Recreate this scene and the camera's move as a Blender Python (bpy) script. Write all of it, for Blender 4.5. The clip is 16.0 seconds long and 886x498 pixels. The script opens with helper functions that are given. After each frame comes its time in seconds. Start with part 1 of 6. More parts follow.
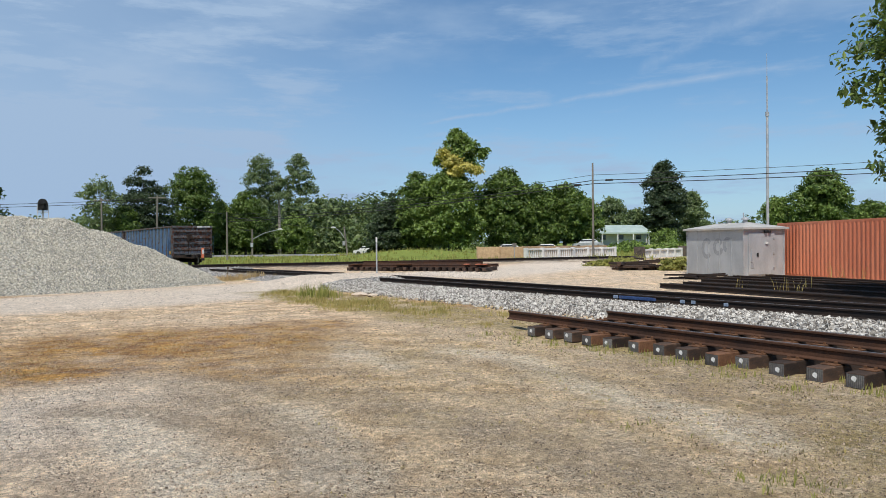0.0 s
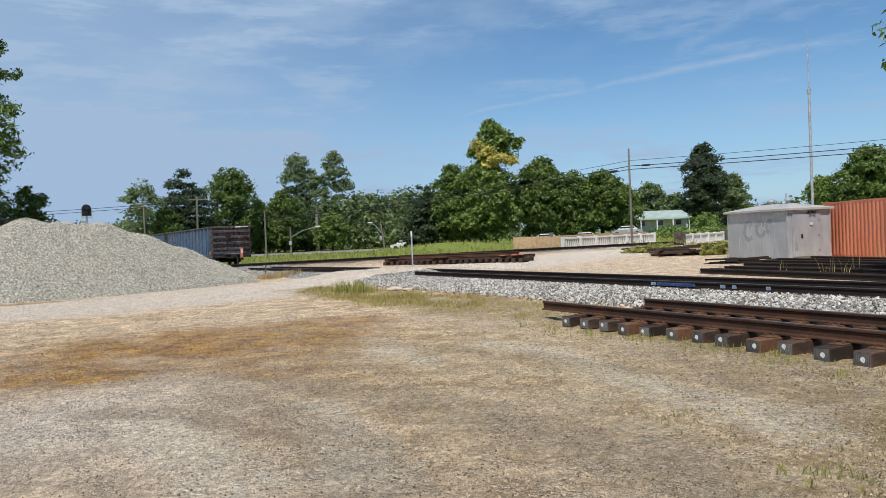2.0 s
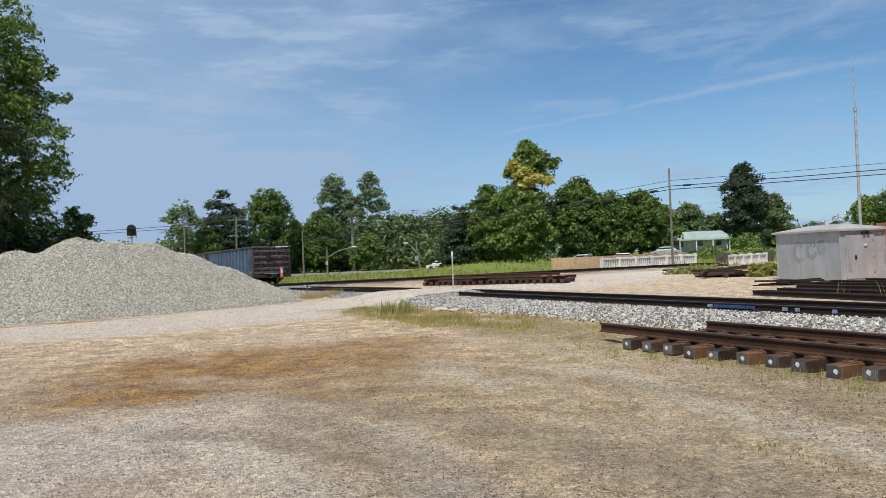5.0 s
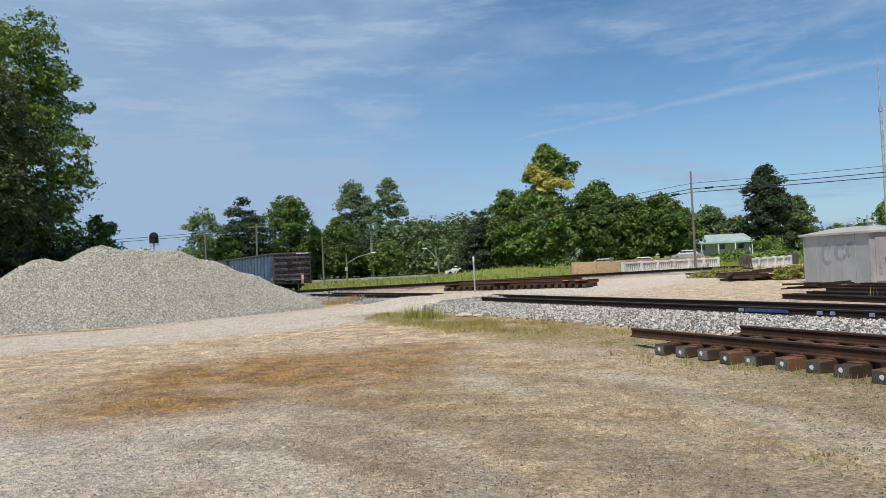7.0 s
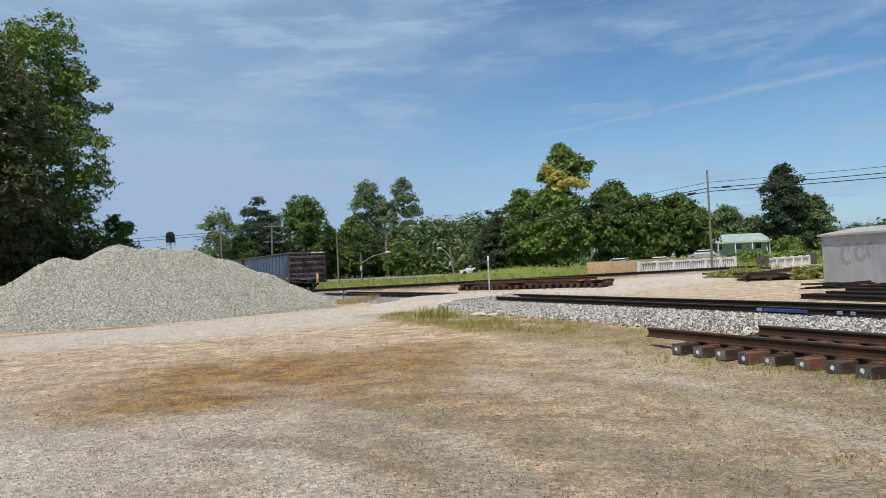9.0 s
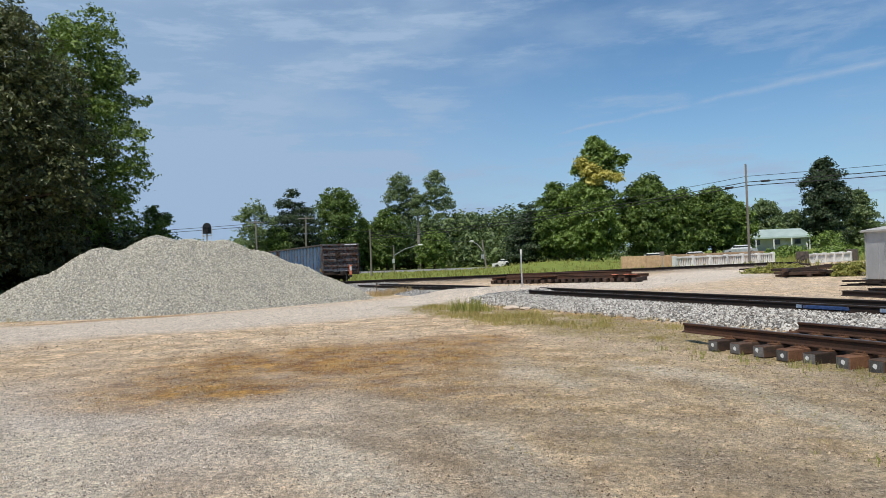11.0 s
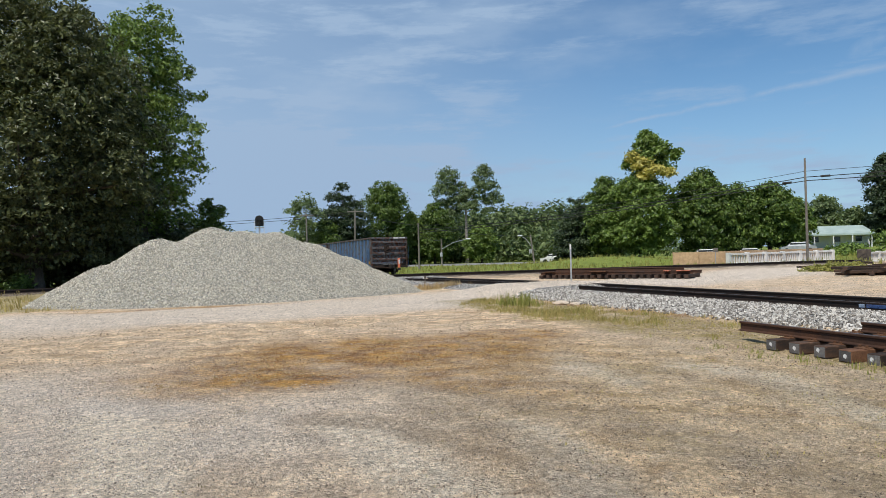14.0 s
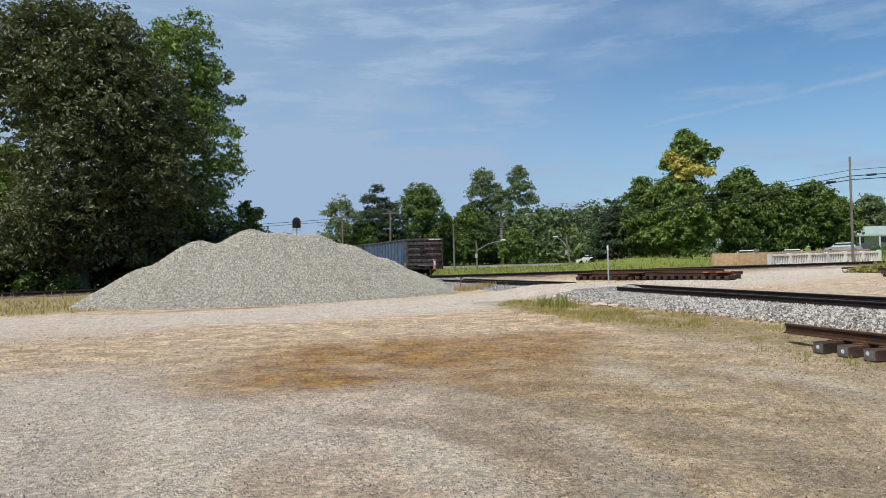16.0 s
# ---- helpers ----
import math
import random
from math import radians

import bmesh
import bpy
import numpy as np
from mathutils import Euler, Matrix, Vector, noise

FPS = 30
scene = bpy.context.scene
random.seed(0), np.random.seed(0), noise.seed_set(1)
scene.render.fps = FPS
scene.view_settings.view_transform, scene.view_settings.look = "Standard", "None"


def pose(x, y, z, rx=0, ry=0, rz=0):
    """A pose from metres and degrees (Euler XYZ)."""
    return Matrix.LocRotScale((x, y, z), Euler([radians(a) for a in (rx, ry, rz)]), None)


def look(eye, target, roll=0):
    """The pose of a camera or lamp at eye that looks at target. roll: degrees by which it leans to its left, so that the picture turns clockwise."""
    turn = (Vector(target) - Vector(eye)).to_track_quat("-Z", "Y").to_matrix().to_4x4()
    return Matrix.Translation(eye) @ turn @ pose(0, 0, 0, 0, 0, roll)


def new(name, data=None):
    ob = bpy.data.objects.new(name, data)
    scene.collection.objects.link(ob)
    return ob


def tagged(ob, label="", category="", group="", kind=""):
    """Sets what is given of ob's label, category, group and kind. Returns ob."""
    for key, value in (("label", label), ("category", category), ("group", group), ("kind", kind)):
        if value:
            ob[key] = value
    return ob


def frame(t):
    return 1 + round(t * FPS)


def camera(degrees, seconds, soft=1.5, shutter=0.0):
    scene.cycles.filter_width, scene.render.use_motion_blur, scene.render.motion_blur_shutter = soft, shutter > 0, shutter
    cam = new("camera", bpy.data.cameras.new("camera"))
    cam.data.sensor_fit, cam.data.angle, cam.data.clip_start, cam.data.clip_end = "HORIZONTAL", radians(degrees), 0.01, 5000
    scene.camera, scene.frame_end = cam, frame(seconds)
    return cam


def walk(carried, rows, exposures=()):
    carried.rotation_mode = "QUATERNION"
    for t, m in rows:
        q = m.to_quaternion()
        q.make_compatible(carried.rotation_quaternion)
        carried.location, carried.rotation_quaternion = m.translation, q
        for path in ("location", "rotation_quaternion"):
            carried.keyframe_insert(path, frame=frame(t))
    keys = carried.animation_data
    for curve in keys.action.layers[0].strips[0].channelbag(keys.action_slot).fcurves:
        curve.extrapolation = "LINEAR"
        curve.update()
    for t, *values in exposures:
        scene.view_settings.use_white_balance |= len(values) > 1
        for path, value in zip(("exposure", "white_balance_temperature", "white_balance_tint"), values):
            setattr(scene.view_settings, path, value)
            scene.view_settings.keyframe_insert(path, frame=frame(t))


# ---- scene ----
cam = camera(63.05, 16.0, soft=0.6)
PATH = [
    (0, 0.000, -0.000, 1.753, 89.557, 0.538, 6.075),
    (0.5, 0.018, 0.018, 1.748, 89.343, 0.818, 6.443),
    (1, 0.063, 0.062, 1.739, 89.195, 1.286, 7.197),
    (1.5, 0.093, 0.115, 1.743, 89.097, 1.768, 8.133),
    (2, 0.116, 0.169, 1.746, 89.029, 2.430, 9.050),
    (2.5, 0.109, 0.176, 1.756, 89.457, 2.718, 9.247),
    (3, 0.022, 0.182, 1.765, 90.100, 2.702, 9.102),
    (3.5, -0.142, 0.187, 1.758, 90.615, 2.445, 9.364),
    (4, -0.245, 0.177, 1.761, 90.664, 2.257, 10.148),
    (6.5, -0.501, 0.391, 1.754, 91.056, 2.620, 12.868),
    (7, -0.557, 0.363, 1.763, 91.241, 2.699, 13.079),
    (7.5, -0.558, 0.376, 1.760, 91.329, 2.719, 13.364),
    (8, -0.556, 0.387, 1.758, 91.305, 2.749, 13.603),
    (8.5, -0.567, 0.415, 1.752, 91.295, 2.699, 13.846),
    (11, -0.600, 0.401, 1.743, 90.819, 2.126, 16.773),
    (11.5, -0.618, 0.406, 1.743, 90.578, 1.897, 17.475),
    (12, -0.630, 0.397, 1.748, 90.453, 1.707, 18.039),
    (12.5, -0.634, 0.392, 1.752, 90.341, 1.597, 18.523),
    (13, -0.643, 0.395, 1.752, 90.249, 1.543, 19.082),
    (13.5, -0.661, 0.395, 1.742, 90.324, 1.439, 19.757),
    (14, -0.666, 0.371, 1.743, 90.463, 1.541, 20.518),
    (14.5, -0.680, 0.363, 1.744, 90.498, 1.672, 21.341),
    (15, -0.708, 0.386, 1.739, 90.497, 1.722, 22.202),
    (15.5, -0.731, 0.375, 1.739, 90.537, 1.661, 22.855),
    (16, -0.728, 0.354, 1.740, 90.651, 1.601, 23.262),
]
walk(cam, [(t, pose(x, y, z, a, b, c)) for t, x, y, z, a, b, c in PATH], exposures=[(0.0, -0.03), (4.0, -0.05), (7.0, -0.1), (11.0, -0.1), (16.0, -0.1)])

# ---------------------------------------------------------------- world, sun
SUN_AZ = radians(186)          # compass angle of the sun, clockwise from +y
SUN_EL = radians(57)
to_sun = Vector((math.sin(SUN_AZ) * math.cos(SUN_EL), math.cos(SUN_AZ) * math.cos(SUN_EL), math.sin(SUN_EL)))
world = bpy.data.worlds.new("sky")
scene.world = world
world.use_nodes = True
wn, wl = world.node_tree.nodes, world.node_tree.links
wn.clear()
w_out = wn.new("ShaderNodeOutputWorld")
w_bg = wn.new("ShaderNodeBackground")
w_bg.inputs["Strength"].default_value = 0.105
w_sky = wn.new("ShaderNodeTexSky")
w_sky.sky_type = "NISHITA"
w_sky.sun_disc = False
w_sky.sun_elevation = SUN_EL
w_sky.sun_rotation = SUN_AZ
w_sky.altitude = 200
w_sky.air_density, w_sky.dust_density, w_sky.ozone_density = 1.0, 0.0, 2.0
w_co = wn.new("ShaderNodeTexCoord")


def wmath(op, a, b=None, clamp=False):
    n = wn.new("ShaderNodeMath")
    n.operation, n.use_clamp = op, clamp
    for i, v in enumerate((a, b)):
        if v is None:
            continue
        if isinstance(v, (int, float)):
            n.inputs[i].default_value = v
        else:
            wl.new(v, n.inputs[i])
    return n.outputs[0]


def wdot(vec):
    n = wn.new("ShaderNodeVectorMath")
    n.operation = "DOT_PRODUCT"
    wl.new(w_co.outputs["Generated"], n.inputs[0])
    n.inputs[1].default_value = vec
    return n.outputs["Value"]


def wnoise(scale, loc, size, detail, rough, turn=0.0):
    m = wn.new("ShaderNodeMapping")
    m.inputs["Scale"].default_value, m.inputs["Location"].default_value = scale, loc
    m.inputs["Rotation"].default_value = (0, turn, 0)
    wl.new(w_co.outputs["Generated"], m.inputs["Vector"])
    n = wn.new("ShaderNodeTexNoise")
    n.inputs["Scale"].default_value, n.inputs["Detail"].default_value, n.inputs["Roughness"].default_value = size, detail, rough
    wl.new(m.outputs[0], n.inputs["Vector"])
    return n.outputs["Fac"]


def wramp(v, lo, hi):
    n = wn.new("ShaderNodeMapRange")
    n.interpolation_type = "SMOOTHSTEP"
    wl.new(v, n.inputs["Value"])
    n.inputs["From Min"].default_value, n.inputs["From Max"].default_value = lo, hi
    return n.outputs["Result"]


def contrail(a, b, half, soft):
    """A straight streak of ice cloud in the sky from way a to way b."""
    a, b = Vector(a).normalized(), Vector(b).normalized()
    side = a.cross(b).normalized()
    along = side.cross(a).normalized()
    reach = a.angle(b)
    wob = wmath("MULTIPLY", wmath("SUBTRACT", wnoise((1, 1, 1), (3, 1, 2), 14, 4, 0.6), 0.5), half * 2.5)
    d = wmath("ABSOLUTE", wmath("ADD", wdot(side), wob))
    u = wdot(along)
    # the trail is narrow at its fresh end and spreads with age
    wide = wmath("ADD", wmath("MULTIPLY", wmath("MAXIMUM", u, 0), half * 2.2), half * 0.6)
    body = wmath("SUBTRACT", 1.0, wmath("DIVIDE", d, wide), True)
    ends = wmath("MULTIPLY", wramp(u, -0.004, 0.02), wramp(wmath("SUBTRACT", math.sin(reach), u), -soft, soft))
    return wmath("MULTIPLY", wmath("MULTIPLY", body, ends), wramp(wnoise((1, 1, 1), (1, 7, 3), 22, 5, 0.7), 0.25, 0.6))


veil = wmath("MULTIPLY", wramp(wnoise((1, 1, 3.2), (0.3, 0.2, 0.4), 3.2, 6, 0.55, 0.25), 0.44, 0.72), 0.50)
wisps = wmath("MULTIPLY", wramp(wnoise((1, 1, 5.5), (2.1, 0.6, 0.1), 6.0, 8, 0.62, -0.22), 0.48, 0.68), 0.46)
west = wmath("MULTIPLY", wramp(wdot((-0.93, 0.3, 0.2)), 0.30, 1.0), 0.85)
low = wmath("MULTIPLY", wmath("SUBTRACT", 1.0, wramp(wdot((0, 0, 1)), -0.02, 0.26)), 0.66)
t1 = wmath("MULTIPLY", contrail((-0.1327, 0.9777, 0.163), (0.30, 0.931, 0.212), 0.0048, 0.06), 0.6)
t2 = wmath("MULTIPLY", contrail((0.155, 0.962, 0.2125), (0.40, 0.86, 0.33), 0.016, 0.05), 0.33)
cloud = veil
for more in (wisps, west, low, t1, t2):
    cloud = wmath("ADD", cloud, more, True)
w_mix = wn.new("ShaderNodeMixRGB")
w_mix.inputs[2].default_value = (3.45, 4.8, 6.7, 1)
wl.new(cloud, w_mix.inputs[0])
w_tint = wn.new("ShaderNodeMixRGB")
w_tint.blend_type = "MULTIPLY"
w_tint.inputs[0].default_value = 1.0
w_tint.inputs[2].default_value = (0.68, 0.92, 1.06, 1)
wl.new(w_sky.outputs[0], w_tint.inputs[1])
wl.new(w_tint.outputs[0], w_mix.inputs[1])
wl.new(w_mix.outputs[0], w_bg.inputs["Color"])
wl.new(w_bg.outputs[0], w_out.inputs[0])
sun = new("sun", bpy.data.lights.new("sun", "SUN"))
sun.data.energy, sun.data.angle, sun.data.color = 4.5, radians(0.55), (1.0, 0.955, 0.88)
sun.matrix_world = look(to_sun * 200, (0, 0, 0))

# ---------------------------------------------------------------- materials


def rgba(c):
    return (c[0], c[1], c[2], 1)


class Mat:
    """A principled material under construction, with small node helpers."""

    def __init__(self, name, rough=0.8, metal=0.0, spec=0.4):
        self.m = bpy.data.materials.new(name)
        self.m.use_nodes = True
        self.n, self.l = self.m.node_tree.nodes, self.m.node_tree.links
        self.b = self.n["Principled BSDF"]
        self.b.inputs["Roughness"].default_value, self.b.inputs["Metallic"].default_value = rough, metal
        self.b.inputs["Specular IOR Level"].default_value = spec
        self.co = self.n.new("ShaderNodeTexCoord").outputs["Object"]

    def put(self, sock, v):
        if isinstance(v, (int, float)):
            sock.default_value = v
        elif isinstance(v, (tuple, list)):
            sock.default_value = rgba(v) if len(sock.default_value) == 4 else v
        else:
            self.l.new(v, sock)

    def noise(self, scale, detail=4, rough=0.6, stretch=(1, 1, 1), shift=(0, 0, 0)):
        mp = self.n.new("ShaderNodeMapping")
        mp.inputs["Scale"].default_value, mp.inputs["Location"].default_value = stretch, shift
        self.l.new(self.co, mp.inputs["Vector"])
        t = self.n.new("ShaderNodeTexNoise")
        t.inputs["Scale"].default_value, t.inputs["Detail"].default_value, t.inputs["Roughness"].default_value = scale, detail, rough
        self.l.new(mp.outputs[0], t.inputs["Vector"])
        return t.outputs["Fac"]

    def cells(self, scale, out="Color", stretch=(1, 1, 1)):
        mp = self.n.new("ShaderNodeMapping")
        mp.inputs["Scale"].default_value = stretch
        self.l.new(self.co, mp.inputs["Vector"])
        t = self.n.new("ShaderNodeTexVoronoi")
        t.inputs["Scale"].default_value = scale
        self.l.new(mp.outputs[0], t.inputs["Vector"])
        if out == "Color":
            bw = self.n.new("ShaderNodeRGBToBW")
            self.l.new(t.outputs[out], bw.inputs[0])
            return bw.outputs[0]
        return t.outputs[out]

    def step(self, v, lo, hi, a=0.0, b=1.0):
        t = self.n.new("ShaderNodeMapRange")
        t.interpolation_type = "SMOOTHSTEP"
        self.put(t.inputs["Value"], v)
        t.inputs["From Min"].default_value, t.inputs["From Max"].default_value = lo, hi
        t.inputs["To Min"].default_value, t.inputs["To Max"].default_value = a, b
        return t.outputs["Result"]

    def math(self, op, a, b=0.0):
        t = self.n.new("ShaderNodeMath")
        t.operation = op
        self.put(t.inputs[0], a)
        self.put(t.inputs[1], b)
        return t.outputs[0]

    def mix(self, f, a, b, kind="MIX"):
        t = self.n.new("ShaderNodeMixRGB")
        t.blend_type = kind
        self.put(t.inputs[0], f)
        self.put(t.inputs[1], a)
        self.put(t.inputs[2], b)
        return t.outputs[0]

    def attr(self, name):
        t = self.n.new("ShaderNodeAttribute")
        t.attribute_name = name
        return t.outputs["Fac"]

    def vary(self, col, amount):
        """Each object a little lighter or darker than its like."""
        r = self.n.new("ShaderNodeObjectInfo").outputs["Random"]
        h = self.n.new("ShaderNodeHueSaturation")
        self.put(h.inputs["Value"], self.step(r, 0, 1, 1 - amount, 1 + amount))
        self.put(h.inputs["Color"], col)
        return h.outputs[0]

    def island(self):
        return self.n.new("ShaderNodeNewGeometry").outputs["Random Per Island"]

    def bump(self, v, strength=0.4, dist=0.02):
        t = self.n.new("ShaderNodeBump")
        t.inputs["Strength"].default_value, t.inputs["Distance"].default_value = strength, dist
        self.put(t.inputs["Height"], v)
        self.l.new(t.outputs[0], self.b.inputs["Normal"])

    def done(self, col, rough=None):
        self.put(self.b.inputs["Base Color"], col)
        if rough is not None:
            self.put(self.b.inputs["Roughness"], rough)
        return self.m


def plain(name, c1, c2, rough=0.8, metal=0.0, scale=3.0, fine=40.0, bump=0.3, dist=0.01, vary=0.0, stretch=(1, 1, 1), spots=None, dirt=0.35):
    """Two colours mixed at two scales, with fine relief; spots: (colour, scale, from, to)."""
    k = Mat(name, rough, metal)
    big, small = k.noise(scale, 5, 0.6, stretch), k.noise(fine, 4, 0.6, stretch)
    col = k.mix(k.step(big, 0.32, 0.68), c1, c2)
    col = k.mix(k.step(small, 0.35, 0.7), col, k.mix(dirt, col, (0, 0, 0)))
    if spots:
        col = k.mix(k.step(k.noise(spots[1], 8, 0.68), spots[2], spots[3]), col, spots[0])
    if vary:
        col = k.vary(col, vary)
    k.bump(small, bump, dist)
    return k.done(col, k.step(big, 0.3, 0.7, max(0.05, rough - 0.1), min(1, rough + 0.1)))


def leafy(name, dark, mid, light, gloss=0.45):
    k = Mat(name, gloss, 0, 0.35)
    r = k.island()
    col = k.mix(k.step(r, 0.0, 0.55), dark, mid)
    col = k.mix(k.step(r, 0.6, 1.0), col, light)
    col = k.mix(k.step(k.noise(0.35, 3, 0.6), 0.35, 0.7), col, k.mix(0.35, col, light))
    k.put(k.b.inputs["Base Color"], col)
    tr = k.n.new("ShaderNodeBsdfTranslucent")
    k.put(tr.inputs["Color"], k.mix(0.5, col, (light[0] * 1.2, light[1] * 1.25, light[2] * 0.6)))
    mx = k.n.new("ShaderNodeMixShader")
    mx.inputs[0].default_value = 0.2
    k.l.new(k.b.outputs[0], mx.inputs[1])
    k.l.new(tr.outputs[0], mx.inputs[2])
    k.l.new(mx.outputs[0], k.n["Material Output"].inputs["Surface"])
    return k.m


def ground_material():
    k = Mat("gravel ground", 0.95, 0, 0.15)
    grass, rust, pale, lawn, rut = k.attr("grass"), k.attr("rust"), k.attr("pale"), k.attr("lawn"), k.attr("rut")
    big, mid, small, fine = k.noise(0.25, 6, 0.65), k.noise(1.7, 7, 0.7), k.noise(13, 7, 0.8), k.noise(60, 5, 0.8)
    peb, pebd = k.cells(34, "Color"), k.cells(34, "Distance")
    tan = k.mix(k.step(mid, 0.38, 0.62), (0.45, 0.31, 0.185), (0.94, 0.72, 0.475))
    col = k.mix(k.step(big, 0.40, 0.62, 0.0, 0.7), tan, k.mix(small, (0.52, 0.41, 0.30), (0.80, 0.655, 0.505)))
    col = k.mix(k.math("MULTIPLY", pale, 0.9), col, k.mix(k.step(small, 0.3, 0.7), (0.60, 0.525, 0.445), (0.84, 0.745, 0.645)))
    cream = k.attr("cream")
    col = k.mix(k.math("MULTIPLY", cream, k.step(k.noise(4, 7, 0.75), 0.30, 0.55)), col, k.mix(k.step(small, 0.3, 0.7), (0.70, 0.59, 0.455), (0.92, 0.82, 0.67)))
    col = k.mix(k.math("MULTIPLY", rut, k.step(k.noise(2.4, 7, 0.75), 0.28, 0.55)), col, k.mix(small, (0.21, 0.155, 0.105), (0.44, 0.34, 0.245)))
    col = k.mix(k.math("MULTIPLY", rust, k.step(k.noise(1.3, 8, 0.75, (0.7, 1.2, 1)), 0.20, 0.46)), col, k.mix(k.step(mid, 0.35, 0.65), (0.22, 0.105, 0.045), (0.56, 0.32, 0.095)))
    dry = k.mix(k.step(small, 0.3, 0.7), (0.26, 0.195, 0.08), (0.43, 0.345, 0.15))
    col = k.mix(k.math("MULTIPLY", grass, k.step(k.noise(3.5, 7, 0.75), 0.26, 0.52)), col, dry)
    col = k.mix(lawn, col, k.mix(k.step(mid, 0.3, 0.7), (0.14, 0.18, 0.035), (0.25, 0.29, 0.065)))
    bare = k.math("SUBTRACT", 1.0, lawn)
    lump, gaps = k.cells(16, "Color"), k.cells(16, "Distance")
    col = k.mix(k.math("MULTIPLY", bare, 0.42), col, k.mix(1.0, col, k.mix(lump, (0.55, 0.52, 0.48), (1.5, 1.5, 1.5)), "MULTIPLY"))
    col = k.mix(k.math("MULTIPLY", bare, k.step(gaps, 0.42, 0.75, 0.0, 0.6)), col, k.mix(0.5, col, (0.05, 0.04, 0.03)))
    stones = k.math("MULTIPLY", k.step(k.noise(2.2, 5, 0.7, (1, 1, 1), (7, 2, 0)), 0.44, 0.60), bare)
    col = k.mix(k.math("MULTIPLY", stones, 0.6), col, k.mix(0.5, col, k.mix(k.step(peb, 0.3, 0.7), (0.26, 0.21, 0.16), (0.74, 0.64, 0.51))))
    col = k.mix(k.math("MULTIPLY", k.step(small, 0.50, 0.72), bare), col, k.mix(0.30, col, (0.06, 0.048, 0.034)))
    col = k.mix(k.step(fine, 0.50, 0.68, 0.0, 0.7), col, k.mix(0.5, col, (0.04, 0.033, 0.025)))
    col = k.mix(k.math("MULTIPLY", k.step(fine, 0.44, 0.30), bare), col, k.mix(0.45, col, (0.70, 0.65, 0.57)))
    grain = k.noise(27, 6, 0.85)
    col = k.mix(bare, col, k.mix(1.0, col, k.mix(k.step(grain, 0.32, 0.68), (0.80, 0.78, 0.75), (1.50, 1.48, 1.45)), "MULTIPLY"))
    k.bump(k.math("ADD", k.math("ADD", k.math("MULTIPLY", fine, 0.5), small), k.math("MULTIPLY", k.math("SUBTRACT", 0.6, pebd), stones)), 1.0, 0.055)
    return k.done(col)


M = {}
M["ground"] = ground_material()
k = Mat("crushed limestone", 0.9, 0, 0.2)
r = k.island()
c = k.mix(k.step(r, 0, 1), (0.12, 0.11, 0.10), (0.68, 0.645, 0.585))
c = k.mix(k.step(k.noise(14, 4), 0.4, 0.7), c, k.mix(0.4, c, (0.30, 0.24, 0.17)))
k.bump(k.noise(60), 0.4, 0.01)
M["ballast"] = k.done(c)
k = Mat("yard pebbles", 0.9, 0, 0.2)
r = k.island()
c = k.mix(k.step(r, 0, 1), (0.085, 0.058, 0.037), (0.55, 0.42, 0.29))
c = k.mix(k.attr("pale"), c, k.mix(k.step(r, 0, 1), (0.18, 0.15, 0.125), (0.66, 0.58, 0.495)))
c = k.mix(k.attr("rust"), c, k.mix(k.step(r, 0, 1), (0.09, 0.042, 0.018), (0.50, 0.27, 0.075)))
c = k.mix(k.attr("rut"), c, k.mix(k.step(r, 0, 1), (0.07, 0.055, 0.04), (0.30, 0.24, 0.18)))
k.bump(k.noise(60), 0.4, 0.01)
M["pebble"] = k.done(c)
k = Mat("stockpiled gravel", 0.92, 0, 0.2)
r = k.island()
c = k.mix(k.step(r, 0, 1), (0.32, 0.295, 0.235), (0.68, 0.63, 0.52))
k.bump(k.noise(60), 0.4, 0.01)
M["pile_stone"] = k.done(c)
k = Mat("gravel heap", 0.95, 0, 0.15)
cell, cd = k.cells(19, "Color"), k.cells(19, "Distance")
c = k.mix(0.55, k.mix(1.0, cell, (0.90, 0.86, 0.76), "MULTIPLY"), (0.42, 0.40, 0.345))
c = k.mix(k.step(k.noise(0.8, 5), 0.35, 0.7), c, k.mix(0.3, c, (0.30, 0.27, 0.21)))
# shade in the crevices between stones, painted as dark cell edges
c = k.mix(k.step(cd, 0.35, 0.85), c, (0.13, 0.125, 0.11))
k.bump(cd, 0.9, -0.05)
M["heap"] = k.done(c)
k = Mat("ballast bed", 0.95, 0, 0.15)
cell, cd = k.cells(13, "Color"), k.cells(13, "Distance")
c = k.mix(0.5, k.mix(1.0, cell, (0.8, 0.78, 0.74), "MULTIPLY"), (0.40, 0.385, 0.36))
c = k.mix(k.step(cd, 0.3, 0.8), c, (0.09, 0.085, 0.08))
k.bump(cd, 1.0, -0.07)
M["bed"] = k.done(c)
k = Mat("old brown ballast", 0.95, 0, 0.15)
cell, cd = k.cells(13, "Color"), k.cells(13, "Distance")
c = k.mix(0.5, k.mix(1.0, cell, (0.55, 0.46, 0.36), "MULTIPLY"), (0.24, 0.19, 0.14))
c = k.mix(k.step(cd, 0.3, 0.8), c, (0.07, 0.055, 0.045))
k.bump(cd, 1.0, -0.07)
M["bed_brown"] = k.done(c)
M["rail"] = plain("rusted rail steel", (0.055, 0.028, 0.018), (0.10, 0.045, 0.024), 0.75, 0.25, 2.0, 45, 0.35, 0.004)
M["rail_top"] = plain("worn rail head", (0.16, 0.12, 0.10), (0.26, 0.22, 0.19), 0.42, 0.7, 1.5, 50, 0.2, 0.002)
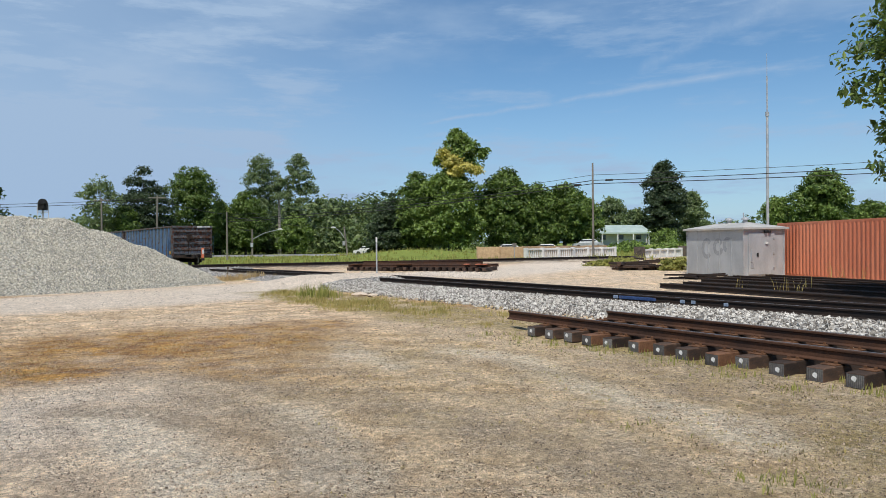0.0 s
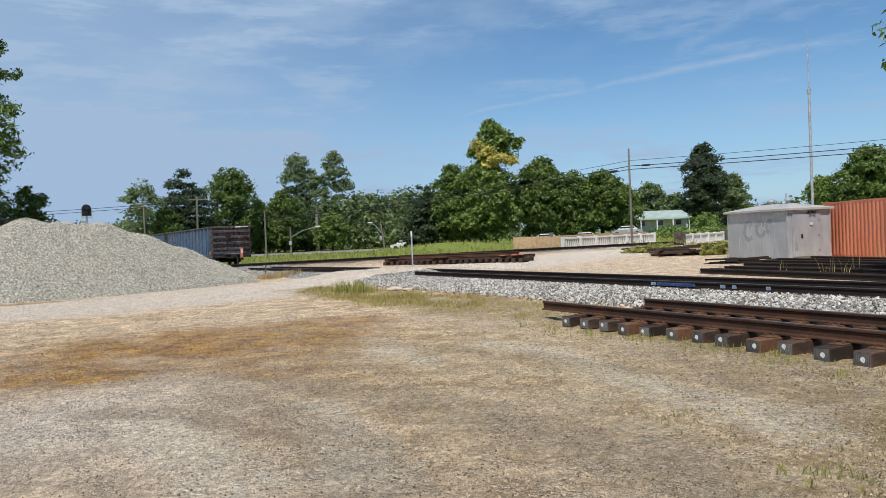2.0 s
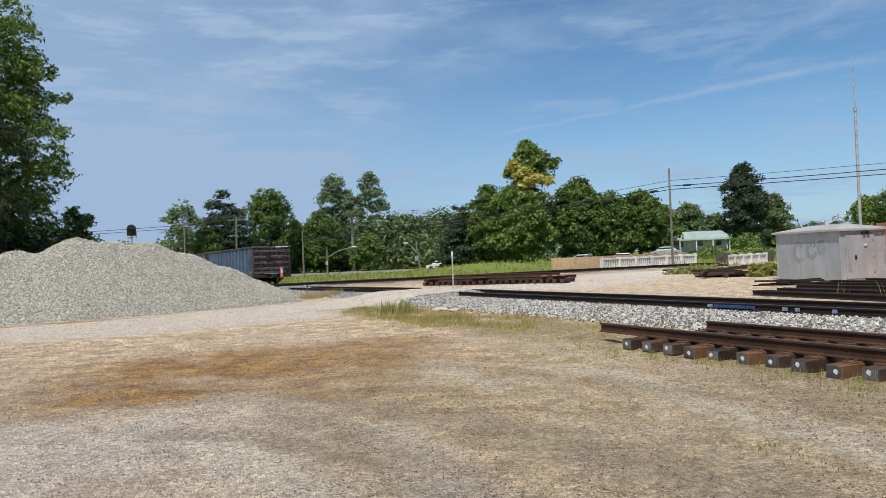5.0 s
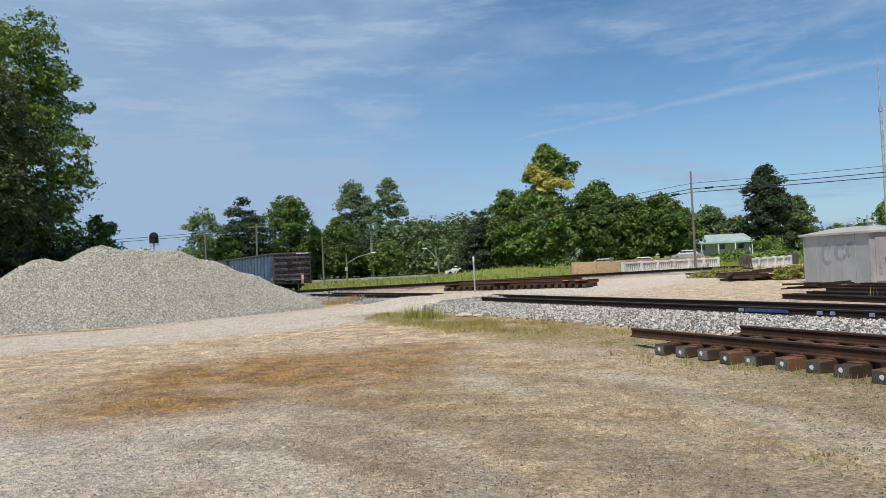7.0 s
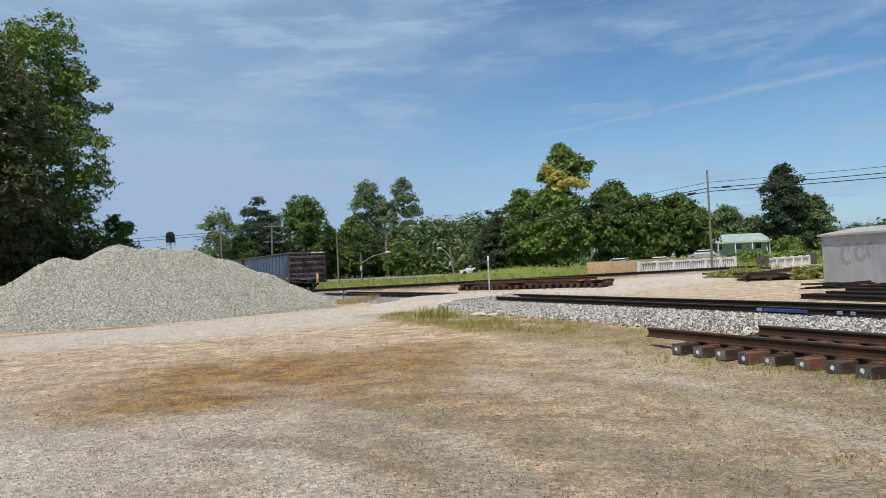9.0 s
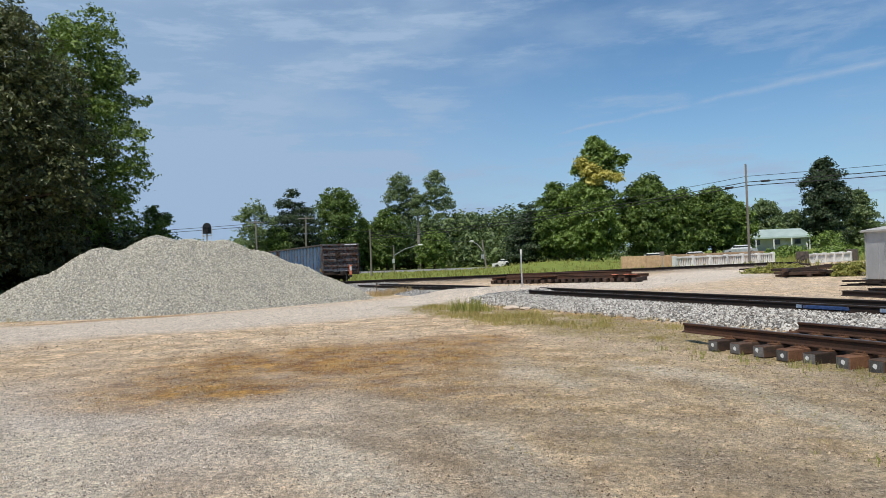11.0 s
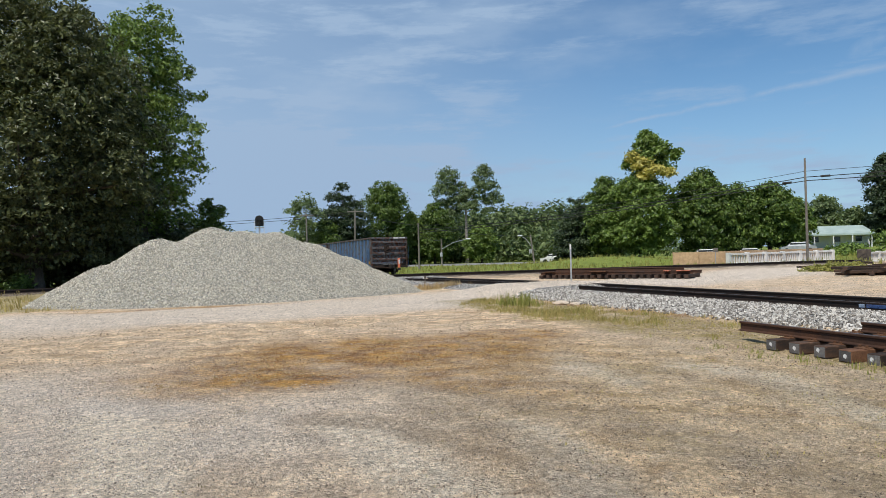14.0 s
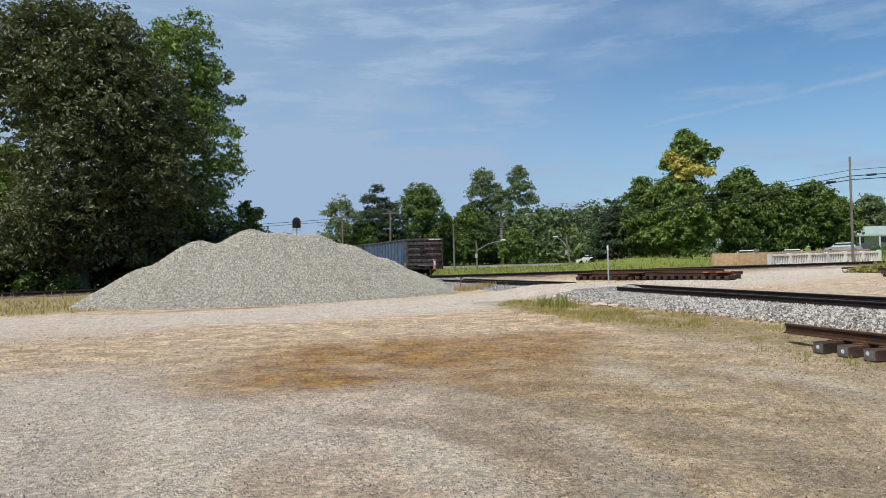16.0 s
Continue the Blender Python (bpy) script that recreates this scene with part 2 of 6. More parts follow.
M["oldrail"] = plain("dark old rail", (0.017, 0.012, 0.010), (0.036, 0.022, 0.016), 0.8, 0.2, 2.0, 45, 0.35, 0.004)
M["tie"] = plain("creosoted tie wood", (0.030, 0.020, 0.015), (0.080, 0.045, 0.028), 0.8, 0, 3, 26, 0.6, 0.01, 0.45, (1, 1, 6), ((0.15, 0.08, 0.045), 5, 0.56, 0.72))
M["tie_new"] = plain("fresh brown tie wood", (0.10, 0.045, 0.022), (0.17, 0.08, 0.04), 0.75, 0, 3, 26, 0.6, 0.01, 0.3)
M["endplate"] = plain("galvanised end plate", (0.11, 0.10, 0.095), (0.20, 0.19, 0.18), 0.6, 0.4, 8, 60, 0.3, 0.003, 0.3)
M["whitedot"] = plain("white marking paint", (0.55, 0.54, 0.51), (0.72, 0.71, 0.68), 0.7, 0, 14, 60, 0.2, 0.002, dirt=0.15)
M["rustplate"] = plain("rusty tie plate", (0.10, 0.045, 0.022), (0.18, 0.085, 0.04), 0.85, 0.1, 6, 50, 0.5, 0.004)
M["bluepaint"] = plain("blue marking paint", (0.02, 0.05, 0.15), (0.05, 0.10, 0.24), 0.7, 0, 8, 50, 0.3, 0.003, 0, (1, 1, 1), ((0.06, 0.04, 0.04), 9, 0.55, 0.66))
M["palepaint"] = plain("pale blue spray paint", (0.16, 0.22, 0.33), (0.30, 0.36, 0.45), 0.7, 0, 8, 50, 0.3, 0.003)


def wagon_paint(name, base, base2, rust, amount):
    k = Mat(name, 0.6, 0, 0.4)
    n1, n2, n3 = k.noise(0.9, 6, 0.65), k.noise(5.5, 9, 0.72), k.noise(38, 4, 0.6)
    col = k.mix(k.step(n1, 0.3, 0.7), base, base2)
    col = k.mix(k.step(k.noise(2.4, 6, 0.7, (1, 1, 0.35)), 0.48, 0.74), col, k.mix(0.4, col, (0.25, 0.27, 0.28)))
    wear = k.math("ADD", k.math("MULTIPLY", n2, 0.75), k.math("MULTIPLY", n1, 0.25))
    mask = k.step(wear, amount, amount + 0.05)
    col = k.mix(mask, col, k.mix(n3, rust, (rust[0] * 0.35, rust[1] * 0.3, rust[2] * 0.3)))
    k.bump(k.math("ADD", mask, k.math("MULTIPLY", n3, 0.3)), 0.35, 0.006)
    return k.done(col, k.step(mask, 0, 1, 0.5, 0.92))


M["blue"] = wagon_paint("weathered blue wagon paint", (0.05, 0.088, 0.145), (0.085, 0.125, 0.185), (0.115, 0.06, 0.04), 0.50)
M["blue_rib"] = wagon_paint("blue wagon post paint", (0.055, 0.11, 0.21), (0.085, 0.15, 0.255), (0.115, 0.06, 0.04), 0.55)
M["wagon_end"] = wagon_paint("rusty wagon end paint", (0.065, 0.066, 0.07), (0.115, 0.12, 0.125), (0.115, 0.05, 0.03), 0.475)
M["wagon_dark"] = wagon_paint("sooty black wagon paint", (0.022, 0.02, 0.018), (0.045, 0.04, 0.036), (0.09, 0.045, 0.03), 0.56)
M["under"] = plain("grimy running gear", (0.018, 0.014, 0.012), (0.05, 0.034, 0.025), 0.8, 0.2, 4, 40, 0.4, 0.005)
M["wheel"] = plain("worn wheel steel", (0.05, 0.03, 0.022), (0.12, 0.07, 0.05), 0.6, 0.5, 4, 40, 0.3, 0.003)
M["tread"] = plain("bright wheel tread", (0.30, 0.27, 0.25), (0.45, 0.42, 0.40), 0.35, 0.9, 4, 40, 0.1, 0.002)
M["yellow"] = plain("faded yellow stencil", (0.55, 0.29, 0.03), (0.65, 0.38, 0.06), 0.6, 0, 6, 50, 0.2, 0.002, dirt=0.15)
M["white"] = plain("white stencil paint", (0.55, 0.55, 0.53), (0.72, 0.72, 0.70), 0.6, 0, 6, 50, 0.2, 0.002, dirt=0.1)
M["black"] = plain("black stencil paint", (0.012, 0.012, 0.012), (0.03, 0.03, 0.03), 0.6, 0, 6, 50, 0.2, 0.002)
M["orange"] = plain("red-orange marker plastic", (0.62, 0.14, 0.07), (0.70, 0.20, 0.10), 0.45, 0, 6, 50, 0.1, 0.002, dirt=0.05)
M["shed"] = plain("galvanised shed sheet", (0.36, 0.37, 0.38), (0.47, 0.48, 0.49), 0.5, 0.25, 1.2, 30, 0.15, 0.003, 0, (1, 1, 0.4), ((0.30, 0.31, 0.32), 2.2, 0.60, 0.76), dirt=0.1)
M["shed_roof"] = plain("weathered tin roof", (0.42, 0.40, 0.37), (0.53, 0.51, 0.47), 0.6, 0.2, 1.4, 30, 0.2, 0.004, 0, (1, 1, 1), ((0.30, 0.26, 0.21), 3, 0.58, 0.7), dirt=0.15)
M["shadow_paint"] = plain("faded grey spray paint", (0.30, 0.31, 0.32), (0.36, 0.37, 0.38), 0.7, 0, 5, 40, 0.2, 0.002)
M["container"] = plain("orange container paint", (0.56, 0.165, 0.085), (0.66, 0.23, 0.125), 0.55, 0, 0.8, 30, 0.15, 0.003, 0, (1, 1, 0.35), ((0.22, 0.08, 0.05), 4, 0.66, 0.74), dirt=0.14)
M["osb"] = plain("weathered plywood", (0.42, 0.27, 0.15), (0.55, 0.37, 0.22), 0.8, 0, 3, 22, 0.4, 0.004, 0.12, dirt=0.22)
M["concrete"] = plain("whitewashed concrete", (0.62, 0.60, 0.56), (0.74, 0.72, 0.68), 0.85, 0, 1.5, 25, 0.4, 0.006, 0, (1, 1, 1), ((0.40, 0.32, 0.24), 3, 0.60, 0.74), dirt=0.15)
M["concrete_tan"] = plain("stained tan concrete", (0.55, 0.42, 0.30), (0.66, 0.54, 0.42), 0.85, 0, 1.5, 25, 0.4, 0.006, dirt=0.2)
M["darkpost"] = plain("dark weathered post", (0.09, 0.07, 0.055), (0.15, 0.12, 0.09), 0.85, 0, 3, 30, 0.4, 0.006)
M["polewood"] = plain("grey weathered pole wood", (0.15, 0.13, 0.108), (0.25, 0.225, 0.19), 0.85, 0, 2, 30, 0.4, 0.006, 0.15, (1, 1, 0.15))
M["galv"] = plain("galvanised steel tube", (0.36, 0.37, 0.38), (0.48, 0.49, 0.50), 0.5, 0.4, 3, 40, 0.1, 0.002, dirt=0.1)
M["wire"] = plain("black cable", (0.012, 0.012, 0.014), (0.03, 0.03, 0.03), 0.6, 0, 3, 40, 0.1, 0.002)
M["bark"] = plain("rough bark", (0.055, 0.042, 0.032), (0.13, 0.105, 0.08), 0.9, 0, 3, 20, 0.8, 0.02, 0.15, (1, 1, 0.25))
M["bark_pale"] = plain("pale bark", (0.22, 0.20, 0.17), (0.34, 0.31, 0.27), 0.9, 0, 3, 20, 0.6, 0.02)
M["leaf_dark"] = leafy("dark oak leaves", (0.014, 0.021, 0.008), (0.056, 0.072, 0.026), (0.18, 0.195, 0.08))
M["leaf_mid"] = leafy("green maple leaves", (0.020, 0.044, 0.010), (0.082, 0.140, 0.028), (0.20, 0.275, 0.062))
M["leaf_light"] = leafy("light green leaves", (0.036, 0.070, 0.015), (0.125, 0.195, 0.036), (0.25, 0.335, 0.08))
M["leaf_yellow"] = leafy("yellowing leaves", (0.24, 0.22, 0.04), (0.46, 0.40, 0.085), (0.64, 0.56, 0.17))
M["leaf_pine"] = leafy("dark conifer needles", (0.012, 0.026, 0.013), (0.036, 0.062, 0.028), (0.085, 0.115, 0.05))
M["leaf_grey"] = leafy("grey-green leaves", (0.06, 0.09, 0.038), (0.135, 0.19, 0.075), (0.24, 0.30, 0.13))
M["leaf_wood"] = leafy("woodland leaves", (0.040, 0.065, 0.028), (0.105, 0.155, 0.056), (0.20, 0.255, 0.095))
M["grass_dry"] = leafy("dry grass blades", (0.24, 0.185, 0.06), (0.37, 0.295, 0.10), (0.50, 0.41, 0.165), 0.8)
M["grass_green"] = leafy("green grass blades", (0.135, 0.15, 0.035), (0.24, 0.25, 0.055), (0.38, 0.35, 0.11), 0.8)
M["weed_tan"] = leafy("dead tan weeds", (0.30, 0.19, 0.085), (0.44, 0.31, 0.15), (0.56, 0.43, 0.24), 0.8)
M["weed_brown"] = leafy("brown dead tufts", (0.10, 0.075, 0.03), (0.19, 0.145, 0.06), (0.30, 0.24, 0.11), 0.85)
M["roof_green"] = plain("green metal roof", (0.36, 0.44, 0.39), (0.45, 0.53, 0.48), 0.5, 0.1, 1, 20, 0.1, 0.003, dirt=0.1)
M["siding"] = plain("white siding", (0.66, 0.66, 0.65), (0.76, 0.76, 0.75), 0.7, 0, 1, 20, 0.1, 0.003, dirt=0.08)
M["dark"] = plain("dark opening", (0.02, 0.02, 0.022), (0.04, 0.04, 0.04), 0.7, 0, 1, 20, 0.1, 0.003)
M["brown_siding"] = plain("brown house siding", (0.10, 0.075, 0.06), (0.16, 0.12, 0.095), 0.8, 0, 1, 20, 0.2, 0.003)
M["grey_roof"] = plain("grey shingle roof", (0.12, 0.115, 0.11), (0.19, 0.18, 0.17), 0.9, 0, 1, 20, 0.3, 0.005)
M["asphalt"] = plain("pale old asphalt", (0.20, 0.195, 0.185), (0.28, 0.275, 0.26), 0.9, 0, 0.5, 40, 0.3, 0.004, dirt=0.15)
k = Mat("window glass", 0.06, 0, 0.6)
M["glass"] = k.done((0.03, 0.04, 0.05))

# ---------------------------------------------------------------- mesh helpers


def add_mat(ob, material):
    ob.data.materials.append(M[material] if isinstance(material, str) else material)
    return ob


def part(name, bm, material, parent=None, label=""):
    me = bpy.data.meshes.new(name)
    bm.to_mesh(me)
    bm.free()
    ob = add_mat(new(name, me), material)
    if parent is not None:
        ob.parent = parent
    if label:
        ob["label"] = label
    return ob


def share(name, mesh, m, parent):
    """One more object on a mesh that is already there."""
    ob = new(name, mesh)
    ob.matrix_basis = m
    ob.parent = parent
    return ob


def thing(name, m, label, category, group="", kind=""):
    ob = new(name)
    ob.matrix_basis = m
    return tagged(ob, label, category, group, kind)


def box(bm, x0, x1, y0, y1, z0, z1, bevel=0.0):
    r = bmesh.ops.create_cube(bm, size=1.0, matrix=Matrix.LocRotScale(((x0 + x1) / 2, (y0 + y1) / 2, (z0 + z1) / 2), None, (x1 - x0, y1 - y0, z1 - z0)))
    if bevel > 0:
        es = list({e for v in r["verts"] for e in v.link_edges})
        bmesh.ops.bevel(bm, geom=es, offset=bevel, segments=1, affect="EDGES", profile=0.5)
    return bm


def boxes(*items, bevel=0.0):
    bm = bmesh.new()
    for it in items:
        box(bm, *it, bevel=bevel)
    return bm


def rod(bm, a, b, r0, r1=None, seg=10):
    a, b = Vector(a), Vector(b)
    r1 = r0 if r1 is None else r1
    q = (b - a).to_track_quat("Z", "Y").to_matrix().to_4x4()
    m = Matrix.Translation((a + b) / 2) @ q
    bmesh.ops.create_cone(bm, cap_ends=True, segments=seg, radius1=r0, radius2=r1, depth=(b - a).length, matrix=m)
    return bm


def rods(*items, seg=10):
    bm = bmesh.new()
    for it in items:
        rod(bm, *it, seg=seg)
    return bm


def tube(bm, pts, radii, seg=7):
    """A tapered tube through points."""
    pts = [Vector(p) for p in pts]
    rings = []
    for i, p in enumerate(pts):
        d = (pts[min(i + 1, len(pts) - 1)] - pts[max(i - 1, 0)]).normalized()
        s = d.cross(Vector((0.13, 0.31, 0.94)) if abs(d.z) < 0.9 else Vector((1, 0.1, 0))).normalized()
        u = s.cross(d)
        rings.append([bm.verts.new(p + (s * math.cos(a) + u * math.sin(a)) * radii[i]) for a in [2 * math.pi * j / seg for j in range(seg)]])
    for a, b in zip(rings, rings[1:]):
        for j in range(seg):
            bm.faces.new((a[j], a[(j + 1) % seg], b[(j + 1) % seg], b[j]))
    bm.faces.new(rings[-1])
    bm.faces.new(rings[0][::-1])
    return bm


def sweep(bm, profile, pts, up=Vector((0, 0, 1))):
    """A closed profile of (sideways, up) carried along a path."""
    pts = [Vector(p) for p in pts]
    rings = []
    for i, p in enumerate(pts):
        d = pts[min(i + 1, len(pts) - 1)] - pts[max(i - 1, 0)]
        s = d.cross(up).normalized()
        rings.append([bm.verts.new(p + s * u + up * v) for u, v in profile])
    n = len(profile)
    for a, b in zip(rings, rings[1:]):
        for j in range(n):
            bm.faces.new((a[j], a[(j + 1) % n], b[(j + 1) % n], b[j]))
    bm.faces.new(rings[0][::-1])
    bm.faces.new(rings[-1])
    bmesh.ops.recalc_face_normals(bm, faces=bm.faces)
    return bm


RAIL = [(-0.07, 0), (0.07, 0), (0.07, 0.014), (0.012, 0.034), (0.010, 0.125), (0.036, 0.138), (0.037, 0.162), (0.028, 0.172),
        (-0.028, 0.172), (-0.037, 0.162), (-0.036, 0.138), (-0.010, 0.125), (-0.012, 0.034), (-0.07, 0.014)]


def rail_bm(pts):
    return sweep(bmesh.new(), RAIL, pts)


def raw(name, verts, faces, material, label="", category="", kind="", group=""):
    me = bpy.data.meshes.new(name)
    me.from_pydata(verts, [], faces)
    me.update()
    return tagged(add_mat(new(name, me), material), label, category, group, kind)


def stones(name, rng, spots, sizes, material, label, category, flat=0.7):
    """Many small broken stones, joined: each a rough eight-sided lump."""
    n = len(spots)
    base = np.array([(1, 0, 0), (0, 1, 0), (-1, 0, 0), (0, -1, 0), (0.1, 0.1, 1), (0, 0, -1)], float)
    f = np.array([(0, 1, 4), (1, 2, 4), (2, 3, 4), (3, 0, 4), (1, 0, 5), (2, 1, 5), (3, 2, 5), (0, 3, 5)])
    v = base[None] * (1 + rng.uniform(-0.35, 0.35, (n, 6, 1))) + rng.uniform(-0.25, 0.25, (n, 6, 3))
    v *= np.asarray(sizes)[:, None, None] * np.array([1, 1, flat])
    v = v * rng.uniform(0.7, 1.25, (n, 1, 3))
    q = rng.normal(size=(n, 4))
    q /= np.linalg.norm(q, axis=1, keepdims=True)
    w, x, y, z = q.T
    R = np.stack([np.stack([1 - 2 * (y * y + z * z), 2 * (x * y - z * w), 2 * (x * z + y * w)], -1),
                  np.stack([2 * (x * y + z * w), 1 - 2 * (x * x + z * z), 2 * (y * z - x * w)], -1),
                  np.stack([2 * (x * z - y * w), 2 * (y * z + x * w), 1 - 2 * (x * x + y * y)], -1)], 1)
    v = np.einsum("nij,nkj->nki", R, v) + np.asarray(spots)[:, None, :]
    faces = (f[None] + 6 * np.arange(n)[:, None, None]).reshape(-1, 3)
    return raw(name, v.reshape(-1, 3).tolist(), faces.tolist(), material, label, category, "stuff")


def blades(name, rng, spots, heights, material, label, category, lean=0.35, width=0.012, kind="stuff"):
    """Grass: each blade a thin bent sliver."""
    n = len(spots)
    spots, h = np.asarray(spots, float), np.asarray(heights, float)
    a, b = rng.uniform(0, 2 * np.pi, n), rng.uniform(0, 2 * np.pi, n)
    out = np.stack([np.cos(a), np.sin(a), 0 * a], -1) * (rng.uniform(0.1, 1, n) * lean * h)[:, None]
    s = np.stack([np.cos(b), np.sin(b), 0 * b], -1) * (width * rng.uniform(0.6, 1.4, n))[:, None]
    up = np.array([0, 0, 1.0])
    v = np.stack([spots - s, spots + s, spots + out * 0.4 + up * h[:, None] * 0.6 + s * 0.7, spots + out * 0.4 + up * h[:, None] * 0.6 - s * 0.7,
                  spots + out + up * h[:, None]], 1)
    i = 5 * np.arange(n)[:, None]
    quads = (np.array([[0, 1, 2, 3]]) + i).tolist()
    tris = (np.array([[3, 2, 4]]) + i).tolist()
    return raw(name, v.reshape(-1, 3).tolist(), quads + tris, material, label, category, kind)


# ---------------------------------------------------------------- the plan
T1_P, T1_D = Vector((-4.95, 28.85)), Vector((0.65, -0.76)).normalized()   # centre line of the main track
T1_N = Vector((-T1_D.y, T1_D.x)) * 1.0                                      # away from the lot
if T1_N.y < 0:
    T1_N = -T1_N


def t1_sd(x, y):
    """Along the main track, and across it (towards the lot is negative)."""
    dx, dy = x - T1_P.x, y - T1_P.y
    return dx * T1_D.x + dy * T1_D.y, dx * T1_N.x + dy * T1_N.y


def t1_at(s, d=0.0):
    return T1_P.x + T1_D.x * s + T1_N.x * d, T1_P.y + T1_D.y * s + T1_N.y * d


def railtop(s):
    """Height of the main track's rail heads."""
    u = min(1.0, max(0.0, (-s - 4) / 26))
    return 0.42 - 0.27 * u


T2 = [(-52, 14), (-45, 20.5), (-39.2, 27.2), (-34, 34), (-28, 41.6), (-21.2, 48.2), (-12.8, 53.4), (-4.8, 58.8), (3, 64.2), (10, 69)]
HEAPS = [(-26.6, 23.4, 0.8), (-25.6, 24.5, 1.75), (-24.0, 26.3, 3.0), (-22.3, 27.8, 3.5), (-21.2, 28.7, 3.3), (-20.1, 29.6, 3.25), (-18.6, 30.5, 2.6),
         (-17.2, 31.3, 1.9), (-15.9, 31.9, 1.15), (-14.9, 32.3, 0.6)]
CROSS = -3.2          # where the gravel road crosses the main track


def smooth(a, b, x):
    t = min(1.0, max(0.0, (x - a) / (b - a)))
    return t * t * (3 - 2 * t)


def polydist(x, y, pts):
    best = 1e9
    for (ax, ay), (bx, by) in zip(pts, pts[1:]):
        ux, uy = bx - ax, by - ay
        t = min(1, max(0, ((x - ax) * ux + (y - ay) * uy) / (ux * ux + uy * uy)))
        best = min(best, math.hypot(x - ax - ux * t, y - ay - uy * t))
    return best


def crossing(s):
    return smooth(-4.2, -2.4, s - CROSS) * (1 - smooth(1.6, 3.2, s - CROSS))


def ground_z(x, y):
    r = math.hypot(x, y)
    z = 0.030 * noise.noise((x * 0.35, y * 0.35, 0)) + 0.012 * noise.noise((x * 1.7, y * 1.7, 3))
    if r < 30:
        z += 0.016 * noise.noise((x * 3.6, y * 3.6, 1)) + 0.010 * noise.noise((x * 7.5, y * 7.5, 6))
    if r > 20:
        z += 0.12 * smooth(30, 60, r) * smooth(-10, 10, x + 20)
    if y > 20 or x > -2:
        s, d = t1_sd(x, y)
        if -60 < s < 40 and abs(d) < 6:
            top = railtop(s) - 0.20
            bank = top * smooth(-3.6, -1.55, d) * (1 - 0.7 * smooth(1.6, 4.5, d))
            c = crossing(s)
            road = (railtop(s) - 0.015) * smooth(-5.0, -1.1, d) * (1 - 0.8 * smooth(1.2, 6, d))
            z = z * (1 - smooth(-3.6, -2.5, d) * 0.8) + bank * (1 - c) + road * c
    if 35 < r < 110 and -60 < x < 20:
        d2 = polydist(x, y, T2)
        z = max(z, 0.24 * (1 - smooth(1.5, 3.5, d2)) + z * smooth(1.5, 3.5, d2)) if d2 < 3.5 else z
    # grassy mound beyond the second track, and higher land behind
    z += 0.9 * math.exp(-(((x + 13) / 8) ** 2 + ((y - 89) / 9) ** 2))
    z += 1.1 * smooth(82, 104, y) * smooth(4, 14, x)
    return z


# ---------------------------------------------------------------- ground
def spread(lo, hi, near_lo, near_hi, fine, grow):
    out = list(np.arange(near_lo, near_hi + 1e-6, fine))
    step, v = fine, near_hi
    while v < hi:
        step *= grow
        v += step
        out.append(min(v, hi))
    step, v = fine, near_lo
    while v > lo:
        step *= grow
        v -= step
        out.insert(0, max(v, lo))
    return out


def ellipse(x, y, cx, cy, rx, ry, turn=0.0, soft=0.4):
    c, s = math.cos(turn), math.sin(turn)
    u, v = ((x - cx) * c + (y - cy) * s) / rx, (-(x - cx) * s + (y - cy) * c) / ry
    return 1 - smooth(1 - soft, 1 + soft, math.hypot(u, v))


ROAD = [(-40, 3), (-26, 12), (-17, 19), (-11.5, 25), (-8.2, 31), (-4.5, 38), (2, 50), (4.5, 60), (7, 70), (9, 90)]


# worn wheel ruts that swing across the yard, with their half widths
RUTS = [([(-9.0, 10.6), (-5.6, 9.4), (-3.5, 8.8), (-2.0, 8.1), (-0.7, 7.1), (0.4, 6.1), (1.3, 4.8)], 0.62),
        ([(-5.0, 9.6), (-3.4, 7.8), (-2.2, 6.6), (-1.4, 5.7), (-0.7, 4.2)], 0.5),
        ([(-4.6, 9.4), (-3.6, 8.85), (-2.6, 8.15), (-1.3, 7.45), (-0.4, 7.05), (0.2, 6.45), (0.6, 5.9), (0.95, 5.3), (1.2, 4.5)], 0.30),
        ([(2.0, 10.4), (2.7, 8.5), (3.3, 6.8), (3.8, 4.6)], 1.3),
        ([(-4.8, 7.15), (-4.0, 7.25), (-2.9, 6.7), (-2.2, 6.4), (-1.6, 5.65), (-1.2, 5.1), (-0.9, 4.4)], 0.42),
        ([(-5.4, 14.2), (-3.2, 12.0), (-0.4, 10.6), (2.2, 8.2)], 0.4)]


# broad bands of pale crushed stone between the ruts, and older dark smears
CREAM = [([(-2.7, 7.75), (-2.1, 6.85), (-1.6, 5.9), (-1.2, 5.3)], 0.34), ([(-4.2, 7.0), (-3.8, 6.6), (-3.0, 5.8), (-2.4, 5.2)], 0.5),
         ([(-1.2, 11.7), (-0.1, 11.1), (0.6, 9.4), (1.1, 8.2), (1.6, 7.6), (2.0, 7.2), (2.1, 6.5)], 0.45),
         ([(-7.2, 6.6), (-5.6, 5.6), (-4.8, 4.4)], 0.5), ([(-3.2, 12.4), (-1.8, 10.2)], 0.4)]


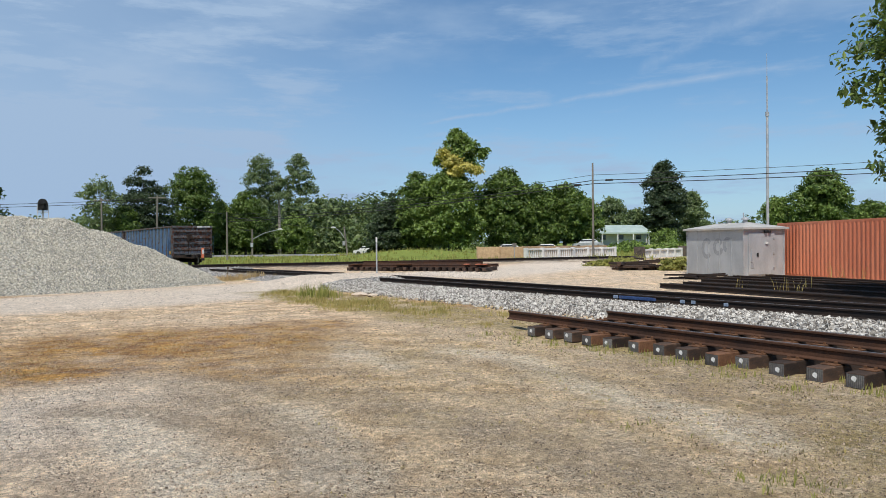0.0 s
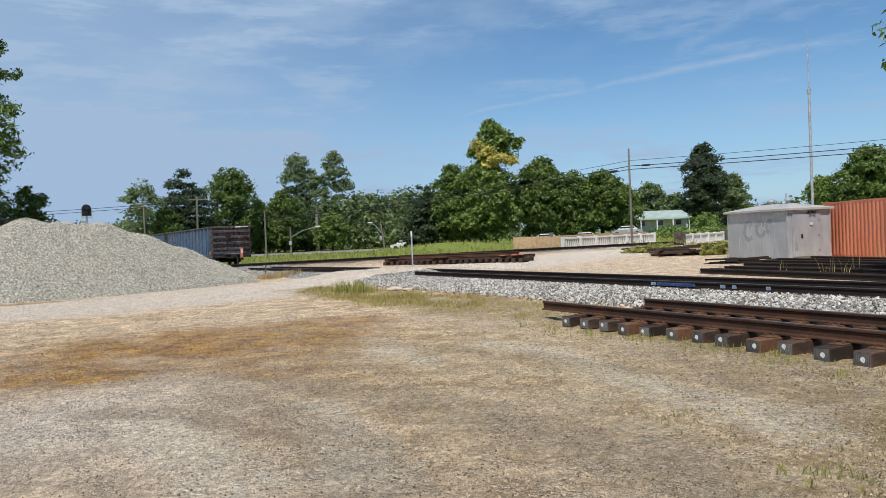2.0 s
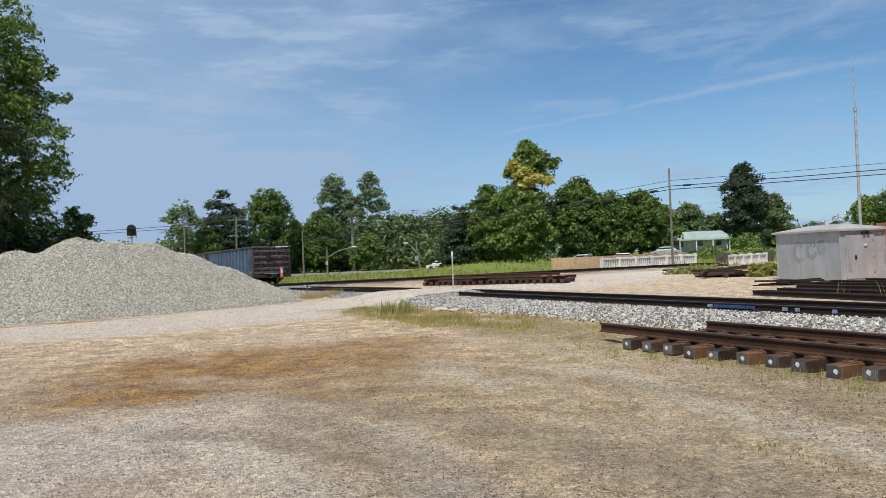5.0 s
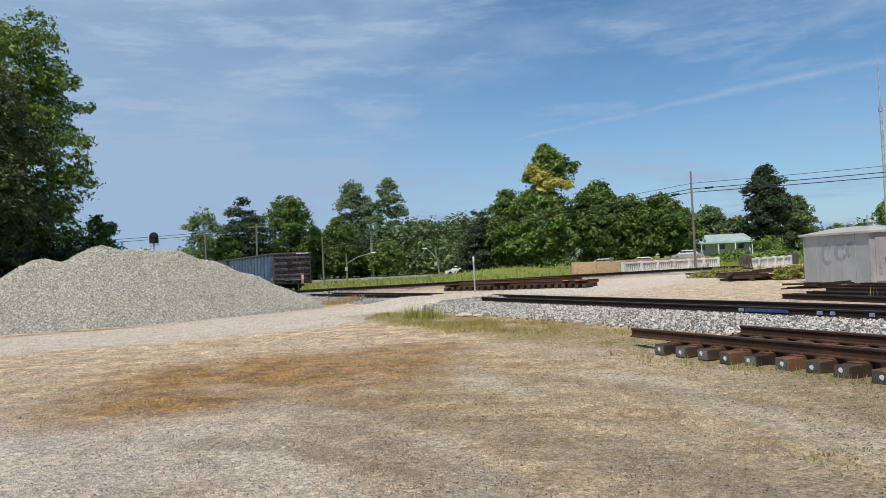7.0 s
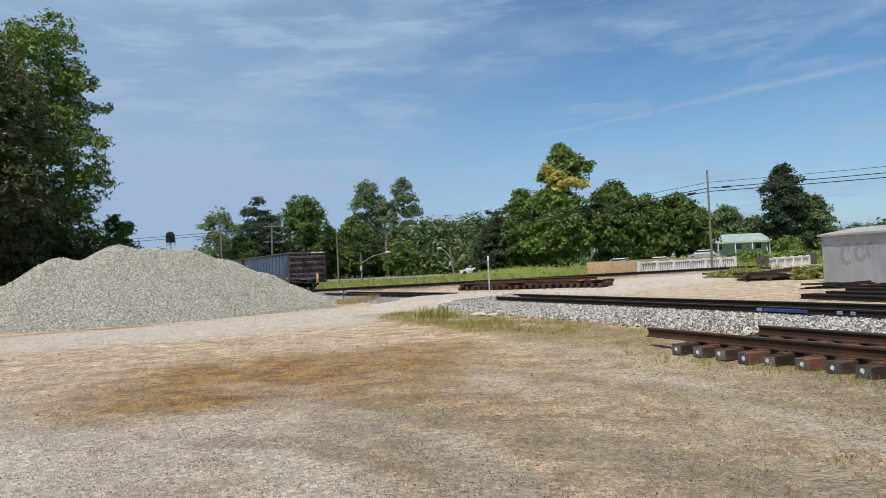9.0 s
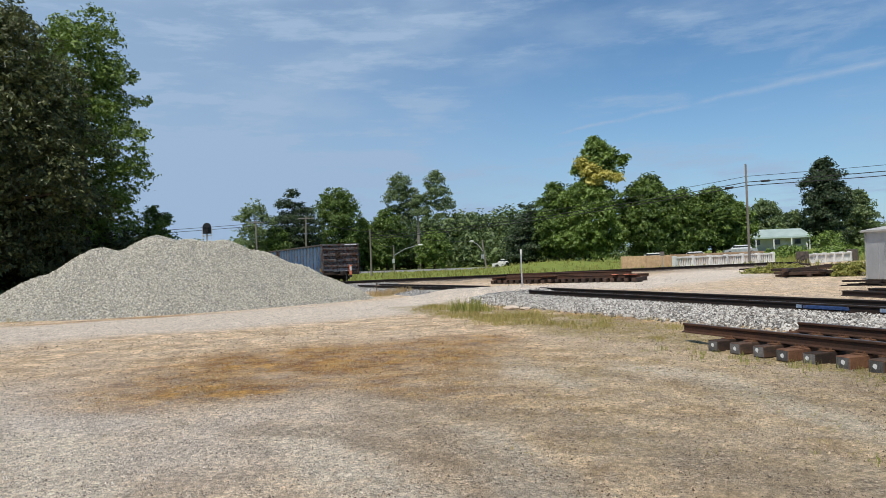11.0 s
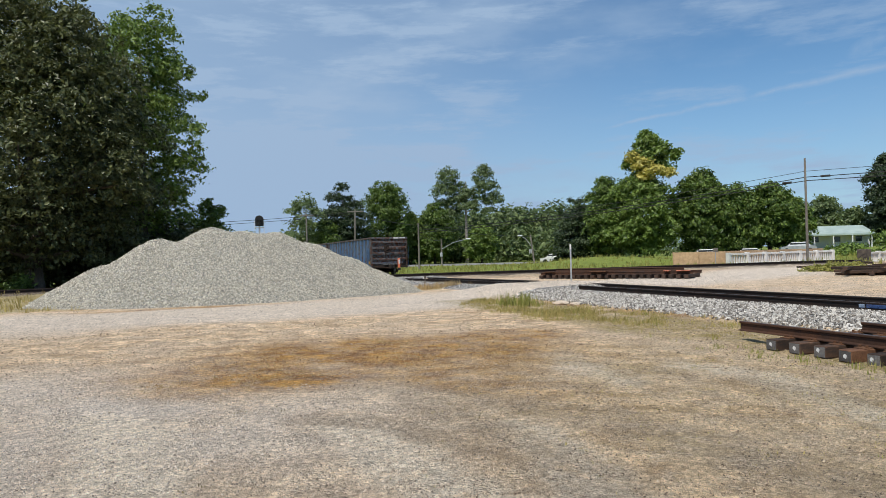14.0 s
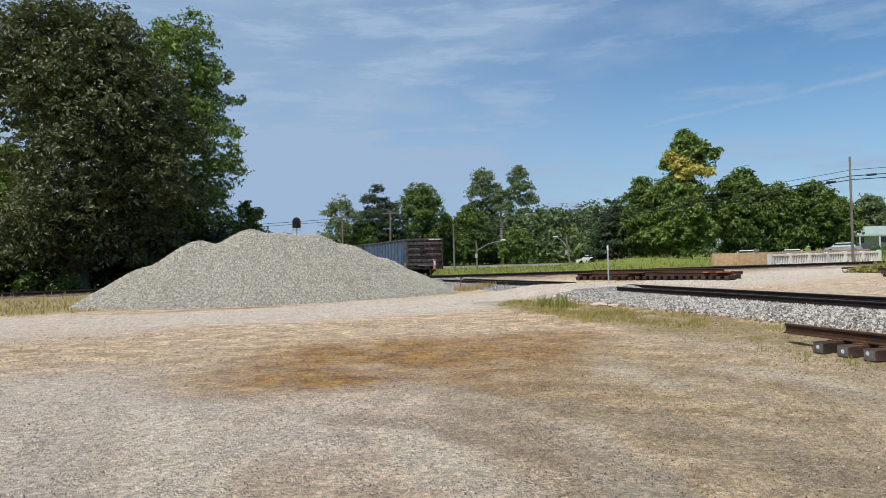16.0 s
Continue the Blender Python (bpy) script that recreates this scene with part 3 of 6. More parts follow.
def build_ground():
    xs = spread(-1500, 1500, -12, 7, 0.10, 1.07)
    ys = spread(-300, 2500, 3, 19, 0.10, 1.065)
    verts, grass, rust, pale, lawn, rut, cream = [], [], [], [], [], [], []
    for y in ys:
        for x in xs:
            r = math.hypot(x, y)
            near = r < 130
            verts.append((x, y, ground_z(x, y) if near else 0.1 + 1.1 * smooth(82, 104, y) * smooth(4, 14, x)))
            n1 = noise.noise((x * 0.22, y * 0.22, 5)) if near else 0
            n2 = noise.noise((x * 0.9, y * 0.9, 9)) if near else 0
            s, d = t1_sd(x, y)
            rd = polydist(x, y, ROAD) if near else 99
            ru = max(ellipse(x, y, -6.3, 12.4, 3.0, 2.3, 0.12, 0.55), 0.75 * ellipse(x, y, -7.2, 9.7, 1.9, 1.5, 0.5, 0.6), 0.7 * ellipse(x, y, -19.6, 22.1, 3.6, 0.55, 0.7, 0.5), 0.8 * ellipse(x, y, -5.0, 15.0, 1.6, 1.2, 0.4, 0.6), 0.75 * ellipse(x, y, -4.6, 10.3, 2.4, 0.8, -0.5, 0.6), 0.8 * ellipse(x, y, -6.9, 8.9, 1.5, 0.9, 0.5, 0.6), 0.7 * ellipse(x, y, -6.2, 10.6, 3.0, 1.3, 0.1, 0.6))
            foot = 0.7 * smooth(-4.3, -3.5, d) * (1 - smooth(-3.1, -2.7, d)) * smooth(-1, 1, s) * (1 - smooth(9, 12, s)) if near else 0
            ru = min(1, max(0, ru * (1.05 + 0.9 * n2), foot * (0.7 + 1.2 * n2)))
            verge = smooth(-6.8, -5.4, d + 0.8 * n1) * (1 - smooth(-3.9, -3.0, d)) * smooth(-2.0, -0.4, s - 0.5 * n2) if s < 30 else 0
            g = max(verge, 0.30 * ellipse(x, y, 1.0, 9.5, 4.2, 6.2, 0.65, 0.5), 0.85 * ellipse(x, y, 4.6, 5.4, 2.4, 2.8, 0, 0.5))
            g = max(g, ellipse(x, y, -13.6, 34.9, 1.5, 0.8, 0.7, 0.5))
            g = min(1, max(0, g * (1.0 + 0.8 * n2)))
            lw = bed = 0.0
            if r > 22:
                left = smooth(0, 3, -(x + 24.2) + 0.75 * (y - 20)) * (1 if y > 14 else 0) if x < -22 else 0
                d2 = polydist(x, y, T2) if near else 9
                bed = 1 - smooth(2.6, 5.5, d2 + n2)
                beyond = smooth(58, 62, y + 0.62 * -(x + 5)) if x < 2 else 0
                g = max(g, 0.9 * min(1, left))
                lw = max(0.25 * min(1, left), 0.0 if d2 < 2.2 else min(1, beyond))
                lw = max(lw, smooth(76, 80, y), smooth(38, 50, abs(x + 5)) if r > 60 else 0)
            lawn.append(max(0, lw))
            grass.append(g * (1 - lw))
            rust.append(ru)
            near_ = r < 26
            rut.append(max((1 - smooth(w_ * 0.35, w_, polydist(x, y, q) + 0.18 * n2)) for q, w_ in RUTS) * (0.40 + 0.55 * n1) if near_ else max(0.0, 0.9 * bed))
            cream.append(max((1 - smooth(w_ * 0.3, w_ * 1.25, polydist(x, y, q) + 0.3 * n2)) for q, w_ in CREAM) if near_ else 0.0)
            pale.append(max(0.0, min(1.0, (1 - smooth(2.2, 5.5, rd + 1.2 * n1)) * 0.95 + 0.9 * ellipse(x, y, -8.8, 5.6, 5.4, 3.8, 0.3, 0.5) * (0.9 + 0.5 * n2) + (0.15 if d > 2.0 and s > -12 else 0))))
    nx = len(xs)
    faces = [(j * nx + i, j * nx + i + 1, (j + 1) * nx + i + 1, (j + 1) * nx + i) for j in range(len(ys) - 1) for i in range(nx - 1)]
    ob = raw("ground", verts, faces, "ground", "pale gravel yard with rust stains and dry grass", "ground", "structure")
    for name, vals in (("grass", grass), ("rust", rust), ("pale", pale), ("lawn", lawn), ("rut", rut), ("cream", cream)):
        ob.data.attributes.new(name, "FLOAT", "POINT").data.foreach_set("value", vals)
    for p in ob.data.polygons:
        p.use_smooth = True
    return ob


build_ground()


# ---------------------------------------------------------------- tracks
def build_tracks():
    track = thing("railway_track", Matrix.Identity(4), "straight main track of dark rails on pale ballast", "track", "", "structure")
    for side in (-0.753, 0.753):
        for a, b in ((-75.0, CROSS - 2.2 - side * 1.2), (CROSS + 2.3 - side * 1.1, 34.0)):
            n = 24
            pts = [(*t1_at(a + (b - a) * i / n, side), railtop(a + (b - a) * i / n) - 0.172) for i in range(n + 1)]
            rail = part("rail", rail_bm(pts), "oldrail", track)
            top = [(p[0], p[1], p[2] + 0.1725) for p in pts]
            part("rail_head", sweep(bmesh.new(), [(-0.024, 0), (0.024, 0), (0.022, 0.002), (-0.022, 0.002)], top), "rail_top", rail, "worn shiny running surface")
    yaw = math.atan2(T1_N.y, T1_N.x)
    tie = part("tie", boxes((-1.3, 1.3, -0.115, 0.115, -0.17, 0.0), bevel=0.012), "tie", track)
    tie.matrix_basis = pose(*t1_at(-0.4), railtop(0) - 0.185, 0, 0, math.degrees(yaw))
    rng = random.Random(4)
    for i in range(1, 62):
        s = -0.4 + i * 0.52 if i < 42 else CROSS - 3.4 - (i - 42) * 0.52
        share("tie", tie.data, pose(*t1_at(s), railtop(s) - 0.185 + rng.uniform(-0.01, 0.006), 0, 0, math.degrees(yaw) + rng.uniform(-1.2, 1.2)), track)
    # joint bars with blue marking paint on the near rail
    for s, ln, mat in ((13.0, 1.15, "bluepaint"), (12.3, 0.14, "palepaint"), (14.35, 0.12, "palepaint"), (14.65, 0.10, "palepaint"), (15.5, 0.10, "palepaint")):
        x, y = t1_at(s, -0.753 - 0.03)
        bm = boxes((-ln / 2, ln / 2, -0.022, 0.02, -0.125, -0.045), bevel=0.006)
        if ln > 0.5:
            for j in range(6):
                rod(bm, (-0.45 + j * 0.18, -0.045, -0.085), (-0.45 + j * 0.18, 0.0, -0.085), 0.016, seg=6)
        p = part("joint_bar", bm, mat, track, "blue-painted bolted joint bar" if ln > 0.5 else "pale painted rail mark")
        p.matrix_basis = pose(x, y, railtop(s), 0, 0, math.degrees(math.atan2(T1_D.y, T1_D.x)))
    # second track, which crosses the first
    second = thing("railway_track", Matrix.Identity(4), "curving second track with dark rails, crossing the main track", "track", "", "structure")
    fine = []
    for i in range(len(T2) - 1):
        p0, p1, p2, p3 = (Vector(T2[max(0, min(len(T2) - 1, i + j))]) for j in (-1, 0, 1, 2))
        for j in range(6):
            t = j / 6
            fine.append(0.5 * ((2 * p1) + (p2 - p0) * t + (2 * p0 - 5 * p1 + 4 * p2 - p3) * t * t + (3 * p1 - p0 - 3 * p2 + p3) * t ** 3))
    fine.append(Vector(T2[-1]))
    for side in (-0.753, 0.753):
        pts = []
        for i, p in enumerate(fine):
            d = (fine[min(i + 1, len(fine) - 1)] - fine[max(i - 1, 0)]).normalized()
            pts.append((p.x - d.y * side, p.y + d.x * side, 0.26))
        part("rail", rail_bm(pts), "oldrail", second)
    bm = bmesh.new()
    rows = []
    for i, p in enumerate(fine):
        d = (fine[min(i + 1, len(fine) - 1)] - fine[max(i - 1, 0)]).normalized()
        rows.append([bm.verts.new((p.x - d.y * o, p.y + d.x * o, z + 0.03 * noise.noise((p.x * 2, p.y * 2, o)))) for o, z in ((-2.9, -0.02), (-1.7, 0.235), (-0.8, 0.25), (0.8, 0.25), (1.7, 0.235), (2.9, -0.02))])
    for a, b in zip(rows, rows[1:]):
        for j in range(5):
            bm.faces.new((a[j], a[j + 1], b[j + 1], b[j]))
    bmesh.ops.recalc_face_normals(bm, faces=bm.faces)
    tagged(part("ballast_bed", bm, "bed_brown"), "bed of old brown ballast under the second track", "ballast", "", "structure")
    run, last, count = 0.0, fine[0], 0
    for i in range(1, len(fine)):
        a, b = fine[i - 1], fine[i]
        seg = (b - a).length
        m = int(seg / 0.55)
        ang = math.degrees(math.atan2(b.y - a.y, b.x - a.x)) + 90
        for j in range(m):
            p = a + (b - a) * ((j + 0.5) / max(1, m))
            if p.x > -44 and count < 150 and not abs(t1_sd(p.x, p.y)[1]) < 1.6:
                share("tie", tie.data, pose(p.x, p.y, 0.27, 0, 0, ang), second)
                count += 1


build_tracks()


# ---------------------------------------------------------------- ballast and heap
def build_ballast():
    rng = np.random.default_rng(5)
    xs, ys = np.meshgrid(np.arange(-2.6, 30, 0.25), np.arange(-3.5, 3.3, 0.2), indexing="ij")
    # bed under the stones
    for lo, hi, nm in ((CROSS + 1.6, 32.0, 0), (-70.0, CROSS - 2.6, 1)):
        ss, dd = np.arange(lo, hi, 0.3), np.arange(-3.3, 2.4, 0.19)
        verts = []
        for s in ss:
            for d in dd:
                x, y = t1_at(s, d)
                g = ground_z(x, y)
                edge = smooth(-3.3, -2.6, d) * (1 - smooth(1.7, 2.3, d)) * smooth(lo, lo + 0.8, s) * (1 - smooth(hi - 0.8, hi, s))
                verts.append((x, y, g - 0.03 + 0.045 * edge + 0.012 * noise.noise((x * 5, y * 5, 1))))
        nd = len(dd)
        faces = [(i * nd + j, (i + 1) * nd + j, (i + 1) * nd + j + 1, i * nd + j + 1) for i in range(len(ss) - 1) for j in range(nd - 1)]
        raw("ballast_bed", verts, faces, "bed", "bed of pale crushed stone under the track", "ballast", "structure")
    n = 23000
    s = CROSS + 2.0 + rng.beta(1.0, 1.3, n) * 24
    d = rng.uniform(-3.35, -0.85, n)
    keep = (d > -3.3 + 0.5 * rng.random(n)) & (s > CROSS + 2.2 + 0.5 * rng.random(n))
    s, d = s[keep], d[keep]
    m = 4500
    s = np.concatenate([s, CROSS + 2.0 + rng.random(m) * 22, CROSS - 3 - rng.random(3500) * 26])
    d = np.concatenate([d, rng.uniform(-0.65, 0.65, m), rng.uniform(-3.0, 2.2, 3500)])
    size = rng.uniform(0.022, 0.050, len(s))
    pts = []
    for a, b, r in zip(s, d, size):
        x, y = t1_at(a, b)
        pts.append((x, y, ground_z(x, y) + 0.012 + r * 0.25))
    stones("ballast_stones", rng, pts, size, "ballast", "loose pale grey crushed ballast stones along the track", "ballast")


def heap_z(x, y):
    tan = 0.70
    v = [h - tan * (math.sqrt((x - hx) ** 2 + (y - hy) ** 2 + 0.30) - 0.35) for hx, hy, h in HEAPS]
    top = max(v)
    acc = sum(math.exp((a - top) * 5) for a in v)
    return top + math.log(acc) / 5 - 0.10


def build_heap():
    rng = np.random.default_rng(8)
    xs, ys = np.arange(-33, -10.0, 0.16), np.arange(17.5, 38.5, 0.16)
    idx, verts, faces = {}, [], []
    zz = np.full((len(xs), len(ys)), -9.0)
    for i, x in enumerate(xs):
        for j, y in enumerate(ys):
            z = heap_z(x, y) + 0.05 * noise.noise((x * 1.1, y * 1.1, 2)) + 0.03 * noise.noise((x * 4, y * 4, 7))
            zz[i, j] = max(z, -0.15)
    for i in range(len(xs)):
        for j in range(len(ys)):
            if zz[max(0, i - 1):i + 2, max(0, j - 1):j + 2].max() > -0.12:
                idx[i, j] = len(verts)
                verts.append((xs[i], ys[j], zz[i, j]))
    for i, j in idx:
        q = [(i, j), (i + 1, j), (i + 1, j + 1), (i, j + 1)]
        if all(p in idx for p in q):
            faces.append([idx[p] for p in q])
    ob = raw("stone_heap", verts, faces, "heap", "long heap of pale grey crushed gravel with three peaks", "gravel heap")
    for p in ob.data.polygons:
        p.use_smooth = True
    pts, size = [], []
    while len(pts) < 36000:
        x, y = rng.uniform(-31, -12.5), rng.uniform(18, 37)
        z = heap_z(x, y)
        if z < -0.06 or (z < 0.1 and rng.random() < 0.5):
            continue
        # the side that faces the yard carries the stones
        if (x + 20.5) * 0.6 + (y - 29.6) * -0.8 < -1.2:
            continue
        z += 0.05 * noise.noise((x * 1.1, y * 1.1, 2)) + 0.03 * noise.noise((x * 4, y * 4, 7))
        r = rng.uniform(0.022, 0.046)
        pts.append((x, y, max(z, 0.0) + r * 0.2))
        size.append(r)
    stones("heap_stones", rng, pts, size, "pile_stone", "loose crushed stones covering the gravel heap", "gravel")


build_ballast()
build_heap()


# ---------------------------------------------------------------- track panel that lies in the yard
def build_panel():
    tip, d = Vector((-0.22, 14.87)), Vector((0.63, -0.776)).normalized()
    ang = math.degrees(math.atan2(d.y, d.x))
    base = pose(tip.x, tip.y, 0.0, 0, 0, ang)          # x along the rails, y away from the yard
    th = thing("track_panel", base, "spare track panel of rusty rails on dark wooden ties", "track panel")
    g0 = 0.0
    length = 12.8
    for k_, (off, y) in enumerate(((0.0, 0.0), (1.28, 1.5))):
        pts = [(off + (length - off) * i / 12, y, 0.195) for i in range(13)]
        rail = part("rail", rail_bm(pts), "rail", th)
        top = [(p[0], p[1], p[2] + 0.1725) for p in pts]
        part("rail_head", sweep(bmesh.new(), [(-0.026, 0), (0.026, 0), (0.022, 0.003), (-0.022, 0.003)], top), "rail_top", rail, "worn brown running surface")
    tie = part("tie", boxes((-0.115, 0.115, -0.47, 2.03, 0.0, 0.18), bevel=0.010), "tie", th)
    tie.matrix_basis = pose(1.24, 0, 0)
    plate = boxes((-0.10, 0.10, -0.19, 0.19, 0.0, 0.016), bevel=0.004)
    for sx in (-0.06, 0.06):
        for sy in (-0.105, 0.105):
            box(plate, sx - 0.014, sx + 0.014, sy - 0.016, sy + 0.016, 0.016, 0.05)
    plate = part("tie_plate", plate, "rustplate", tie)
    plate.matrix_basis = pose(0, 0, 0.18)
    share("tie_plate", plate.data, pose(0, 1.5, 0.18), tie)
    ep = bmesh.new()
    zig = [(-0.104 + i * 0.0116, -0.002 - 0.006 * (i % 2)) for i in range(19)]
    lo_, hi_ = ([ep.verts.new((u_, v_, z_)) for u_, v_ in zig] for z_ in (0.012, 0.168))
    for i in range(18):
        ep.faces.new((lo_[i], lo_[i + 1], hi_[i + 1], hi_[i]))
    ep = part("end_plate", ep, "endplate", tie)
    ep.matrix_basis = pose(0, -0.471, 0)
    dot = bmesh.new()
    bmesh.ops.create_cone(dot, cap_ends=True, segments=11, radius1=0.031, radius2=0.030, depth=0.004, matrix=pose(0, -0.479, 0.10, 90, 0, 0))
    for v in dot.verts:
        w_ = 1 + 0.45 * noise.noise((math.atan2(v.co.z - 0.10, v.co.x) * 1.3, 3.1, 0.7))
        v.co.x, v.co.z = v.co.x * w_, 0.10 + (v.co.z - 0.10) * w_
    dot = part("paint_dot", dot, "whitedot", tie, "blob of white marking paint")
    rng = random.Random(11)
    lone = {3, 5, 8, 14, 19}
    for i in range(1, 23):
        m = pose(1.24 + i * 0.495 + rng.uniform(-0.03, 0.03), rng.uniform(-0.05, 0.05), rng.uniform(-0.012, 0.0), 0, rng.uniform(-1, 1), rng.uniform(-1.5, 1.5))
        t = share("tie", tie.data, m, th)
        if i in lone:
            t.data = tie.data.copy()
            t.data.materials[0] = M["tie_new"]
        for o in (plate,):
            share("tie_plate", o.data, pose(0, 0, 0.18), t)
            share("tie_plate", o.data, pose(0, 1.5, 0.18), t)
        share("end_plate", ep.data, ep.matrix_basis, t)
        share("paint_dot", dot.data, pose(rng.uniform(-0.03, 0.03), 0, rng.uniform(-0.02, 0.02)), t)


build_panel()


# ---------------------------------------------------------------- gondola wagons
def build_wagon(m, paint, ribpaint, endpaint, label, rear):
    """Open-topped freight wagon; x runs along it with the end that shows at +x, z = 0 on the rail heads."""
    th = thing("gondola_wagon", m, label, "freight wagon", "wagons of the train")
    L, W, z0, z1 = 16.4, 1.42, 0.78, 2.96
    h = L / 2
    # two long side sheets with top chord and sill
    for sy in (-1, 1):
        bm = bmesh.new()
        n, rows = 60, 8
        for face in (0, 1):
            grid = [[bm.verts.new((-h + L * i / n, sy * (W - 0.03 * face + (0.012 * math.sin(i * 1.7) * math.sin(j * 0.9) if 0 < j < rows else 0)), z0 + (z1 - z0) * j / rows)) for j in range(rows + 1)] for i in range(n + 1)]
            for i in range(n):
                for j in range(rows):
                    bm.faces.new((grid[i][j], grid[i + 1][j], grid[i + 1][j + 1], grid[i][j + 1]))
        bmesh.ops.recalc_face_normals(bm, faces=bm.faces)
        sheet = part("side_panel", bm, paint, th)
        part("top_chord", boxes((-h - 0.02, h + 0.02, sy * W - 0.07, sy * W + 0.10, z1 - 0.02, z1 + 0.11), bevel=0.02), "wagon_end", th, "dented rusty top rail")
        part("side_sill", boxes((-h, h, sy * (W + 0.045) - 0.045, sy * (W + 0.045) + 0.045, z0 - 0.06, z0 + 0.14), bevel=0.012), ribpaint, th)
        for i in range(14):
            x = -h + 0.75 + (L - 1.5) * i / 13
            bm = bmesh.new()
            # post: deep at the foot, tapering upward
            v = []
            for z, dep, wid in ((z0 + 0.02, 0.17, 0.10), (z0 + 0.55, 0.16, 0.09), (z1 - 0.03, 0.085, 0.055)):
                v.append([bm.verts.new((x + sx * wid, sy * (W + dd), z)) for sx, dd in ((-1, 0.0), (-0.75, dep), (0.75, dep), (1, 0.0))])
            for a, b in zip(v, v[1:]):
                for j in range(3):
                    bm.faces.new((a[j], a[j + 1], b[j + 1], b[j]))
            bm.faces.new(v[0])
            bm.faces.new(v[-1][::-1])
            bmesh.ops.recalc_face_normals(bm, faces=bm.faces)
            post = part("side_post", bm, ribpaint, th)
            if i % 2:
                part("hook", boxes((x - 0.07, x + 0.07, sy * (W + 0.17), sy * (W + 0.22), z0 - 0.02, z0 + 0.2), (x - 0.03, x + 0.03, sy * (W + 0.2), sy * (W + 0.26), z0 - 0.12, z0 + 0.05), bevel=0.01) if sy > 0 else
                     boxes((x - 0.07, x + 0.07, sy * (W + 0.22), sy * (W + 0.17), z0 - 0.02, z0 + 0.2), (x - 0.03, x + 0.03, sy * (W + 0.26), sy * (W + 0.2), z0 - 0.12, z0 + 0.05), bevel=0.01), "rustplate", post, "rusty lashing hook")
    part("floor", boxes((-h, h, -W, W, 0.95, 1.03)), "wagon_dark", th)
    part("centre_sill", boxes((-h - 0.2, h + 0.2, -0.22, 0.22, 0.62, 0.95), bevel=0.02), "under", th)
    for e in (-1, 1):
        # end wall with pressed horizontal ribs
        part("end_wall", boxes((e * h - 0.03, e * h + 0.03, -W, W, z0 + 0.40, z1 + 0.08)), endpaint, th)
        for j in range(4):
            z = z0 + 0.58 + j * 0.44
            bm = bmesh.new()
            prof = [(0.0, -0.12), (0.11, -0.07), (0.11, 0.07), (0.0, 0.12)]
            a = [bm.verts.new((e * (h + 0.03 + p), -W + 0.06, z + q)) for p, q in prof]
            b = [bm.verts.new((e * (h + 0.03 + p), W - 0.06, z + q)) for p, q in prof]
            for q in range(3):
                bm.faces.new((a[q], a[q + 1], b[q + 1], b[q]))
            bm.faces.new(a)
            bm.faces.new(b[::-1])
            bmesh.ops.recalc_face_normals(bm, faces=bm.faces)
            part("end_rib", bm, endpaint, th)
        part("end_chord", boxes((e * h - 0.06, e * h + 0.14, -W - 0.08, W + 0.08, z1 - 0.03, z1 + 0.12), bevel=0.02), "wagon_end", th)
        for sy in (-1, 1):
            part("corner_post", boxes((e * h - 0.08, e * h + 0.10, sy * W - 0.07, sy * W + 0.07, z0 - 0.1, z1), bevel=0.015), endpaint, th)
        # ladders at two corners, end and side
        for sy, w in ((-1, 0.42), (1, 0.42)):
            bm = bmesh.new()
            ya, yb = sy * (W - 0.06), sy * (W - 0.06 - w)
            xx = e * (h + 0.20)
            for yy in (ya, yb):
                rod(bm, (xx, yy, z0 + 0.1), (xx, yy, z1 - 0.1), 0.018, seg=6)
            for q in range(5):
                rod(bm, (xx, ya, z0 + 0.25 + q * 0.42), (xx, yb, z0 + 0.25 + q * 0.42), 0.015, seg=6)
            part("end_ladder", bm, "wheel" if sy * e > 0 else endpaint, th)
            bm = bmesh.new()
            yy = sy * (W + 0.20)
            for xx in (e * (h - 0.12), e * (h - 0.58)):
                rod(bm, (xx, yy, z0), (xx, yy, z1 - 0.6), 0.016, seg=6)
            for q in range(4):
                rod(bm, (e * (h - 0.12), yy, z0 + 0.15 + q * 0.42), (e * (h - 0.58), yy, z0 + 0.15 + q * 0.42), 0.015, seg=6)
            part("side_ladder", bm, ribpaint, th)
            part("reflector", boxes((min(e * (h - 0.15), e * (h - 0.6)), max(e * (h - 0.15), e * (h - 0.6)), sy * (W + 0.052) - 0.004, sy * (W + 0.052) + 0.004, z0 + 0.22, z0 + 0.44)), "yellow", th, "faded yellow reflective patch")
        # end platform, draft gear and coupler
        part("end_sill", boxes((e * h - 0.02, e * h + 0.22, -W, W, z0 - 0.08, z0 + 0.12), bevel=0.02), "under", th)
        bm = boxes((e * h + (0.1 if e > 0 else -0.75), e * h + (0.75 if e > 0 else -0.1), -0.13, 0.13, 0.70, 0.92), bevel=0.03)
        c = e * (h + 0.78)
        box(bm, c - 0.14, c + 0.14, -0.2, 0.02, 0.68, 0.98, 0.03)
        box(bm, c - 0.05, c + 0.17, 0.04, 0.17, 0.68, 0.98, 0.03)
        part("coupler", bm, "under", th)
        bm = bmesh.new()
        tube(bm, [(e * (h + 0.2), 0.35, 0.8), (e * (h + 0.45), 0.37, 0.55), (e * (h + 0.6), 0.36, 0.3), (e * (h + 0.66), 0.34, 0.22)], [0.03] * 4, 7)
        part("brake_hose", bm, "black", th)
        bm = bmesh.new()
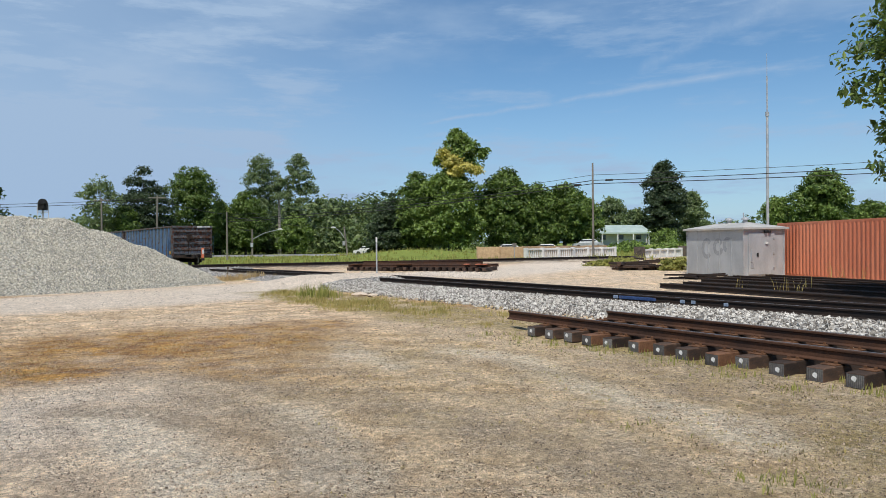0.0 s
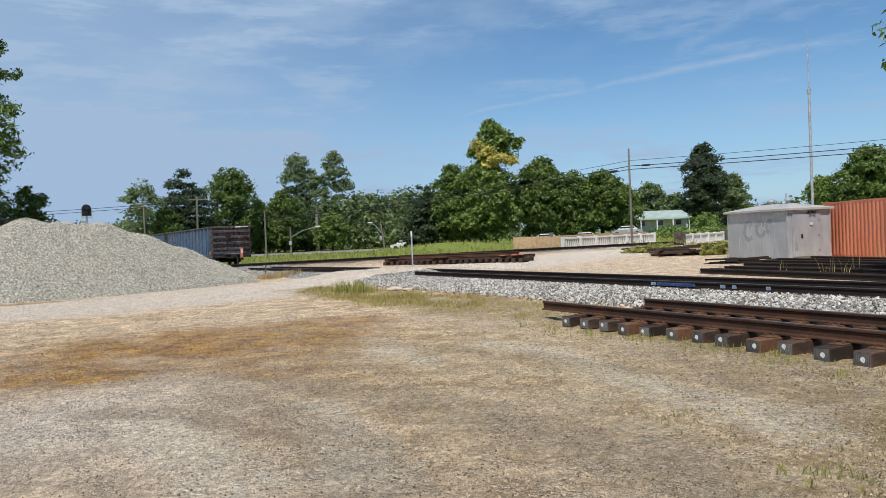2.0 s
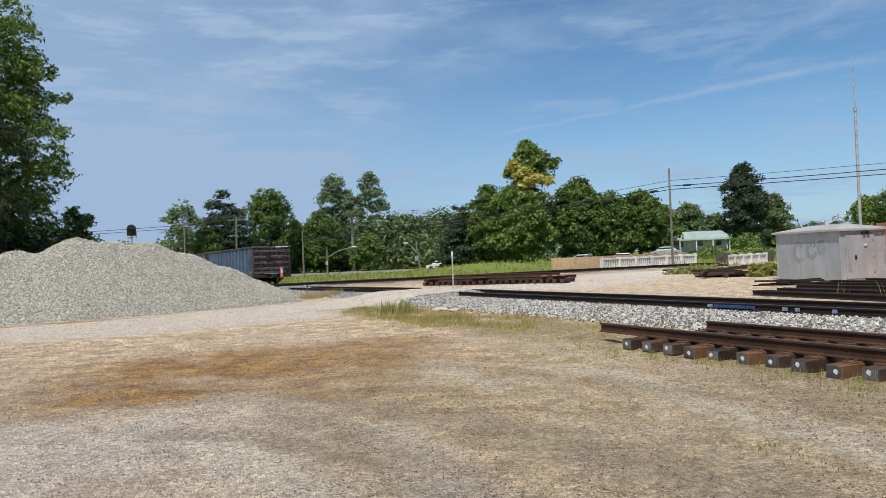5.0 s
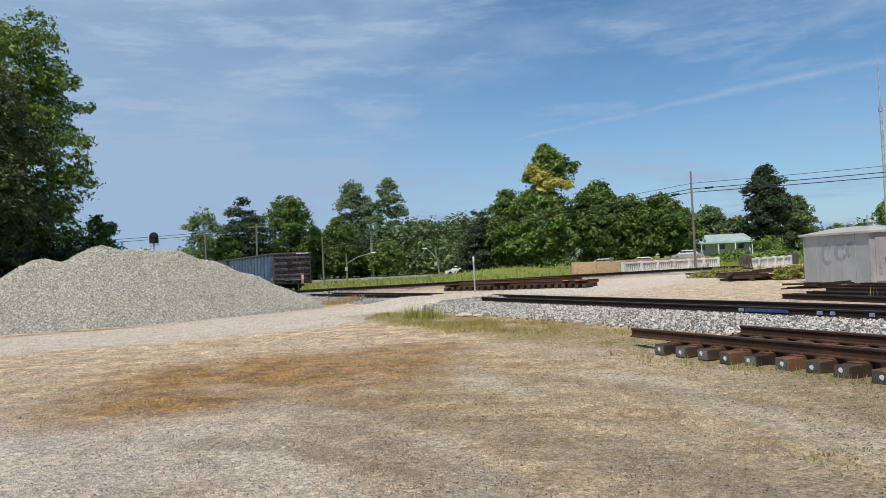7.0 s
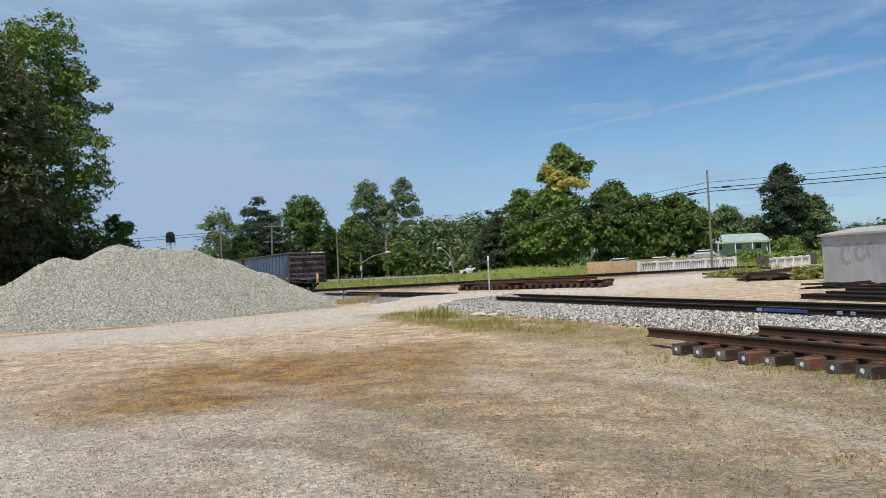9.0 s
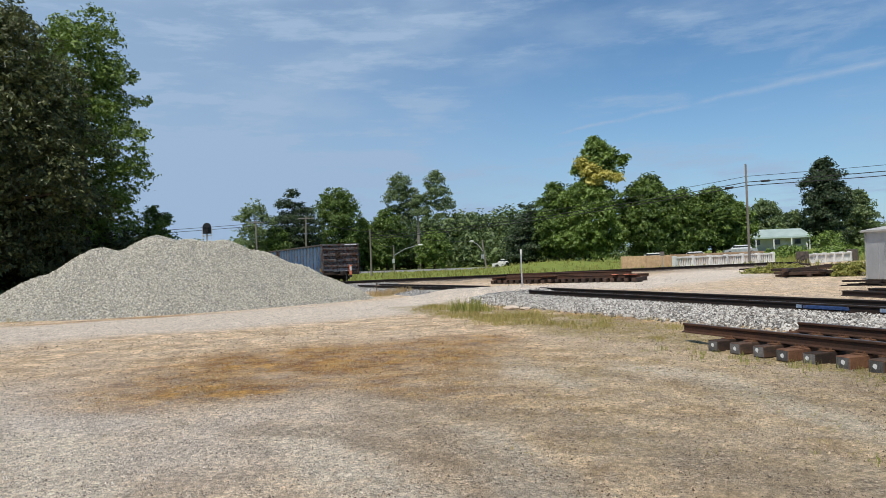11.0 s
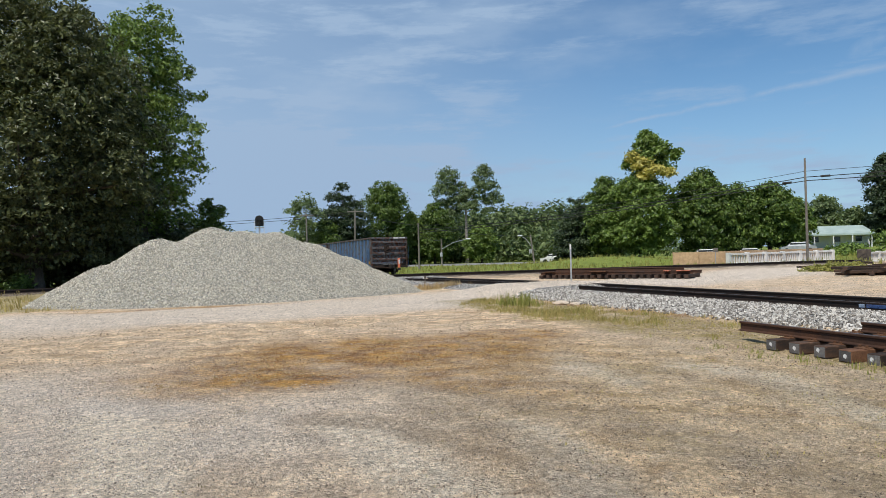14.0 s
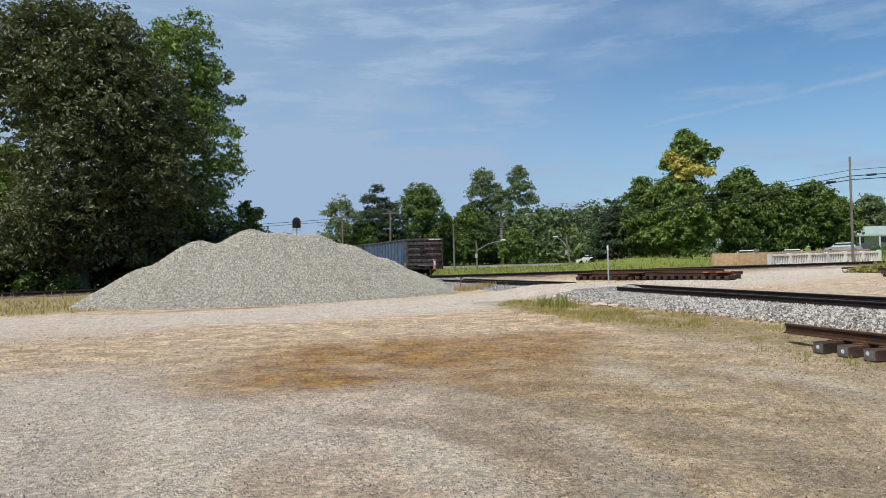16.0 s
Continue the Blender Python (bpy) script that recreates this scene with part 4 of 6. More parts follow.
        tube(bm, [(e * (h + 0.30), -W + 0.15, 0.86), (e * (h + 0.36), -0.9, 0.82), (e * (h + 0.40), -0.25, 0.72), (e * (h + 0.52), 0.0, 0.66)], [0.022] * 4, 6)
        part("uncoupling_lever", bm, "wheel", th)
        # bogie
        bog = part("bogie_frame", boxes((e * 5.9 - 0.28, e * 5.9 + 0.28, -1.05, 1.05, 0.42, 0.70), bevel=0.04), "under", th)
        for sy in (-1, 1):
            bm = bmesh.new()
            y = sy * 1.0
            c = e * 5.9
            for a, b in (((c - 1.05, y, 0.46), (c - 0.35, y, 0.72)), ((c + 1.05, y, 0.46), (c + 0.35, y, 0.72)), ((c - 1.05, y, 0.44), (c - 0.3, y, 0.24)), ((c + 1.05, y, 0.44), (c + 0.3, y, 0.24))):
                rod(bm, a, b, 0.075, seg=6)
            box(bm, c - 0.4, c + 0.4, y - 0.07, y + 0.07, 0.66, 0.78, 0.02)
            box(bm, c - 0.34, c + 0.34, y - 0.08, y + 0.08, 0.18, 0.28, 0.02)
            for q in (-0.16, 0.0, 0.16):
                for z in (0.32, 0.40, 0.48, 0.56):
                    rod(bm, (c + q, y, z - 0.02), (c + q, y, z + 0.02), 0.07, seg=8)
            for q in (-0.88, 0.88):
                box(bm, c + q - 0.15, c + q + 0.15, y - 0.1, y + 0.1, 0.34, 0.58, 0.03)
            part("side_frame", bm, "under", bog)
        for q in (-0.88, 0.88):
            x = e * 5.9 + q
            axle = part("axle", rods(((x, -1.05, 0.42), (x, 1.05, 0.42), 0.075), seg=10), "under", bog)
            for sy in (-1, 1):
                bm = bmesh.new()
                rings = [(0.82, 0.10), (0.80, 0.30), (0.76, 0.40), (0.70, 0.425), (0.69, 0.455), (0.665, 0.455), (0.66, 0.36), (0.68, 0.12)]
                vs = []
                for yy, rr in rings:
                    vs.append([bm.verts.new((x + rr * math.cos(a), sy * yy, 0.42 + rr * math.sin(a))) for a in [2 * math.pi * g / 26 for g in range(26)]])
                for a, b in zip(vs, vs[1:]):
                    for g in range(26):
                        bm.faces.new((a[g], a[(g + 1) % 26], b[(g + 1) % 26], b[g]))
                bm.faces.new(vs[0])
                bm.faces.new(vs[-1][::-1])
                bmesh.ops.recalc_face_normals(bm, faces=bm.faces)
                part("wheel", bm, "wheel", th)
                ring = bmesh.new()
                vs = [[ring.verts.new((x + rr * math.cos(a), sy * yy, 0.42 + rr * math.sin(a))) for a in [2 * math.pi * g / 26 for g in range(26)]] for yy, rr in ((0.701, 0.428), (0.762, 0.405))]
                for g in range(26):
                    ring.faces.new((vs[0][g], vs[0][(g + 1) % 26], vs[1][(g + 1) % 26], vs[1][g]))
                part("tread", ring, "tread", th, "polished wheel tread")
    # brake wheel high on the end, with chain and platform
    e = 1
    bm = bmesh.new()
    cx, cy, cz = h + 0.33, -0.12, z0 + 1.42
    for g in range(20):
        a, b = 2 * math.pi * g / 20, 2 * math.pi * (g + 1) / 20
        rod(bm, (cx, cy + 0.28 * math.cos(a), cz + 0.28 * math.sin(a)), (cx, cy + 0.28 * math.cos(b), cz + 0.28 * math.sin(b)), 0.018, seg=6)
    for g in range(5):
        a = 2 * math.pi * g / 5
        rod(bm, (cx, cy, cz), (cx, cy + 0.28 * math.cos(a), cz + 0.28 * math.sin(a)), 0.022, seg=6)
    rod(bm, (cx - 0.2, cy, cz), (cx + 0.05, cy, cz), 0.06, seg=10)
    part("brake_wheel", bm, "wheel", th, "rusty five-spoked hand-brake wheel")
    part("brake_housing", boxes((h + 0.05, h + 0.2, cy - 0.28, cy + 0.1, cz - 0.25, cz + 0.28), bevel=0.03), "under", th)
    part("brake_chain", rods(((h + 0.17, cy - 0.2, cz - 0.2), (h + 0.17, cy - 0.16, z0 + 0.1), 0.025), seg=6), "under", th)
    part("brake_step", boxes((h + 0.1, h + 0.42, -0.55, 0.55, z0 + 0.2, z0 + 0.23)), "galv", th, "pale grated brake platform")
    # stencils on the side that shows
    def mark(nm, xa, xb, za, zb, mat, lab, lift=0.016):
        part(nm, boxes((xa, xb, -W - lift - 0.006, -W - lift, za, zb)), mat, th, lab)
    mark("stencil", -h + 1.15, -h + 1.75, 2.0, 2.45, "black", "dark lettering panel")
    for q in range(3):
        mark("stencil", -h + 1.2 + q * 0.18, -h + 1.33 + q * 0.18, 2.28, 2.42, "white", "white stencil bar", 0.023)
    mark("stencil", -h + 1.2, -h + 1.72, 1.78, 1.92, "white", "white stencil bar")
    mark("stencil", -h + 2.75, -h + 3.1, 1.6, 2.2, "white", "white data panel")
    mark("stencil", h - 3.6, h - 3.1, 1.2, 1.42, "white", "white data panel")
    mark("stencil", h - 3.55, h - 3.1, 1.03, 1.19, "black", "black data panel")
    for q, x in enumerate((-h + 1.5, -h + 3.8, -h + 6.3, -h + 9.0, -h + 11.4, h - 2.3)):
        mark("reflector", x, x + 0.42, z0 + 0.36, z0 + 0.48, "yellow", "faded yellow reflective patch")
        mark("stencil", x + 0.1, x + 0.26, z0 + 0.16, z0 + 0.25, "white", "small white stencil")
    if rear:
        part("stencil", boxes((h + 0.141, h + 0.147, 0.35, 0.75, z1, z1 + 0.09)), "white", th, "white stencil bar")
        part("stencil", boxes((h + 0.141, h + 0.147, 0.82, 1.3, z1 + 0.01, z1 + 0.08)), "white", th, "white stencil bar")
        lamp = part("end_marker", boxes((h + 0.62, h + 0.78, 0.50, 0.68, 0.68, 1.42), bevel=0.03), "orange", th, "red-orange end-of-train marker")
        part("marker_grille", boxes((h + 0.782, h + 0.79, 0.53, 0.65, 1.0, 1.32)), "white", lamp)
        part("marker_base", boxes((h + 0.6, h + 0.8, 0.48, 0.70, 0.5, 0.68), bevel=0.02), "under", lamp)
    return th


TRAIN_END = -29.7       # along the main track, where the last wagon's end stands
ang = math.degrees(math.atan2(T1_D.y, T1_D.x))
for i_, (pt, rb, en, lb) in enumerate((("blue", "blue_rib", "wagon_end", "weathered blue gondola wagon with rusty end, last of the train"),
                                       ("blue", "blue_rib", "wagon_end", "weathered blue gondola wagon coupled in the train"),
                                       ("wagon_dark", "wagon_dark", "wagon_dark", "sooty black gondola wagon coupled in the train"))):
    s_ = TRAIN_END - 8.2 - i_ * 17.95
    build_wagon(pose(*t1_at(s_), railtop(s_), 0, 0, ang), pt, rb, en, lb, i_ == 0)


# ---------------------------------------------------------------- relay shed
def build_shed():
    c, a = Vector((10.35, 34.9)), Vector((-0.37, 0.93)).normalized()     # near corner, way along the long wall
    L, W, H = 4.4, 2.25, 2.28
    base = pose(c.x, c.y, ground_z(c.x, c.y) - 0.02, 0, 0, math.degrees(math.atan2(a.y, a.x)))   # x: long wall, -y: door end grows to the right
    th = thing("relay_shed", base, "grey sheet-metal relay shed with faded paint, on the gravel", "shed")
    # long wall faces +y, door wall faces -x
    part("plinth", boxes((0.02, L - 0.02, -W + 0.02, -0.02, 0.0, 0.10)), "darkpost", th)
    n = 5
    for i in range(n):
        x0, x1 = L * i / n, L * (i + 1) / n
        part("wall_panel", boxes((x0 + 0.004, x1 - 0.004, -0.03, 0.0, 0.08, H), bevel=0.004), "shed", th)
        part("wall_panel", boxes((x0 + 0.004, x1 - 0.004, -W, -W + 0.03, 0.08, H), bevel=0.004), "shed", th)
        if i:
            part("seam", boxes((x0 - 0.018, x0 + 0.018, -0.01, 0.022, 0.08, H - 0.4), bevel=0.004), "galv", th)
    part("end_wall", boxes((0.0, 0.03, -W + 0.03, -0.03, 0.08, H)), "shed", th)
    part("end_wall", boxes((L - 0.03, L, -W + 0.03, -0.03, 0.08, H)), "shed", th)
    for x, y in ((0.0, 0.0), (0.0, -W), (L, 0.0), (L, -W)):
        part("corner_trim", boxes((x - 0.03, x + 0.03, y - 0.03, y + 0.03, 0.06, H), bevel=0.006), "galv", th)
    door = part("door", boxes((-0.045, -0.002, -W + 0.55, -0.25, 0.16, H - 0.18), bevel=0.006), "shed", th)
    part("door_latch", boxes((-0.09, -0.046, -0.46, -0.36, 0.75, 1.35), bevel=0.008), "galv", door)
    part("latch_plate", boxes((-0.06, -0.046, -0.52, -0.34, 0.45, 0.70), bevel=0.004), "shadow_paint", door)
    part("lock_box", boxes((-0.075, -0.046, -0.78, -0.68, 1.0, 1.18), bevel=0.006), "black", door)
    for z in (0.4, 1.1, 1.8):
        part("hinge", boxes((-0.07, -0.046, -W + 0.56, -W + 0.66, z, z + 0.12), bevel=0.006), "galv", door)
    lamp = part("flood_lamp", boxes((-0.16, -0.03, -1.22, -1.08, H - 0.17, H - 0.05), (-0.16, -0.03, -1.42, -1.28, H - 0.17, H - 0.05), bevel=0.02), "black", th)
    part("meter_box", boxes((-0.1, -0.046, -1.3, -1.15, 1.58, 1.68), bevel=0.01), "white", th)
    # low hipped roof with overhang
    bm = bmesh.new()
    o = 0.16
    lo = [bm.verts.new(p) for p in ((-o, o, H), (L + o, o, H), (L + o, -W - o, H), (-o, -W - o, H))]
    ed = [bm.verts.new((v.co.x, v.co.y, H + 0.09)) for v in lo]
    ri = [bm.verts.new(p) for p in ((1.0, -W / 2, H + 0.36), (L - 1.0, -W / 2, H + 0.36))]
    for i in range(4):
        bm.faces.new((lo[i], lo[(i + 1) % 4], ed[(i + 1) % 4], ed[i]))
    bm.faces.new(lo[::-1])
    bm.faces.new((ed[0], ed[1], ri[1], ri[0]))
    bm.faces.new((ed[1], ed[2], ri[1]))
    bm.faces.new((ed[2], ed[3], ri[0], ri[1]))
    bm.faces.new((ed[3], ed[0], ri[0]))
    bmesh.ops.recalc_face_normals(bm, faces=bm.faces)
    roof = part("roof", bm, "shed_roof", th)
    for x in (1.3, 2.5):
        bm = bmesh.new()
        rod(bm, (x, -W / 2, H + 0.3), (x, -W / 2, H + 0.5), 0.11, seg=14)
        rod(bm, (x, -W / 2, H + 0.49), (x, -W / 2, H + 0.56), 0.19, 0.17, seg=14)
        rod(bm, (x, -W / 2, H + 0.56), (x, -W / 2, H + 0.63), 0.17, 0.05, seg=14)
        part("roof_vent", bm, "galv", roof, "mushroom-shaped metal roof vent")
    part("roof_pipe", rods(((1.8, -W / 2 - 0.3, H + 0.2), (1.8, -W / 2 - 0.3, H + 0.85), 0.03), seg=8), "galv", roof)
    # ghost of three painted-over letters on the long wall: plain curved strokes
    def stroke(cx, cz, a0, a1, rx, rz, nm="faded_stroke"):
        bm = bmesh.new()
        pts = [(cx - rx * math.cos(a0 + (a1 - a0) * i / 10), 0.002, cz + rz * math.sin(a0 + (a1 - a0) * i / 10)) for i in range(11)]
        sweep(bm, [(-0.11, -0.002), (0.11, -0.002), (0.11, 0.003), (-0.11, 0.003)], pts, Vector((0, 1, 0)))
        part(nm, bm, "shadow_paint", th, "faded grey sprayed stroke")
    stroke(2.75, 1.38, radians(40), radians(320), 0.32, 0.42)
    stroke(1.85, 1.45, radians(30), radians(350), 0.30, 0.32)
    stroke(1.15, 1.55, radians(60), radians(250), 0.25, 0.28)
    return th


build_shed()


def build_container():
    d = Vector((0.185, -0.983)).normalized()
    base = pose(12.75, 37.4, ground_z(13, 34) - 0.02, 0, 0, math.degrees(math.atan2(d.y, d.x)))
    th = thing("shipping_container", base, "orange corrugated steel shipping container on the gravel", "container")
    L, W, H = 12.19, 2.44, 2.6

    def sheet(x0, x1, y, sgn):
        bm = bmesh.new()
        prof, x = [], x0
        while x < x1 - 0.01:
            for dx, dy in ((0.0, 0.0), (0.072, 0.0), (0.14, 0.036), (0.212, 0.036)):
                prof.append((min(x + dx, x1), y - sgn * dy))
            x += 0.278
        prof.append((x1, y))
        a = [bm.verts.new((p, q, 0.16)) for p, q in prof]
        b = [bm.verts.new((p, q, H - 0.11)) for p, q in prof]
        for i in range(len(prof) - 1):
            bm.faces.new((a[i], a[i + 1], b[i + 1], b[i]))
        return bm
    part("side_sheet", sheet(0.12, L - 0.12, -0.02, 1), "container", th)
    part("side_sheet", sheet(0.12, L - 0.12, W + 0.02, -1), "container", th)
    for x in (0.03, L - 0.03):
        part("end_sheet", boxes((x - 0.02, x + 0.02, 0.05, W - 0.05, 0.16, H - 0.1)), "container", th)
    for y in (0.0, W):
        part("top_rail", boxes((0, L, y - 0.035, y + 0.035, H - 0.12, H), bevel=0.008), "container", th)
        part("bottom_rail", boxes((0, L, y - 0.035, y + 0.035, 0.02, 0.17), bevel=0.008), "container", th)
        for x in (0.06, L - 0.06):
            part("corner_post", boxes((x - 0.07, x + 0.07, y - 0.05, y + 0.05, 0.0, H), bevel=0.01), "container", th)
    part("roof_sheet", boxes((0.05, L - 0.05, 0.03, W - 0.03, H - 0.05, H - 0.02)), "container", th)
    part("floor", boxes((0.05, L - 0.05, 0.03, W - 0.03, 0.1, 0.16)), "darkpost", th)


build_container()


# ---------------------------------------------------------------- stacked rails and scrap
def build_rail_stack():
    rows = [((5.05, 26.7), (10.4, 17.6)), ((6.3, 28.7), (12.0, 20.2)), ((7.4, 30.7), (13.3, 22.6)), ((8.6, 32.2), (13.9, 24.3)), ((9.55, 33.6), (14.2, 25.6)), ((11.2, 34.4), (14.4, 27.0))]
    rng = random.Random(3)
    for i, (a, b) in enumerate(rows):
        a, b = Vector(a), Vector(b)
        n = (b - a).normalized()
        side = Vector((-n.y, n.x))
        for j in range(3 if i < 3 else 2):
            o = side * (0.17 * j)
            g = max(ground_z(a.x, a.y), ground_z(b.x, b.y), 0.02)
            pts = [(a.x + o.x + (b.x - a.x) * t + n.x * rng.uniform(-0.1, 0.1), a.y + o.y + (b.y - a.y) * t, g + 0.005) for t in (0, 0.25, 0.5, 0.75, 1)]
            ob = part("loose_rail", rail_bm(pts), "oldrail")
            tagged(ob, "long rusty dark rail lying loose on the gravel", "rail", "loose rails by the shed")


def build_scrap(cx, cy, n, spread_, seed, lengths, material, label, category, group, thick=(0.03, 0.06)):
    rng = random.Random(seed)
    for i in range(n):
        a = rng.uniform(-0.5, 0.5) + (math.pi / 2 if rng.random() < 0.12 else 0)
        ln, th_ = rng.uniform(*lengths), rng.uniform(*thick)
        bm = boxes((-ln / 2, ln / 2, -th_, th_, 0, th_ * 1.4), bevel=0.006)
        x, y = cx + rng.gauss(0, spread_[0]), cy + rng.gauss(0, spread_[1])
        ob = part("scrap_bar" if "bar" in category else "old_tie", bm, material)
        ob.matrix_basis = pose(x, y, ground_z(x, y) + (i % 3) * th_ * 1.4, rng.uniform(-3, 3), rng.uniform(-2, 2), math.degrees(a))
        tagged(ob, label, category, group)


build_rail_stack()
build_scrap(8.1, 33.9, 26, (0.55, 0.35), 7, (0.7, 1.6), "oldrail", "rusty scrap steel bar in a tangled heap", "scrap bar", "scrap heap by the shed")
build_scrap(7.0, 44.2, 9, (0.7, 0.6), 9, (2.2, 2.7), "tie", "old discarded wooden tie lying in weeds", "tie", "discarded ties", (0.1, 0.12))
build_scrap(10.6, 56.0, 7, (1.6, 0.9), 19, (2.4, 3.4), "tie", "old discarded wooden tie lying in weeds", "tie", "discarded ties", (0.1, 0.13))


# ---------------------------------------------------------------- turnout panels stacked beyond the crossing
def build_turnout():
    a, b = Vector((-10.9, 44.6)), Vector((-1.85, 42.6))
    d = (b - a).normalized()
    L = (b - a).length
    th = thing("turnout_panel", pose(a.x, a.y, ground_z(-6, 44) - 0.02, 0, 0, math.degrees(math.atan2(d.y, d.x))), "stacked turnout panel of dark ties and rusty rails", "track panel")
    tie = part("tie", boxes((-0.11, 0.11, 0.0, 3.0, 0.0, 0.2), bevel=0.01), "tie", th)
    tie.matrix_basis = pose(0.15, 0, 0.06)
    rng = random.Random(2)
    n = int(L / 0.42)
    for i in range(1, n):
        share("tie", tie.data, pose(0.15 + i * 0.42, rng.uniform(-0.12, 0.12), 0.06 + rng.uniform(-0.02, 0.02), 0, rng.uniform(-2, 2), rng.uniform(-2, 2)), th)
    part("skid", boxes((0, L, 0.7, 0.95, 0.0, 0.06), (0, L, 2.0, 2.2, 0.0, 0.06)), "oldrail", th)
    for y, z, x0, x1 in ((0.35, 0.27, 0.0, L), (0.75, 0.27, 1.2, L - 0.4), (1.9, 0.27, 0.0, L + 0.1), (2.3, 0.27, 0.8, L), (0.9, 0.46, 2.5, L - 0.8), (1.5, 0.46, 0.5, L - 2.0)):
        part("rail", rail_bm([(x0 + (x1 - x0) * i / 6, y + (0.12 * i if z > 0.4 else 0.02 * i), z) for i in range(7)]), "rail", th)
    for x in (0.3, 3.3, 3.7, 7.7, 8.4, 8.7):
        part("plate", boxes((x, x + rng.uniform(0.3, 0.7), 0.12, 0.5, 0.44, 0.48), bevel=0.006), "rustplate" if x < 7 else "container", th, "orange rusty slide plate")
    post = thing("marker_post", pose(-7.9, 39.4, ground_z(-7.9, 39.4), 0, 0, 20), "slim pale steel marker post standing in gravel", "post")
    part("shaft", boxes((-0.04, 0.04, -0.018, 0.018, -0.05, 2.05), bevel=0.005), "galv", post)
    part("cap_plate", boxes((-0.045, 0.045, -0.024, 0.024, 1.8, 2.08), bevel=0.004), "concrete", post)


build_turnout()


# ---------------------------------------------------------------- bridge railings
def railing(name, a, b, z, h, bays, material, posts, label, baluster=True):
    a, b = Vector(a), Vector(b)
    d = b - a
    L = d.length
    th = thing(name, pose(a.x, a.y, z, 0, 0, math.degrees(math.atan2(d.y, d.x))), label, "railing")
    part("top_rail", boxes((0, L, -0.14, 0.14, h - 0.16, h), bevel=0.015), material, th)
    part("bottom_rail", boxes((0, L, -0.12, 0.12, 0.0, 0.2), bevel=0.01), material, th)
    w = L / bays
    for i in range(bays + 1):
        part("post", boxes((i * w - 0.14, i * w + 0.14, -0.18, 0.18, -0.05, h + 0.06), bevel=0.015), material, th)
    if baluster:
        per = 6
        for i in range(bays):
            for j in range(per):
                x = i * w + 0.22 + (w - 0.44) * (j + 0.5) / per
                part("baluster", boxes((x - 0.055, x + 0.055, -0.06, 0.06, 0.18, h - 0.15)), material, th)
    return th


railing("bridge_railing", (0.55, 68.2), (9.9, 77.6), 0.14, 1.05, 6, "concrete", True, "white concrete bridge railing with balusters, beside a path")
railing("bridge_railing", (11.9, 72.0), (17.2, 80.0), 0.02, 0.98, 5, "concrete", True, "white concrete bridge railing with balusters, in weeds")
for px_, py_ in ((11.5, 71.4), (17.6, 80.7)):
    ob = part("bridge_pier", boxes((-0.4, 0.4, -0.4, 0.4, -0.3, 1.2), bevel=0.03), "darkpost")
    ob.matrix_basis = pose(px_, py_, 0.05, 0, 0, 50)
    tagged(ob, "dark weathered stub pier at the end of a white railing", "pier", "railing piers")


def build_boards():
    a, b = Vector((-4.1, 69.6)), Vector((0.4, 69.3))
    th = thing("plywood_fence", pose(a.x, a.y, 0.16, 0, 0, math.degrees(math.atan2(b.y - a.y, b.x - a.x))), "long tan plywood hoarding behind the white railing", "fence")
    for i in range(2):
        p = part("board", boxes((0.01, 2.19, -0.02, 0.02, 0.1, 1.22), bevel=0.004), "osb", th)
        p.matrix_basis = pose(i * 2.2, 0, 0)
    way = math.degrees(math.atan2(9.4, 9.35)) - math.degrees(math.atan2(b.y - a.y, b.x - a.x))
    for i in range(6):
        p = part("board", boxes((0.01, 2.09, -0.02, 0.02, 0.1, 1.24), bevel=0.004), "osb", th)
        u = 4.45 + i * 2.1 * math.cos(radians(way))
        p.matrix_basis = pose(u, i * 2.1 * math.sin(radians(way)), 0, 0, 0, way)
    for i in range(3):
        part("post", boxes((i * 2.2 - 0.05, i * 2.2 + 0.05, -0.09, -0.02, 0.0, 1.26)), "osb", th)
    part("kerb_beam", boxes((0.0, 4.4, -0.2, 0.0, 0.0, 0.1)), "oldrail", th)
    sign = thing("signpost", pose(-0.5, 64.4, ground_z(-0.5, 64.4), 0, 0, 10), "small square sign on a thin steel post", "sign")
    part("shaft", rods(((0, 0, 0), (0, 0, 1.45), 0.03), seg=8), "galv", sign)
    part("plate", boxes((-0.2, 0.2, -0.045, -0.03, 1.15, 1.5), bevel=0.004), "polewood", sign)


build_boards()


# ---------------------------------------------------------------- poles, lamps, wires, mast, signal
def utility_pole(x, y, top, arms, label, r=0.14, lean=(0, 0)):
    z = ground_z(x, y)
    th = thing("utility_pole", pose(x, y, z), label, "utility pole", "utility poles")
    bm = bmesh.new()
    tube(bm, [(lean[0] * t, lean[1] * t, (top - z) * t - (0.2 if t == 0 else 0)) for t in (0, 0.35, 0.7, 1)], [r, r * 0.9, r * 0.8, r * 0.68], 9)
    part("shaft", bm, "polewood", th)
    for zz, half, ang_ in arms:
        arm = boxes((-half, half, -0.05, 0.05, zz - z - 0.06, zz - z + 0.06), bevel=0.01)
        arm = part("crossarm", arm, "polewood", th)
        arm.matrix_basis = pose(lean[0], lean[1], 0, 0, 0, ang_)
        for u in (-0.9, -0.45, 0.45, 0.9):
            part("insulator", rods(((u * half, 0, zz - z + 0.06), (u * half, 0, zz - z + 0.2), 0.04, 0.03), seg=8), "glass", arm)
    return th


